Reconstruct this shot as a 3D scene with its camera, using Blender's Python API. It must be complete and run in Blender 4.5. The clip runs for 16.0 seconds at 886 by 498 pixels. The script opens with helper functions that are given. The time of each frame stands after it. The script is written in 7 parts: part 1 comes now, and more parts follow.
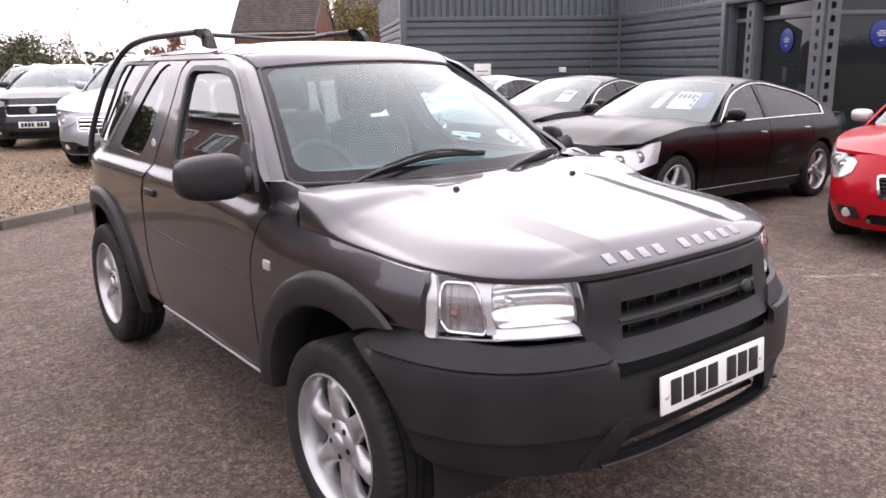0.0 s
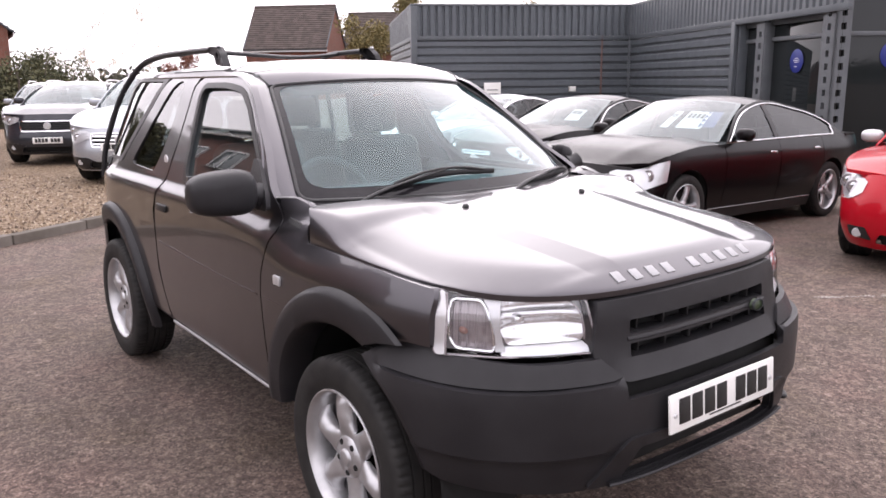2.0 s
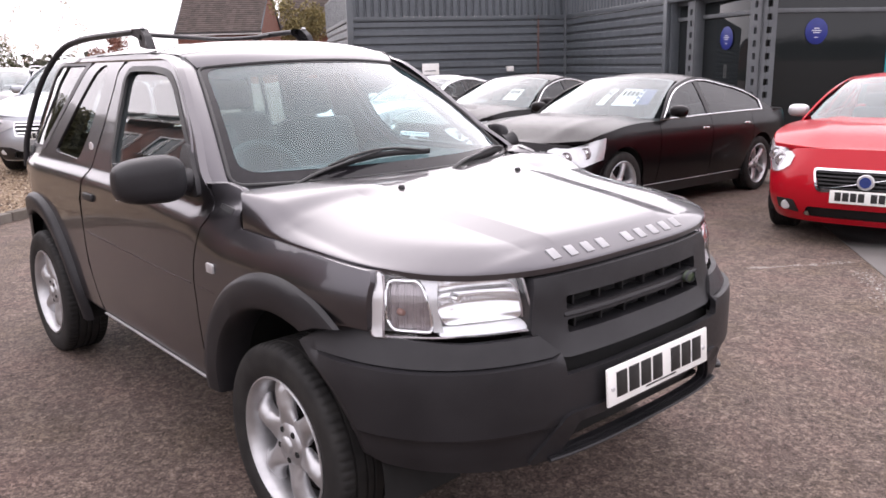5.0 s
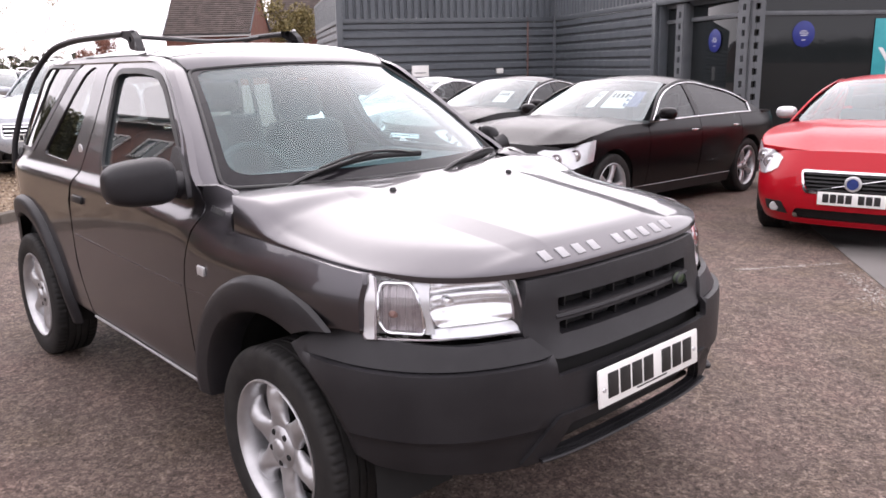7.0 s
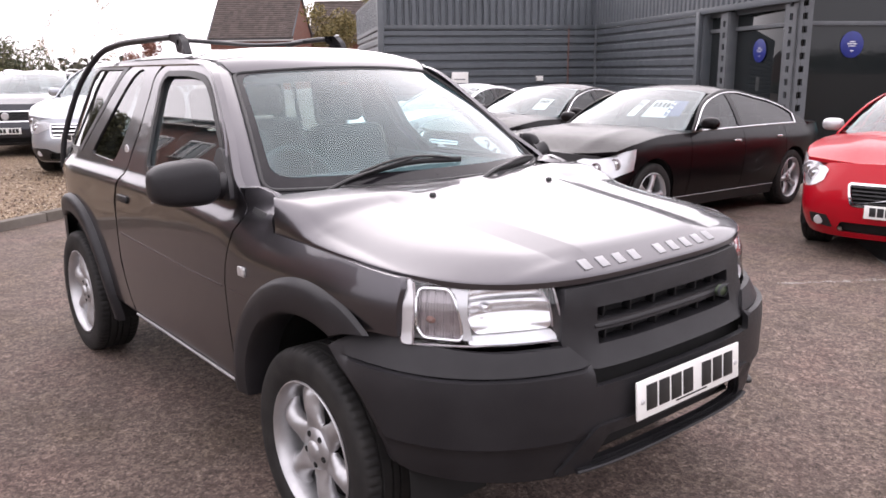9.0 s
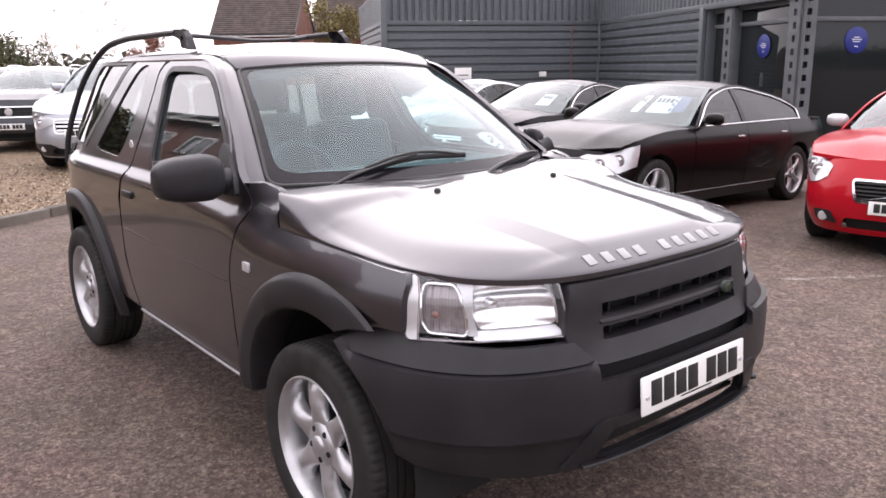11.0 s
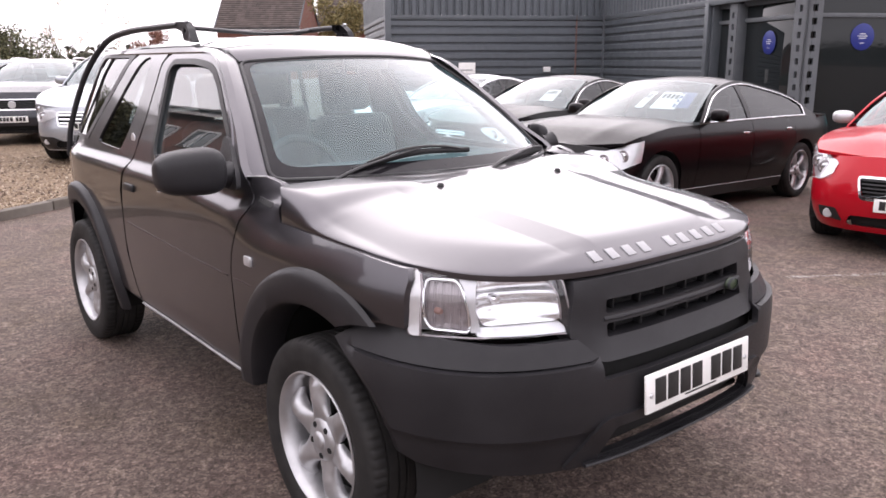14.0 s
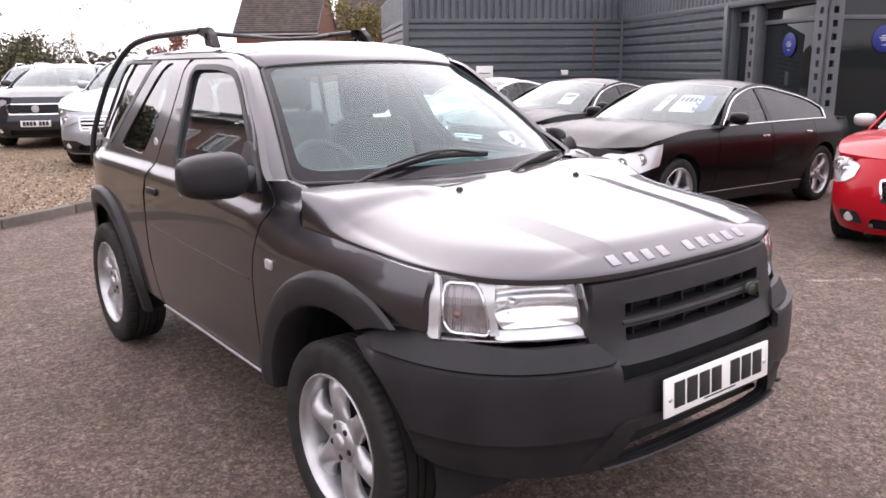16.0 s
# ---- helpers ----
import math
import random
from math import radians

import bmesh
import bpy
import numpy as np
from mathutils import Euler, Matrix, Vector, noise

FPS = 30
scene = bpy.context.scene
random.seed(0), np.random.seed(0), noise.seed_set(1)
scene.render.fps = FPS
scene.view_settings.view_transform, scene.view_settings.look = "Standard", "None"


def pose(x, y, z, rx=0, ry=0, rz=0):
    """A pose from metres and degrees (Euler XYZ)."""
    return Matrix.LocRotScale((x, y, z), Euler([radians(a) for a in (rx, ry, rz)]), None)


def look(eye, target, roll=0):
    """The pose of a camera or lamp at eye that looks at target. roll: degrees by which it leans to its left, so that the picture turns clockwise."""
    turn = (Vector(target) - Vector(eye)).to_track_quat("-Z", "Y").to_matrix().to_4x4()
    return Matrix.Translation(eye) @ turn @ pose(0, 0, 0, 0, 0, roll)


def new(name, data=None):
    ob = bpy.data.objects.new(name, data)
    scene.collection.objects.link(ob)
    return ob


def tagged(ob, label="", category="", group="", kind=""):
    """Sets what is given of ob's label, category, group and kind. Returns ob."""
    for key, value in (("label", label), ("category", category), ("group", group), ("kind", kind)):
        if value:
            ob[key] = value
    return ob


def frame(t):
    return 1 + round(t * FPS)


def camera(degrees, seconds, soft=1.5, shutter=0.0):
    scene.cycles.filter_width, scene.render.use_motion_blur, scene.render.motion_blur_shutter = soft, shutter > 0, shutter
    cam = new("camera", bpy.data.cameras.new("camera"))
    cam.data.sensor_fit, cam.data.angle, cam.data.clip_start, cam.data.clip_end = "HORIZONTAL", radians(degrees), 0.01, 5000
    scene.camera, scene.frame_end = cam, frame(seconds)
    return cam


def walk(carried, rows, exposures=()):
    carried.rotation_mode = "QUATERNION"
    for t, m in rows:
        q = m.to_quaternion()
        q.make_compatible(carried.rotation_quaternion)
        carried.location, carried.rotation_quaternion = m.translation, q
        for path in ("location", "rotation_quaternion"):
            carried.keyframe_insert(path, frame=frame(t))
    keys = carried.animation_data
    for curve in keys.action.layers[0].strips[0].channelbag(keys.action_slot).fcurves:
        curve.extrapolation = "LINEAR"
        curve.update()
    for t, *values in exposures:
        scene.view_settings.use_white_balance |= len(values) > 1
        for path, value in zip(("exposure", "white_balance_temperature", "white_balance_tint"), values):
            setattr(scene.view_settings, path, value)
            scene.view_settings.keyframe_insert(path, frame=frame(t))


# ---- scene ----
# ---------------------------------------------------------------- camera
cam = camera(58.5, 16.0, soft=1.65)
PATH = [
    (0, (-2.038, -2.124, 1.566), (-0.85, -0.583, 1.105), -0.9),
    (0.5, (-2.044, -2.136, 1.569), (-0.857, -0.591, 1.117), -1.1),
    (1, (-2.05, -2.142, 1.57), (-0.867, -0.588, 1.136), -1.1),
    (1.5, (-2.049, -2.143, 1.569), (-0.871, -0.582, 1.149), -0.9),
    (2, (-2.047, -2.133, 1.566), (-0.87, -0.571, 1.149), -0.6),
    (2.5, (-2.044, -2.128, 1.567), (-0.868, -0.567, 1.141), -0.3),
    (3, (-2.035, -2.124, 1.564), (-0.855, -0.568, 1.129), -0.6),
    (3.5, (-2.028, -2.116, 1.562), (-0.842, -0.569, 1.119), -0.7),
    (4, (-2.025, -2.115, 1.559), (-0.827, -0.578, 1.108), -0.9),
    (4.5, (-2.016, -2.134, 1.558), (-0.799, -0.616, 1.098), -1.4),
    (4.7, (-2.017, -2.134, 1.558), (-0.756, -0.657, 1.0965), -1.4),
    (6.8, (-2.022, -2.136, 1.559), (-0.714, -0.696, 1.095), -1.3),
    (7, (-2.025, -2.133, 1.56), (-0.725, -0.684, 1.101), -1.3),
    (7.5, (-2.02, -2.129, 1.557), (-0.737, -0.662, 1.106), -1.4),
    (8, (-2.024, -2.127, 1.558), (-0.758, -0.644, 1.11), -1.2),
    (8.5, (-2.029, -2.124, 1.561), (-0.778, -0.63, 1.114), -0.9),
    (9, (-2.031, -2.123, 1.558), (-0.796, -0.613, 1.116), -0.6),
    (11.5, (-2.037, -2.119, 1.557), (-0.811, -0.607, 1.1), -0.5),
    (12, (-2.037, -2.119, 1.557), (-0.815, -0.604, 1.097), -0.1),
    (12.5, (-2.037, -2.119, 1.559), (-0.817, -0.603, 1.099), 0.1),
    (13, (-2.035, -2.118, 1.558), (-0.817, -0.599, 1.102), -0.1),
    (13.5, (-2.025, -2.111, 1.554), (-0.805, -0.593, 1.097), -0.2),
    (14, (-2.024, -2.103, 1.553), (-0.803, -0.588, 1.089), -0.3),
    (14.5, (-2.022, -2.098, 1.554), (-0.802, -0.584, 1.086), -0.5),
    (15, (-2.023, -2.093, 1.553), (-0.812, -0.571, 1.087), -0.6),
    (15.5, (-2.031, -2.103, 1.556), (-0.835, -0.568, 1.093), -0.6),
    (16, (-2.039, -2.112, 1.559), (-0.851, -0.569, 1.103), -0.5),
]
walk(cam, [(t, look(eye, target, roll)) for t, eye, target, roll in PATH], [(0, 1.3, 6400, 20.5)])

# ---------------------------------------------------------------- world and sun (bright overcast afternoon)
world = bpy.data.worlds.new("overcast_sky")
scene.world = world
world.use_nodes = True
wn, wl = world.node_tree.nodes, world.node_tree.links
wn.clear()
sky = wn.new("ShaderNodeTexSky")
sky.sky_type = "NISHITA"
sky.sun_disc = False
sky.sun_elevation = radians(34)
sky.sun_rotation = radians(32)
sky.air_density, sky.dust_density, sky.ozone_density = 1.0, 2.0, 1.0
soft_cloud = wn.new("ShaderNodeHueSaturation")          # cloud cover takes most of the blue out of the sky
soft_cloud.inputs["Saturation"].default_value = 0.22
wl.new(sky.outputs["Color"], soft_cloud.inputs["Color"])
veil = wn.new("ShaderNodeMix")                          # an even sheet of high cloud over the clear sky
veil.data_type = "RGBA"
veil.inputs[0].default_value = 0.86
above = wn.new("ShaderNodeSeparateXYZ")
wl.new(wn.new("ShaderNodeTexCoord").outputs["Generated"], above.inputs[0])
cloud = wn.new("ShaderNodeMix")                         # overcast: the cloud is brighter overhead than at the horizon
cloud.data_type = "RGBA"
cloud.inputs[6].default_value, cloud.inputs[7].default_value = (4.5, 4.4, 4.45, 1), (8.2, 8.0, 8.0, 1)
wl.new(above.outputs["Z"], cloud.inputs[0])
toward = wn.new("ShaderNodeVectorMath")                 # and brightest round the hidden sun
toward.operation = "DOT_PRODUCT"
wl.new(above.inputs[0].links[0].from_socket, toward.inputs[0])
toward.inputs[1].default_value = Vector((22.4, 35.6, 28.4)).normalized()
near_sun = wn.new("ShaderNodeMath")
near_sun.operation, near_sun.use_clamp = "POWER", True
near_sun.inputs[1].default_value = 6.0
wl.new(toward.outputs["Value"], near_sun.inputs[0])
glow = wn.new("ShaderNodeMix")
glow.data_type = "RGBA"
glow.inputs[7].default_value = (7.3, 7.1, 7.0, 1)
wl.new(near_sun.outputs[0], glow.inputs[0])
wl.new(cloud.outputs[2], glow.inputs[6])
wl.new(glow.outputs[2], veil.inputs[7])
wl.new(soft_cloud.outputs["Color"], veil.inputs[6])
bg = wn.new("ShaderNodeBackground")
bg.inputs["Strength"].default_value = 0.14
wl.new(veil.outputs[2], bg.inputs["Color"])
wo = wn.new("ShaderNodeOutputWorld")
wl.new(bg.outputs["Background"], wo.inputs["Surface"])

sun = new("sun", bpy.data.lights.new("sun", "SUN"))
sun.data.energy, sun.data.angle, sun.data.color = 0.5, radians(110), (1.0, 0.95, 0.9)
sun.matrix_world = look((22.4, 35.6, 28.4), (0, 0, 0))


# ---------------------------------------------------------------- materials
class Nodes:
    """A short way to write a procedural material round one Principled shader."""

    def __init__(self, name, base=(0.5, 0.5, 0.5), rough=0.6, metal=0.0, **more):
        self.mat = bpy.data.materials.new(name)
        self.mat.use_nodes = True
        self.tree = self.mat.node_tree
        self.bsdf = self.tree.nodes["Principled BSDF"]
        self.put("Base Color", (*base, 1))
        self.put("Roughness", rough)
        self.put("Metallic", metal)
        for key, value in more.items():
            self.put(key.replace("_", " "), value)
        self.coord = self.tree.nodes.new("ShaderNodeTexCoord").outputs["Object"]

    def put(self, key, value):
        self.bsdf.inputs[key].default_value = value

    def node(self, kind, **inputs):
        n = self.tree.nodes.new(kind)
        for key, value in inputs.items():
            key = key.replace("_", " ")
            if hasattr(value, "is_linked"):
                self.tree.links.new(value, n.inputs[key])
            else:
                n.inputs[key].default_value = value
        return n

    def noise(self, scale, detail=4, rough=0.55, vector=None):
        return self.node("ShaderNodeTexNoise", Vector=vector or self.coord, Scale=scale, Detail=detail, Roughness=rough).outputs["Fac"]

    def ramp(self, fac, *stops):
        r = self.tree.nodes.new("ShaderNodeValToRGB")
        self.tree.links.new(fac, r.inputs["Fac"])
        while len(r.color_ramp.elements) < len(stops):
            r.color_ramp.elements.new(0.5)
        for e, (at, c) in zip(r.color_ramp.elements, stops):
            e.position = at
            e.color = (c, c, c, 1) if isinstance(c, (int, float)) else (*c, 1)
        return r.outputs["Color"]

    def mix(self, fac, a, b, blend="MIX"):
        m = self.tree.nodes.new("ShaderNodeMix")
        m.data_type, m.blend_type = "RGBA", blend
        for i, value in ((0, fac), (6, a), (7, b)):
            if hasattr(value, "is_linked"):
                self.tree.links.new(value, m.inputs[i])
            else:
                m.inputs[i].default_value = value if i == 0 else (*value, 1)
        return m.outputs[2]

    def color(self, socket):
        self.tree.links.new(socket, self.bsdf.inputs["Base Color"])
        return self

    def gloss(self, socket):
        self.tree.links.new(socket, self.bsdf.inputs["Roughness"])
        return self

    def bump(self, socket, strength=0.3, distance=0.01):
        b = self.node("ShaderNodeBump", Strength=strength, Distance=distance, Height=socket)
        self.tree.links.new(b.outputs["Normal"], self.bsdf.inputs["Normal"])
        return self


def mottled(name, a, b, scale, rough=0.6, fine=0, bump=0.0, dist=0.005, metal=0.0, **more):
    """Two near colours in soft patches, with a finer grain in relief."""
    n = Nodes(name, a, rough, metal, **more)
    n.color(n.ramp(n.noise(scale), (0.35, a), (0.65, b)))
    if bump:
        n.bump(n.noise(fine or scale * 8), bump, dist)
    return n.mat


def car_paint(name, base, metal=0.4, rough=0.32, coat=1.0, coat_ior=1.5, dust_lift=0.05):
    n = Nodes(name, base, rough, metal, Coat_Weight=coat, Coat_Roughness=0.03, Coat_IOR=coat_ior, Specular_IOR_Level=0.15)
    flakes = n.noise(900, 1)
    dust_veil = n.noise(5, 5)
    n.color(n.mix(n.ramp(dust_veil, (0.45, 0.0), (0.8, 0.16)), tuple(base), tuple(min(1, c * 1.15 + dust_lift) for c in base)))
    n.gloss(n.ramp(flakes, (0.3, rough - 0.05), (0.7, rough + 0.08)))
    return n.mat


def clear_glass(name, tint, haze=0.0, rough=0.0, ior=1.85):
    """Thin glass: it lets light straight through, tinted, and mirrors by Fresnel."""
    n = Nodes(name)
    n.tree.nodes.remove(n.bsdf)
    clear = n.node("ShaderNodeBsdfTransparent", Color=(*tint, 1))
    gloss = n.node("ShaderNodeBsdfGlossy", Color=(1, 1, 1, 1), Roughness=rough)
    face = n.node("ShaderNodeLayerWeight", Blend=0.5).outputs["Facing"]
    five = n.node("ShaderNodeMath", Value=face)
    five.operation = "POWER"
    five.inputs[1].default_value = 4.6
    fres = n.node("ShaderNodeMath", Value=five.outputs[0])
    fres.operation = "MULTIPLY_ADD"
    f0 = min(0.3, 1.7 * ((ior - 1) / (ior + 1)) ** 2)       # both faces of the pane
    fres.inputs[1].default_value, fres.inputs[2].default_value = 1 - f0, f0
    # teal dust film, which also paints in the pale veil of reflected sky
    dust_veil = n.node("ShaderNodeBsdfDiffuse", Color=(0.42, 0.66, 0.70, 1))
    film = n.tree.nodes.new("ShaderNodeMixShader")
    n.tree.links.new(n.ramp(n.noise(6), (0.3, haze * 0.7), (0.7, haze * 1.2)), film.inputs[0])
    n.tree.links.new(clear.outputs[0], film.inputs[1])
    n.tree.links.new(dust_veil.outputs[0], film.inputs[2])
    clear = film
    mixer = n.tree.nodes.new("ShaderNodeMixShader")
    n.tree.links.new(fres.outputs[0], mixer.inputs[0])
    n.tree.links.new(clear.outputs[0], mixer.inputs[1])
    n.tree.links.new(gloss.outputs[0], mixer.inputs[2])
    n.tree.links.new(mixer.outputs[0], n.tree.nodes["Material Output"].inputs["Surface"])
    return n.mat


M = {}
M["grey_paint"] = car_paint("graphite_paint", (0.083, 0.079, 0.087), 1.0, 0.33, coat_ior=1.42)
M["black_paint"] = car_paint("black_paint", (0.003, 0.002, 0.0025), 0.0, 0.3, 0.23, dust_lift=0.003)
M["red_paint"] = car_paint("red_paint", (0.40, 0.004, 0.013), 0.1, 0.3, 0.45, dust_lift=0.0)
M["silver_paint"] = car_paint("silver_paint", (0.37, 0.39, 0.42), 0.5, 0.3)
M["white_paint"] = car_paint("white_paint", (0.78, 0.78, 0.80), 0.0, 0.3)
M["navy_paint"] = car_paint("navy_paint", (0.02, 0.022, 0.03), 0.2, 0.3)
M["plastic"] = mottled("black_textured_plastic", (0.0132, 0.0127, 0.0145), (0.0208, 0.0201, 0.0223), 6, 0.42, 350, 0.25, 0.002, Specular_IOR_Level=0.33)
M["trim"] = mottled("black_rubber_trim", (0.010, 0.010, 0.011), (0.016, 0.016, 0.017), 9, 0.45)
M["frit"] = mottled("black_glass_edge", (0.012, 0.011, 0.013), (0.018, 0.017, 0.019), 9, 0.08, Specular_IOR_Level=0.22)
# near-black for hidden parts, and for shade painted into openings and recesses
M["dark"] = mottled("shade_and_dark_parts", (0.006, 0.006, 0.006), (0.009, 0.009, 0.009), 9, 0.9)
M["tyre"] = mottled("tyre_rubber", (0.015, 0.0145, 0.0145), (0.026, 0.025, 0.024), 14, 0.66, 200, 0.2, 0.002, Specular_IOR_Level=0.22)
M["alloy"] = mottled("alloy_silver", (0.43, 0.43, 0.44), (0.52, 0.52, 0.53), 12, 0.34, metal=0.75)
M["chrome"] = mottled("chrome", (0.80, 0.80, 0.82), (0.86, 0.86, 0.87), 8, 0.08, metal=1.0)
M["letter"] = mottled("satin_letter", (0.30, 0.30, 0.31), (0.36, 0.36, 0.37), 20, 0.35, metal=0.4)
M["silver"] = mottled("silver_plastic", (0.55, 0.55, 0.56), (0.62, 0.62, 0.63), 20, 0.28, metal=0.5)
M["reflector"] = mottled("lamp_reflector", (0.70, 0.71, 0.73), (0.84, 0.85, 0.86), 14, 0.30, metal=0.2)
M["lamp_inner"] = mottled("lamp_housing", (0.24, 0.21, 0.22), (0.36, 0.33, 0.34), 25, 0.22, metal=0.5)
M["mirror_bowl"] = mottled("mirror_bowl", (0.74, 0.74, 0.76), (0.84, 0.84, 0.85), 14, 0.22, metal=0.85)
M["amber"] = mottled("amber_bulb", (0.17, 0.10, 0.09), (0.23, 0.13, 0.11), 30, 0.25)
M["lamp_glass"] = clear_glass("lamp_glass", (0.96, 0.97, 0.98), ior=1.5)
M["glass"] = clear_glass("window_glass", (0.80, 0.90, 0.89), 0.01, ior=1.85)
M["screen_glass"] = clear_glass("windscreen_glass", (0.66, 0.92, 0.94), 0.085, ior=1.40)
M["sky_glass"] = clear_glass("dusty_veiled_windscreen_glass", (0.62, 0.72, 0.72), 0.09, ior=1.68)
M["dark_glass"] = clear_glass("privacy_glass", (0.22, 0.24, 0.24))
M["car_glass"] = clear_glass("tinted_glass", (0.40, 0.45, 0.45), 0.005, ior=1.42)
M["deep_glass"] = clear_glass("deep_tinted_glass", (0.12, 0.13, 0.13), 0.0, ior=1.36)
M["hard_top"] = mottled("grey_hard_top", (0.040, 0.038, 0.041), (0.052, 0.050, 0.053), 5, 0.42, 250, 0.1, 0.001)
M["cabin"] = mottled("cabin_grey", (0.075, 0.080, 0.082), (0.10, 0.106, 0.108), 10, 0.8)
M["seat"] = mottled("seat_cloth", (0.030, 0.033, 0.036), (0.045, 0.048, 0.052), 20, 0.9)
M["plate"] = mottled("white_plate", (0.78, 0.78, 0.75), (0.84, 0.84, 0.82), 10, 0.35)
M["blue_enamel"] = mottled("blue_enamel", (0.02, 0.04, 0.16), (0.03, 0.05, 0.2), 30, 0.3)
M["ink"] = mottled("black_ink", (0.012, 0.012, 0.012), (0.02, 0.02, 0.02), 30, 0.5)


# ---------------------------------------------------------------- mesh helpers
from mathutils import geometry


def empty(name, label, category, group="", kind="", at=(0, 0, 0), turn=0.0):
    ob = new(name)
    ob.empty_display_size = 0.1
    ob.matrix_world = Matrix.Translation(at) @ Matrix.Rotation(turn, 4, "Z")
    return tagged(ob, label, category, group, kind)


def part(name, bm, material, parent=None, label="", smooth=40):
    """Links a bmesh (or a mesh) as one mesh object under a thing or a part."""
    if isinstance(bm, bmesh.types.BMesh):
        data = bpy.data.meshes.new(name)
        if smooth:
            for f in bm.faces:
                f.smooth = True
            data_angle = radians(smooth)
            for e in bm.edges:
                if len(e.link_faces) == 2 and e.calc_face_angle(0) > data_angle:
                    e.smooth = False
        bm.to_mesh(data)
        bm.free()
        data.materials.append(material)
    else:
        data = bm
    ob = new(name, data)
    if parent:
        ob.parent = parent
    return tagged(ob, label)


def mesh_of(name, bm, material, smooth=40):
    """A mesh to be shared by several objects."""
    ob = part(name, bm, material, None, "", smooth)
    data = ob.data
    bpy.data.objects.remove(ob)
    return data


def box(size, at=(0, 0, 0), bevel=0.0, bm=None, turn=None, seg=2):
    bm = bm or bmesh.new()
    made = bmesh.ops.create_cube(bm, size=1.0)["verts"]
    bmesh.ops.scale(bm, vec=size, verts=made)
    if bevel:
        edges = list({e for v in made for e in v.link_edges})
        made = list({v for f in bmesh.ops.bevel(bm, geom=edges, offset=bevel, segments=seg, affect="EDGES", profile=0.5)["faces"] for v in f.verts} | {v for v in made if v.is_valid})
    if turn is not None:
        bmesh.ops.transform(bm, matrix=turn, verts=made)
    bmesh.ops.translate(bm, vec=at, verts=made)
    return bm


def lathe(profile, steps=40, axis="X", bm=None, at=(0, 0, 0)):
    """Turns a profile of (radius, along) round an axis."""
    bm = bm or bmesh.new()
    rings = []
    for i in range(steps):
        a = 2 * math.pi * i / steps
        ring = []
        for r, h in profile:
            c, s = r * math.cos(a), r * math.sin(a)
            ring.append(bm.verts.new(Vector((h, c, s) if axis == "X" else (c, s, h) if axis == "Z" else (c, h, s)) + Vector(at)))
        rings.append(ring)
    for i in range(steps):
        a, b = rings[i], rings[(i + 1) % steps]
        for j in range(len(profile) - 1):
            if profile[j][0] < 1e-6 and profile[j + 1][0] < 1e-6:
                continue
            bm.faces.new((a[j], a[j + 1], b[j + 1], b[j]))
    bmesh.ops.remove_doubles(bm, verts=bm.verts, dist=1e-6)
    bmesh.ops.recalc_face_normals(bm, faces=bm.faces)
    return bm


def tube(points, radius, bm=None, sides=10, flat=1.0):
    """A bar of round section along a line of points; radius may be a list."""
    bm = bm or bmesh.new()
    pts = [Vector(q) for q in points]
    rings = []
    for i, q in enumerate(pts):
        way = (pts[min(i + 1, len(pts) - 1)] - pts[max(i - 1, 0)]).normalized()
        side = way.cross(Vector((0, 0, 1)))
        side = side.normalized() if side.length > 1e-3 else Vector((1, 0, 0))
        up = side.cross(way).normalized()
        r = radius[i] if isinstance(radius, (list, tuple)) else radius
        rings.append([bm.verts.new(q + side * r * math.cos(k * 2 * math.pi / sides) + up * r * flat * math.sin(k * 2 * math.pi / sides)) for k in range(sides)])
    for a, b in zip(rings, rings[1:]):
        for k in range(sides):
            bm.faces.new((a[k], a[(k + 1) % sides], b[(k + 1) % sides], b[k]))
    bm.faces.new(rings[0])
    bm.faces.new(rings[-1])
    bmesh.ops.recalc_face_normals(bm, faces=bm.faces)
    return bm


def bend(points, n=8):
    """A smooth line through points (Catmull-Rom)."""
    q = [Vector(v) for v in points]
    q = [2 * q[0] - q[1]] + q + [2 * q[-1] - q[-2]]
    out = []
    for i in range(1, len(q) - 2):
        for k in range(n):
            t = k / n
            out.append(0.5 * (2 * q[i] + (q[i + 1] - q[i - 1]) * t + (2 * q[i - 1] - 5 * q[i] + 4 * q[i + 1] - q[i + 2]) * t * t + (3 * q[i] - q[i - 1] - 3 * q[i + 1] + q[i + 2]) * t ** 3))
    return out + [q[-2]]


def rounded(poly, r, n=5):
    """A closed outline with its corners rounded; r may be a list, corner by corner."""
    out = []
    for i, c in enumerate(poly):
        c = Vector(c)
        a, b = Vector(poly[i - 1]), Vector(poly[(i + 1) % len(poly)])
        ri = r[i] if isinstance(r, (list, tuple)) else r
        if ri <= 0:
            out.append(c)
            continue
        p0 = c + (a - c) * min(0.5, ri / (a - c).length)
        p1 = c + (b - c) * min(0.5, ri / (b - c).length)
        for k in range(n + 1):
            t = k / n
            out.append((1 - t) ** 2 * p0 + 2 * t * (1 - t) * c + t * t * p1)
    return out


def inside(pt, poly):
    x, y = pt
    hit = False
    for i in range(len(poly)):
        (x1, y1), (x2, y2) = poly[i - 1], poly[i]
        if (y1 > y) != (y2 > y) and x < (x2 - x1) * (y - y1) / (y2 - y1) + x1:
            hit = not hit
    return hit


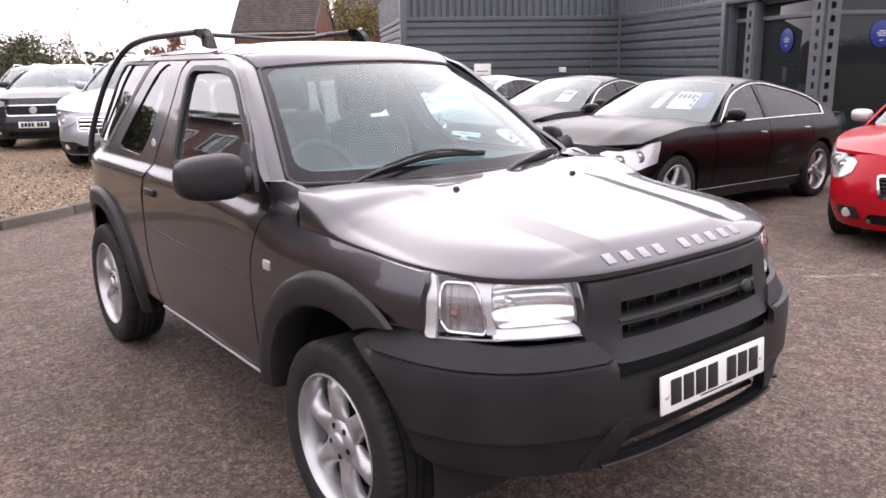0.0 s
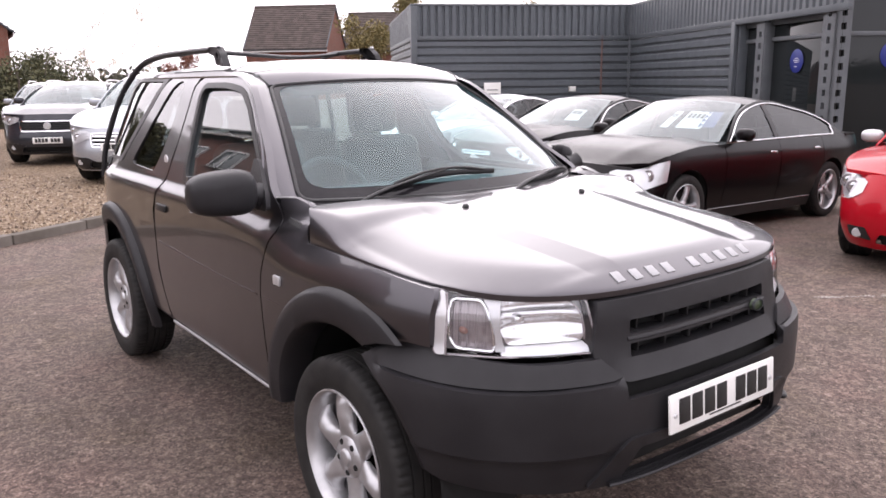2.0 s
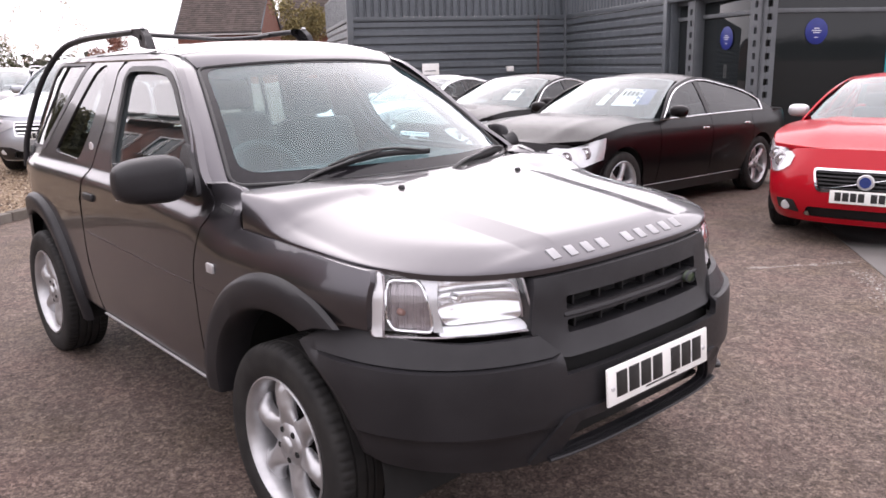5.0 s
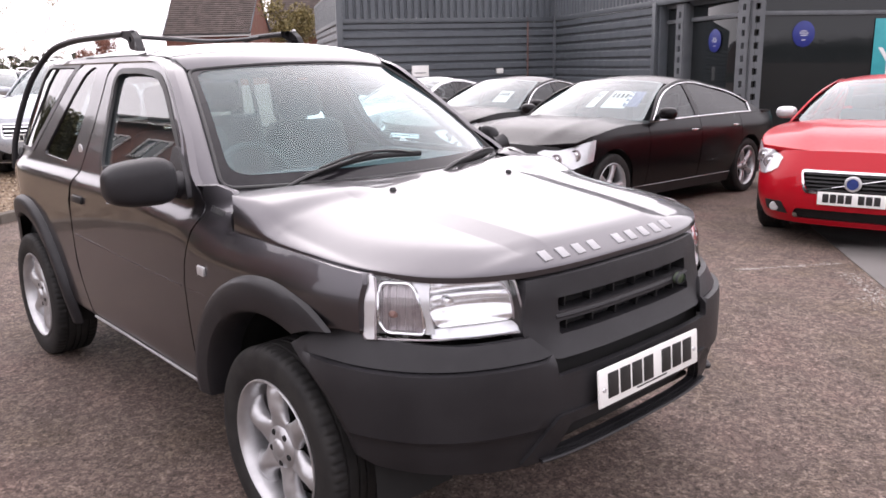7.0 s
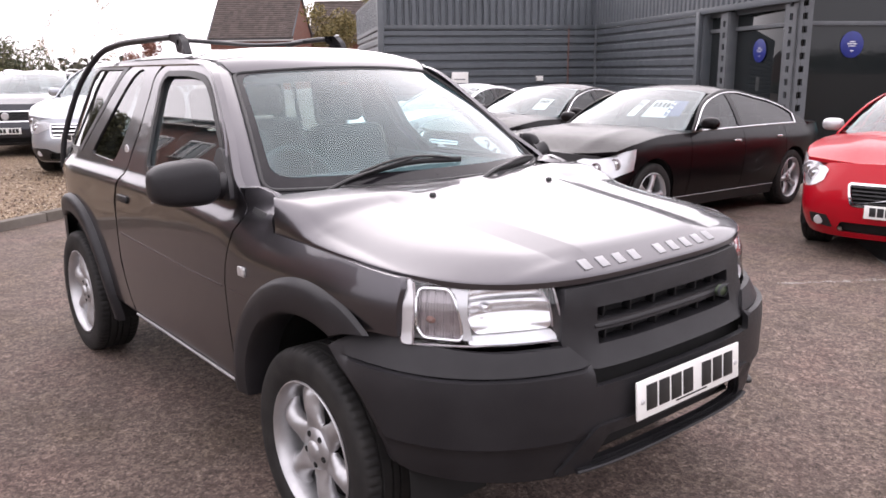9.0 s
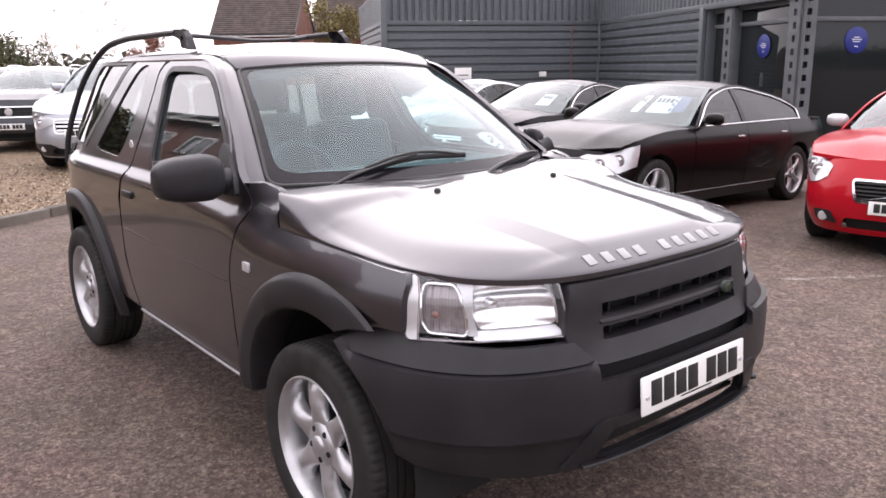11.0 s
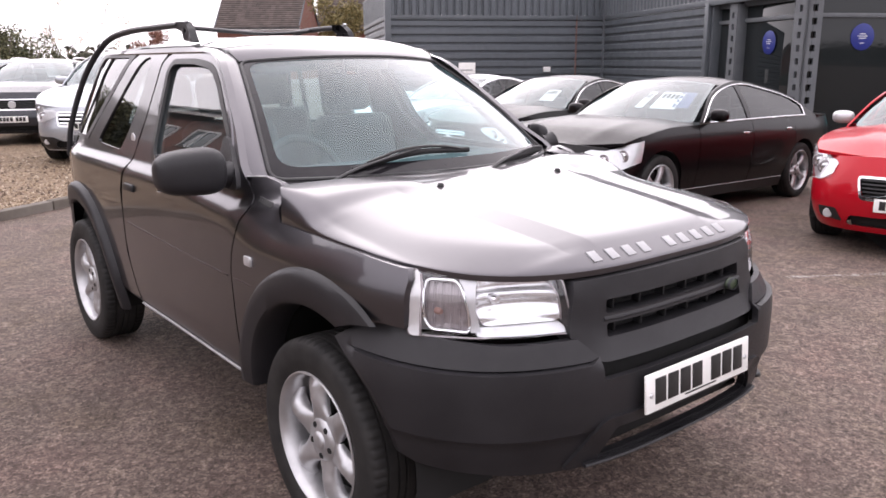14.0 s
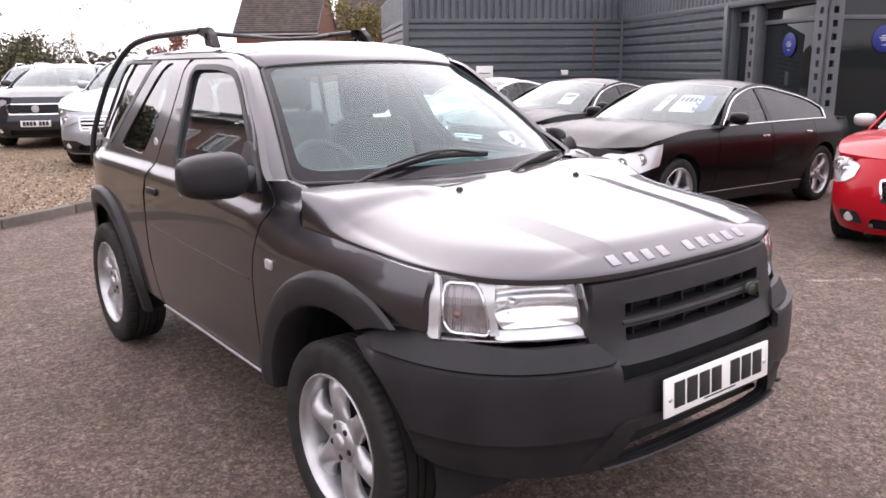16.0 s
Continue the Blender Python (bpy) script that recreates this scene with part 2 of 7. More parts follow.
def dense(loop, step):
    out = []
    for i, a in enumerate(loop):
        a, b = Vector(a), Vector(loop[(i + 1) % len(loop)])
        n = max(1, math.ceil((b - a).length / (0.7 * step)))
        out += [a + (b - a) * (k / n) for k in range(n) if (b - a).length > 1e-5]
    return out


def sheet(outer, where, holes=(), step=0.05, depth=0.012, inward=(0, 0, -1), facing=None, grid=True, extra=()):
    """A curved panel: a flat outline with holes, laid on the surface where(u, v), with its edges turned in by depth."""
    loops = [dense(outer, step)] + [dense(h, step) for h in holes]
    flat, edges = [], []
    for loop in loops:
        k = len(flat)
        flat += [(float(a[0]), float(a[1])) for a in loop]
        edges += [(k + i, k + (i + 1) % len(loop)) for i in range(len(loop))]
    flat += [tuple(q) for q in extra if inside(q, loops[0]) and not any(inside(q, h) for h in loops[1:])]
    if grid:
        us, vs = [c[0] for c in loops[0]], [c[1] for c in loops[0]]
        near = np.array(flat)
        for i in range(int((max(us) - min(us)) / step) + 1):
            for j in range(int((max(vs) - min(vs)) / step) + 1):
                c = (min(us) + (i + 0.5) * step, min(vs) + (j + 0.5) * step)
                if ((near - c) ** 2).sum(1).min() > (0.45 * step) ** 2 and inside(c, loops[0]) and not any(inside(c, h) for h in loops[1:]):
                    flat.append(c)
    co, _, tris, orig, _, _ = geometry.delaunay_2d_cdt([Vector(c) for c in flat], edges, [], 0, 1e-6)
    bm = bmesh.new()
    vs = [bm.verts.new(where(c[0], c[1])) for c in co]
    for t in tris:
        c = sum((co[i] for i in t), Vector((0, 0))) / 3
        if inside(c, loops[0]) and not any(inside(c, h) for h in loops[1:]):
            bm.faces.new([vs[i] for i in t])
    bmesh.ops.recalc_face_normals(bm, faces=bm.faces)
    out = -Vector(facing or inward)
    if facing is not None:
        out = Vector(facing)
    total = sum((f.normal * f.calc_area() for f in bm.faces), Vector())
    if total.dot(out) < 0:
        bmesh.ops.reverse_faces(bm, faces=bm.faces)
    if depth:
        push = Vector(inward).normalized() * depth
        low = {}
        for e in [e for e in bm.edges if len(e.link_faces) == 1]:
            e.smooth = False
            loop = e.link_loops[0]
            p, q = loop.vert, loop.link_loop_next.vert
            for v in (p, q):
                if v not in low:
                    low[v] = bm.verts.new(v.co + push)
            bm.faces.new((q, p, low[p], low[q]))
    for v in [v for v in bm.verts if not v.link_faces]:
        bm.verts.remove(v)
    return bm


def grid_sheet(where, us, vs):
    """A regular net of faces over where(u, v)."""
    bm = bmesh.new()
    rows = [[bm.verts.new(where(u, v)) for u in us] for v in vs]
    for p, q in zip(rows, rows[1:]):
        for k in range(len(us) - 1):
            bm.faces.new((p[k], p[k + 1], q[k + 1], q[k]))
    return bm


def table(pairs):
    xs, ys = [a for a, _ in pairs], [b for _, b in pairs]
    return lambda x: float(np.interp(x, xs, ys))


def curve(pairs):
    """A smooth function through (x, y) pairs (monotone-ish cubic), flat outside."""
    xs, ys = np.array([a for a, _ in pairs], float), np.array([b for _, b in pairs], float)
    d = np.gradient(ys, xs)

    def f(x):
        x = min(max(x, xs[0]), xs[-1])
        i = min(max(int(np.searchsorted(xs, x)) - 1, 0), len(xs) - 2)
        h = xs[i + 1] - xs[i]
        t = (x - xs[i]) / h
        return float((1 + 2 * t) * (1 - t) ** 2 * ys[i] + t * (1 - t) ** 2 * h * d[i] + t * t * (3 - 2 * t) * ys[i + 1] + t * t * (t - 1) * h * d[i + 1])
    return f


def ground_z(x, y):
    """The yard falls gently towards the showroom."""
    return -0.027 * max(0.0, x - 1.8)


# ---------------------------------------------------------------- parts that every car has
def superplan(a, b, n, inset, centre_y=0.0):
    """The rounded front of a car: where(u, z), with u the way round it from the middle, in metres, and inset(z) pulling it in."""
    th = np.linspace(-math.pi / 2, math.pi / 2, 721)
    xs = a * np.sign(np.sin(th)) * np.abs(np.sin(th)) ** (2 / n)
    ys = -b * np.abs(np.cos(th)) ** (2 / n)
    way = np.concatenate(([0], np.cumsum(np.hypot(np.diff(xs), np.diff(ys)))))
    way -= way[-1] / 2

    def where(u, z):
        k = 1 - inset(z) / a
        return Vector((float(np.interp(u, way, xs)) * k, centre_y + float(np.interp(u, way, ys)) * (1 - inset(z) / b), z))

    def u_of(x):
        """The way round at a given x (front part)."""
        return float(np.interp(x, xs, way))

    def u_at_y(y, side):
        m = len(th) // 2
        if side < 0:
            return float(np.interp(-(y - centre_y), -ys[:m + 1], way[:m + 1]))
        return float(np.interp(y - centre_y, ys[m:], way[m:]))
    where.u_of, where.u_at_y, where.end = u_of, u_at_y, float(way[-1])
    return where


def wheel_meshes(radius, width, rim, spokes, tag, gap=0.55, fat=0.5, bolts=5):
    """Tyre and rim meshes, turned round x, with the outer face towards -x."""
    h = width / 2
    side = [(rim * 0.96, 0.78), (rim * 1.02, 0.90), (rim + (radius - rim) * 0.30, 0.985), (rim + (radius - rim) * 0.42, 1.0), (rim + (radius - rim) * 0.70, 0.985), (rim + (radius - rim) * 0.84, 0.95), (radius * 0.970, 0.895), (radius * 0.990, 0.83), (radius * 0.998, 0.76)]
    tread = [(radius, 0.52), (radius * 0.972, 0.51), (radius * 0.972, 0.44), (radius, 0.43), (radius * 1.001, 0.16), (radius * 0.972, 0.15), (radius * 0.972, 0.09), (radius * 1.001, 0.08)]
    half_tyre = side + tread
    tyre = lathe([(r, -h * k) for r, k in half_tyre] + [(r, h * k) for r, k in reversed(half_tyre)], 360)
    for v in tyre.verts:                        # fine cross grooves in the shoulders of the tread
        i = round(math.atan2(v.co.z, v.co.y) / (2 * math.pi / 360))
        if h * 0.515 < abs(v.co.x) < h * 0.90 and math.hypot(v.co.y, v.co.z) > radius * 0.98 and i % 5 == 0:
            v.co.y *= 0.978
            v.co.z *= 0.978
    barrel = lathe([(rim * 1.022, -h * 0.86), (rim * 1.020, -h * 0.93), (rim * 1.0, -h * 0.955), (rim * 0.978, -h * 0.92), (rim * 0.955, -h * 0.84), (rim * 0.93, -h * 0.70), (rim * 0.90, -h * 0.30), (rim * 0.88, h * 0.6)], 64)
    drum = lathe([(0.0, -h * 0.02), (rim * 0.80, -h * 0.02), (rim * 0.84, h * 0.4)], 32)
    face = bmesh.new()
    for i in range(spokes):
        a = 2 * math.pi * i / spokes
        w0, w1, mid = rim * 0.19 * (fat / 0.5), rim * 0.24 * (fat / 0.5), rim * 0.15 * (fat / 0.5)
        rows = []
        for t in (0.0, 0.2, 0.4, 0.6, 0.8, 0.93, 1.0):
            r = rim * (0.20 + 0.745 * t)
            w = (w0 * (1 - t) + w1 * t) * (1 - 0.30 * math.sin(math.pi * t)) if fat < 0.6 else rim * (0.20 + 0.155 * t ** 1.5 - 0.02 * math.sin(math.pi * t))
            x = -h * (0.60 + 0.08 * math.sin(math.pi * t) + 0.10 * t)
            rows.append([face.verts.new((x + dx * h, r_w, r)) for r_w, dx in ((-w, 0.30), (-w * 0.90, 0.10), (-w * 0.55, -0.02), (0, -0.07), (w * 0.55, -0.02), (w * 0.90, 0.10), (w, 0.30))])
        for p, q in zip(rows, rows[1:]):
            for k in range(6):
                face.faces.new((p[k], p[k + 1], q[k + 1], q[k]))
        bmesh.ops.rotate(face, cent=(0, 0, 0), matrix=Matrix.Rotation(a, 3, "X"), verts=[v for row in rows for v in row])
    if fat > 0.6:                               # bulging petals that meet round the rim, with a drop-shaped hole between each pair
        face.free()
        face = bmesh.new()
        hole = table([(0.0, 0.0), (0.40, 0.0), (0.45, 6.0), (0.53, 12.0), (0.66, 15.5), (0.80, 16.0), (0.90, 13.0), (1.0, 11.0)])
        puff = table([(0.0, 0.0), (0.30, 0.02), (0.42, 0.12), (0.60, 0.26), (0.80, 0.30), (0.93, 0.26), (1.0, 0.20)])
        dish = table([(0.0, 0.62), (0.30, 0.62), (0.55, 0.56), (0.80, 0.48), (0.92, 0.38), (1.0, 0.28)])
        for i in range(spokes):
            rows = []
            for k in np.linspace(0.14, 0.95, 24):
                e = 180 / spokes - hole(k)
                row = []
                for f in (-1.0, -1.0, -0.82, -0.6, -0.3, 0.0, 0.3, 0.6, 0.82, 1.0, 1.0):
                    t = radians(360 / spokes * i + e * f)
                    x = -h * (dish(k) + puff(k) * (1 - abs(f) ** 2.2) ** 0.8)
                    row.append(face.verts.new((x, rim * k * math.cos(t), rim * k * math.sin(t))))
                if hole(k) > 0:
                    row[0].co.x += h * 0.14
                    row[-1].co.x += h * 0.14
                rows.append(row)
            for p, q in zip(rows, rows[1:]):
                for k in range(10):
                    face.faces.new((p[k], p[k + 1], q[k + 1], q[k]))
        bmesh.ops.remove_doubles(face, verts=face.verts, dist=0.0004)
    hub = lathe([(0, -h * 0.84), (rim * 0.10, -h * 0.84), (rim * 0.13, -h * 0.80), (rim * 0.14, -h * 0.74), (rim * 0.30, -h * 0.69), (rim * 0.33, -h * 0.55), (rim * 0.2, -h * 0.3)], 32)
    nut = lathe([(0, -h * 0.735), (rim * 0.042, -h * 0.735), (rim * 0.05, -h * 0.70), (rim * 0.05, -h * 0.5)], 10)
    bmesh.ops.recalc_face_normals(face, faces=face.faces)
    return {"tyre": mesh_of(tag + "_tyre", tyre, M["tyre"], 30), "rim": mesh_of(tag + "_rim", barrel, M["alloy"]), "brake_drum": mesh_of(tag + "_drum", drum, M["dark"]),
            "spokes": mesh_of(tag + "_spokes", face, M["alloy"], 75), "hub_cap": mesh_of(tag + "_hub", hub, M["alloy"], 60), "wheel_nut": mesh_of(tag + "_nut", nut, M["dark"], 60), "ring": (rim * 0.235, bolts)}


def wheel(car, meshes, at, steer=0.0, spin=0.0):
    """A wheel under its car; the outer face looks away from the car's middle."""
    tyre = part("wheel", meshes["tyre"], None, car)
    flip = math.pi if at[0] > 0 else 0.0
    tyre.matrix_local = Matrix.Translation(at) @ Matrix.Rotation(steer + flip, 4, "Z") @ Matrix.Rotation(spin, 4, "X")
    for name in ("rim", "spokes", "hub_cap", "brake_drum"):
        part(name, meshes[name], None, tyre)
    r, n = meshes["ring"]
    for i in range(n):
        t = 2 * math.pi * (i + 0.5) / n
        part("wheel_nut", meshes["wheel_nut"], None, tyre).location = (0, r * math.cos(t), r * math.sin(t))
    return tyre


def bars_plate(parent, at, turn, groups, width=0.52, height=0.111, screws=True):
    """A number plate whose characters are plain dark bars."""
    plate = part("number_plate", box((width, 0.008, height), (0, 0, 0), 0.003), M["plate"], parent, "white plate with dark bars")
    plate.matrix_local = Matrix.Translation(at) @ turn
    ch = width * 0.093
    total = sum(groups) * ch * 1.22 + (len(groups) - 1) * ch * 0.75 - 0.22 * ch
    x = -total / 2
    for n in groups:
        for i in range(n):
            part("bar", box((ch, 0.003, height * 0.66), (x + ch / 2, -0.0052, height * 0.02), 0.001), M["ink"], plate)
            x += ch * 1.22
        x += ch * 0.75
    if screws:
        part("small_print", box((width * 0.30, 0.003, height * 0.032), (0, -0.0052, -height * 0.375), 0.0005), M["ink"], plate)
        for sx in (-1, 1):
            part("screw", lathe([(0, -0.009), (0.006, -0.008), (0.009, -0.003)], 12, "Y", at=(sx * width * 0.455, 0, -height * 0.05)), M["silver"], plate)
    return plate


# ---------------------------------------------------------------- the graphite off-roader
suv = empty("suv_car", "graphite grey three-door off-road car with black plastic bumpers on worn tarmac", "car")

SUV_Z = curve([(0.25, 0.80), (0.45, 0.842), (0.65, 0.860), (0.85, 0.866), (1.0, 0.867), (1.045, 0.865), (1.062, 0.860), (1.077, 0.850), (1.092, 0.835), (1.106, 0.824), (1.13, 0.816), (1.16, 0.806), (1.30, 0.750), (1.45, 0.685), (1.55, 0.640), (1.62, 0.590)])


def suv_half(y, z):
    """Half the body's width."""
    lower = min(1.0, max(0.0, (1.15 - y) / 0.55)) * min(1.0, max(0.0, (y - 0.30) / 0.28)) * min(1.0, max(0.0, (1.145 - z) / 0.07))
    x = SUV_Z(z + 0.040 * lower)                # the ledge under the windows drops towards the wing
    if y < 0.58 and z > 0.90:                   # the wing's shoulder rolls in to meet the bonnet
        x -= 0.058 * min(1.0, (z - 0.90) / 0.13) ** 1.8 * min(1.0, (0.58 - y) / 0.28)
        x -= 0.018 * max(0.0, (z - 1.05) / 0.1) * min(1.0, (0.58 - y) / 0.20)
    if y < 0.02:
        x *= max(0.05, 1 - (min(0.73, 0.02 - y) / 0.76) ** 3.2) ** (1 / 3.2)
    if y > 2.45:
        x -= 0.13 * ((y - 2.45) / 0.62) ** 2.4
    return x


def tuck_in(s, z):
    """The passenger's side glass leans in a little more than the driver's."""
    return 0.068 * min(1.0, max(0.0, (z - 1.13) / 0.12)) if s > 0 else 0.0


def suv_side(s, out=0.0):
    return lambda y, z: Vector((s * (suv_half(y, z) - tuck_in(s, z) + out), y, z))


def smooth_path(pts, rounds=3):
    """The same number of points on a softer line."""
    q = [Vector(p) for p in pts]
    for _ in range(rounds):
        q = [q[0]] + [(q[i - 1] + q[i] * 2 + q[i + 1]) / 4 for i in range(1, len(q) - 1)] + [q[-1]]
    return q


ARCH_F, ARCH_R, TYRE_R = (0.0, 0.36), (2.557, 0.36), 0.345


def arch_loop(c, r, a0=-200, a1=20, n=40, lift=1.0):
    return [(c[0] + r * math.cos(radians(a0 + (a1 - a0) * i / n)), c[1] + r * lift * math.sin(radians(a0 + (a1 - a0) * i / n))) for i in range(n + 1)]


def half_arch_cut(c, r, floor, flip=False):
    """The line over a wheel from one foot of the arch to the other, from +y to -y."""
    a = math.asin(max(-1, min(1, (floor - c[1]) / r)))
    return [(c[0] + r * math.cos(t), c[1] + r * math.sin(t)) for t in np.linspace(a, math.pi - a, 28)]


def suv_body():
    hood_z = curve([(-0.74, 1.018), (-0.66, 1.034), (-0.55, 1.050), (-0.40, 1.070), (-0.10, 1.103), (0.06, 1.124), (0.22, 1.143), (0.40, 1.152)])
    foot_z = table([(-0.74, 0.976), (-0.66, 0.983), (-0.55, 0.991), (-0.43, 1.003), (-0.20, 1.019), (0.26, 1.028)])
    roll_w = table([(-0.45, 0.150), (0.0, 0.125), (0.18, 0.075), (0.34, 0.036)])
    half_hood, long_hood = suv_half(0.02, 1.03), 0.737
    soft = lambda v: (lambda q: q * q * (3 - 2 * q))(min(1.0, max(0.0, v)))

    def front(x):
        """The bonnet's front edge in plan."""
        return 0.02 - long_hood * max(0.0, 1 - (abs(x) / half_hood) ** 3.2) ** (1 / 3.2)

    def hood(x, y):
        """Clamshell bonnet: a raised middle with a bank each side, rolled down over the wings and the nose."""
        ax = abs(x)
        if y < 0.02:
            a, b = (ax / half_hood) ** 3.2, ((0.02 - y) / long_hood) ** 3.2
            d, ahead = (1 - (a + b) ** (1 / 3.2)) * 0.75, b / max(1e-6, a + b)
        else:
            d, ahead = suv_half(y, 1.03) - ax, 0.0
        w = roll_w(y) * (1 - ahead) + 0.105 * ahead
        r = min(1.0, max(0.0, 1 - d / w))
        crease = 0.335 + 0.10 * y
        run = soft((y + 0.655) / 0.05) * soft((0.16 - y) / 0.10)
        dip = -0.0155 * min(1.0, max(0.0, (ax - crease) / 0.105)) * run
        z = hood_z(y) + dip - (0.010 + 0.020 * soft((0.30 - y) / 0.35)) * max(0.0, (min(ax, 0.76) - 0.46) / 0.25) ** 1.9
        fall = 0.72 * ahead * 1.12 * r * r / (r + 0.12) + (1 - 0.72 * ahead) * (1 - max(0.0, 1 - r * r) ** 0.5)
        return Vector((x, y, z - (z - foot_z(y)) * fall))
    v0 = (1 - 0.86 ** 3.2) ** (1 / 3.2)
    tight = [(1 - v ** 3.2) ** (1 / 3.2) for v in np.linspace(v0, 0, 26)]
    side_a = sorted(set([round(float(q), 5) for q in np.linspace(0, 0.86, 36)] + [round(float(q), 5) for q in np.linspace(0.32, 0.58, 48)])) + tight[1:]
    cols = [-q for q in reversed(side_a[1:])] + side_a
    hind = table([(0.0, 0.215), (0.45, 0.270), (0.62, 0.315), (0.72, 0.345), (0.765, 0.335), (0.79, 0.300), (0.812, 0.262)])
    ends = [0, 0.002, 0.005, 0.010, 0.016, 0.024, 0.034, 0.046, 0.060, 0.076, 0.095, 0.12]
    rows, shell = [], bmesh.new()
    for i in range(len(ends) + 34):
        row = []
        for a in cols:
            y0, y1 = front(a * half_hood), hind(abs(a) * half_hood)
            y = y0 + ends[i] if i < len(ends) and y0 + 0.2 < y1 else y0 + (y1 - y0) * (i - len(ends) * 0.8) / (len(ends) * 0.2 + 33) if i >= len(ends) else y0 + (y1 - y0) * 0.05 * i / len(ends)
            if i >= len(ends) and y0 + 0.2 < y1:
                y = y0 + 0.12 + (y1 - y0 - 0.12) * (i - len(ends) + 1) / 34
            row.append(shell.verts.new(hood(a * (half_hood if y < 0.02 else suv_half(y, 1.03)), y)))
        rows.append(row)
    for p, q in zip(rows, rows[1:]):
        for k in range(len(cols) - 1):
            shell.faces.new((p[k], p[k + 1], q[k + 1], q[k]))
    edge = [e for e in shell.edges if len(e.link_faces) == 1]
    for e in edge:
        e.smooth = False
    low = {v: shell.verts.new(v.co + Vector((0, 0, -0.016))) for v in {v for e in edge for v in e.verts}}
    for e in edge:
        loop = e.link_loops[0]
        p, q = loop.vert, loop.link_loop_next.vert
        shell.faces.new((q, p, low[p], low[q]))
    bonnet = part("bonnet", shell, M["grey_paint"], suv, smooth=55)
    for x in (-0.298, 0.298):
        part("washer_jet", lathe([(0, 0.012), (0.008, 0.011), (0.012, 0.005), (0.013, 0)], 12, "Z", at=hood(x, 0.05)), M["trim"], bonnet)
    # chrome-coloured shapes along the nose where the maker's lettering sits
    for i in range(9):
        x = -0.315 + 0.0705 * i + (0.055 if i > 3 else 0.0)
        z0 = hood(x, front(x) + 0.036)
        tilt = Matrix.Rotation(math.atan2(hood(x, z0.y + 0.012).z - hood(x, z0.y - 0.012).z, 0.024), 4, "X")
        part("emblem_bar", box((0.036, 0.042, 0.006), z0, 0.002, turn=tilt), M["letter"], bonnet)

    for s in (-1, 1):
        tag = M["grey_paint"]
        inw = (-s, 0, 0)
        # wing
        cut = half_arch_cut(ARCH_F, 0.53, 0.42)
        poly = [(0.565, 0.42), (0.575, 0.80), (0.558, 0.87), (0.524, 0.94), (0.497, 1.0), (0.470, 1.036), (0.464, 1.056), (0.484, 1.090), (0.512, 1.125), (0.515, 1.150), (0.45, 1.157), (0.375, 1.143), (0.352, 1.128), (0.330, 1.100), (0.300, 1.060), (0.272, 1.024), (0.05, 1.021), (-0.20, 1.014), (-0.415, 0.998), (-0.428, 0.97), (-0.428, 0.836), (-0.36, 0.838)]
        back = [q for q in reversed(cut) if q[1] > 0.5 and q[0] > -0.25]
        ledge = lambda y0, y1, zs=(1.0, 1.015, 1.03, 1.046, 1.058, 1.068, 1.077, 1.087, 1.097, 1.108, 1.119): [(y, z) for z in zs for y in np.arange(y0, y1, 0.03)]
        wing = part("wing", sheet(poly + back, suv_side(s), step=0.025, depth=0.02, inward=inw, extra=ledge(0.36, 0.46)), tag, suv)
        # the slotted vent behind the bonnet, and the side repeater lamp
        vent = part("wing_vent", sheet(rounded([(0.350, 1.062), (0.440, 1.072), (0.452, 1.090), (0.355, 1.079)], 0.006), suv_side(s, 0.003), step=0.02, depth=0.004, inward=inw), M["trim"], wing, "black slotted vent")
        for k in range(6):
            part("slat", tube([suv_side(s, 0.004)(0.362 + 0.015 * k, 1.065 + 0.0016 * k), suv_side(s, 0.004)(0.366 + 0.015 * k, 1.077 + 0.0016 * k)], 0.0022, sides=6), M["plastic"], vent)
        part("wing_crease", tube([suv_side(s, -0.0015)(y, 0.7795) for y in np.linspace(0.42, 0.555, 6)], 0.0035, sides=6), M["grey_paint"], wing)
        rep = part("side_repeater", box((0.014, 0.052, 0.036), (s * (suv_half(0.42, 0.871) + 0.003), 0.42, 0.871), 0.006), M["silver"], wing, "clear side repeater lamp")
        # door with its frame and glass
        window = rounded([(0.66, 1.125), (0.74, 1.26), (1.02, 1.475), (1.12, 1.535), (1.32, 1.555), (1.575, 1.555), (1.605, 1.51), (1.475, 1.15), (1.44, 1.125)], [0.03, 0.05, 0.05, 0.08, 0.05, 0.03, 0.05, 0.03, 0.03])
        poly = rounded([(0.573, 0.42), (0.583, 0.80), (0.566, 0.87), (0.532, 0.94), (0.505, 1.0), (0.478, 1.036), (0.472, 1.056), (0.492, 1.090), (0.522, 1.125), (0.715, 1.30), (1.005, 1.515), (1.12, 1.578), (1.32, 1.592), (1.66, 1.592), (1.71, 1.55), (1.68, 1.30), (1.69, 1.13), (1.79, 0.95), (1.80, 0.65), (1.73, 0.42)],
                       [0.02, 0, 0, 0, 0, 0, 0.008, 0, 0.01, 0, 0.1, 0.1, 0.05, 0.06, 0.04, 0.05, 0.08, 0.1, 0.1, 0.04])
        door = part("door", sheet(poly, suv_side(s), [window], step=0.04, depth=0.03, inward=inw, extra=ledge(0.56, 1.68)), tag, suv)
        part("window_glass", sheet(window, suv_side(s, -0.016), step=0.06, depth=0), M["glass"], door).visible_shadow = False
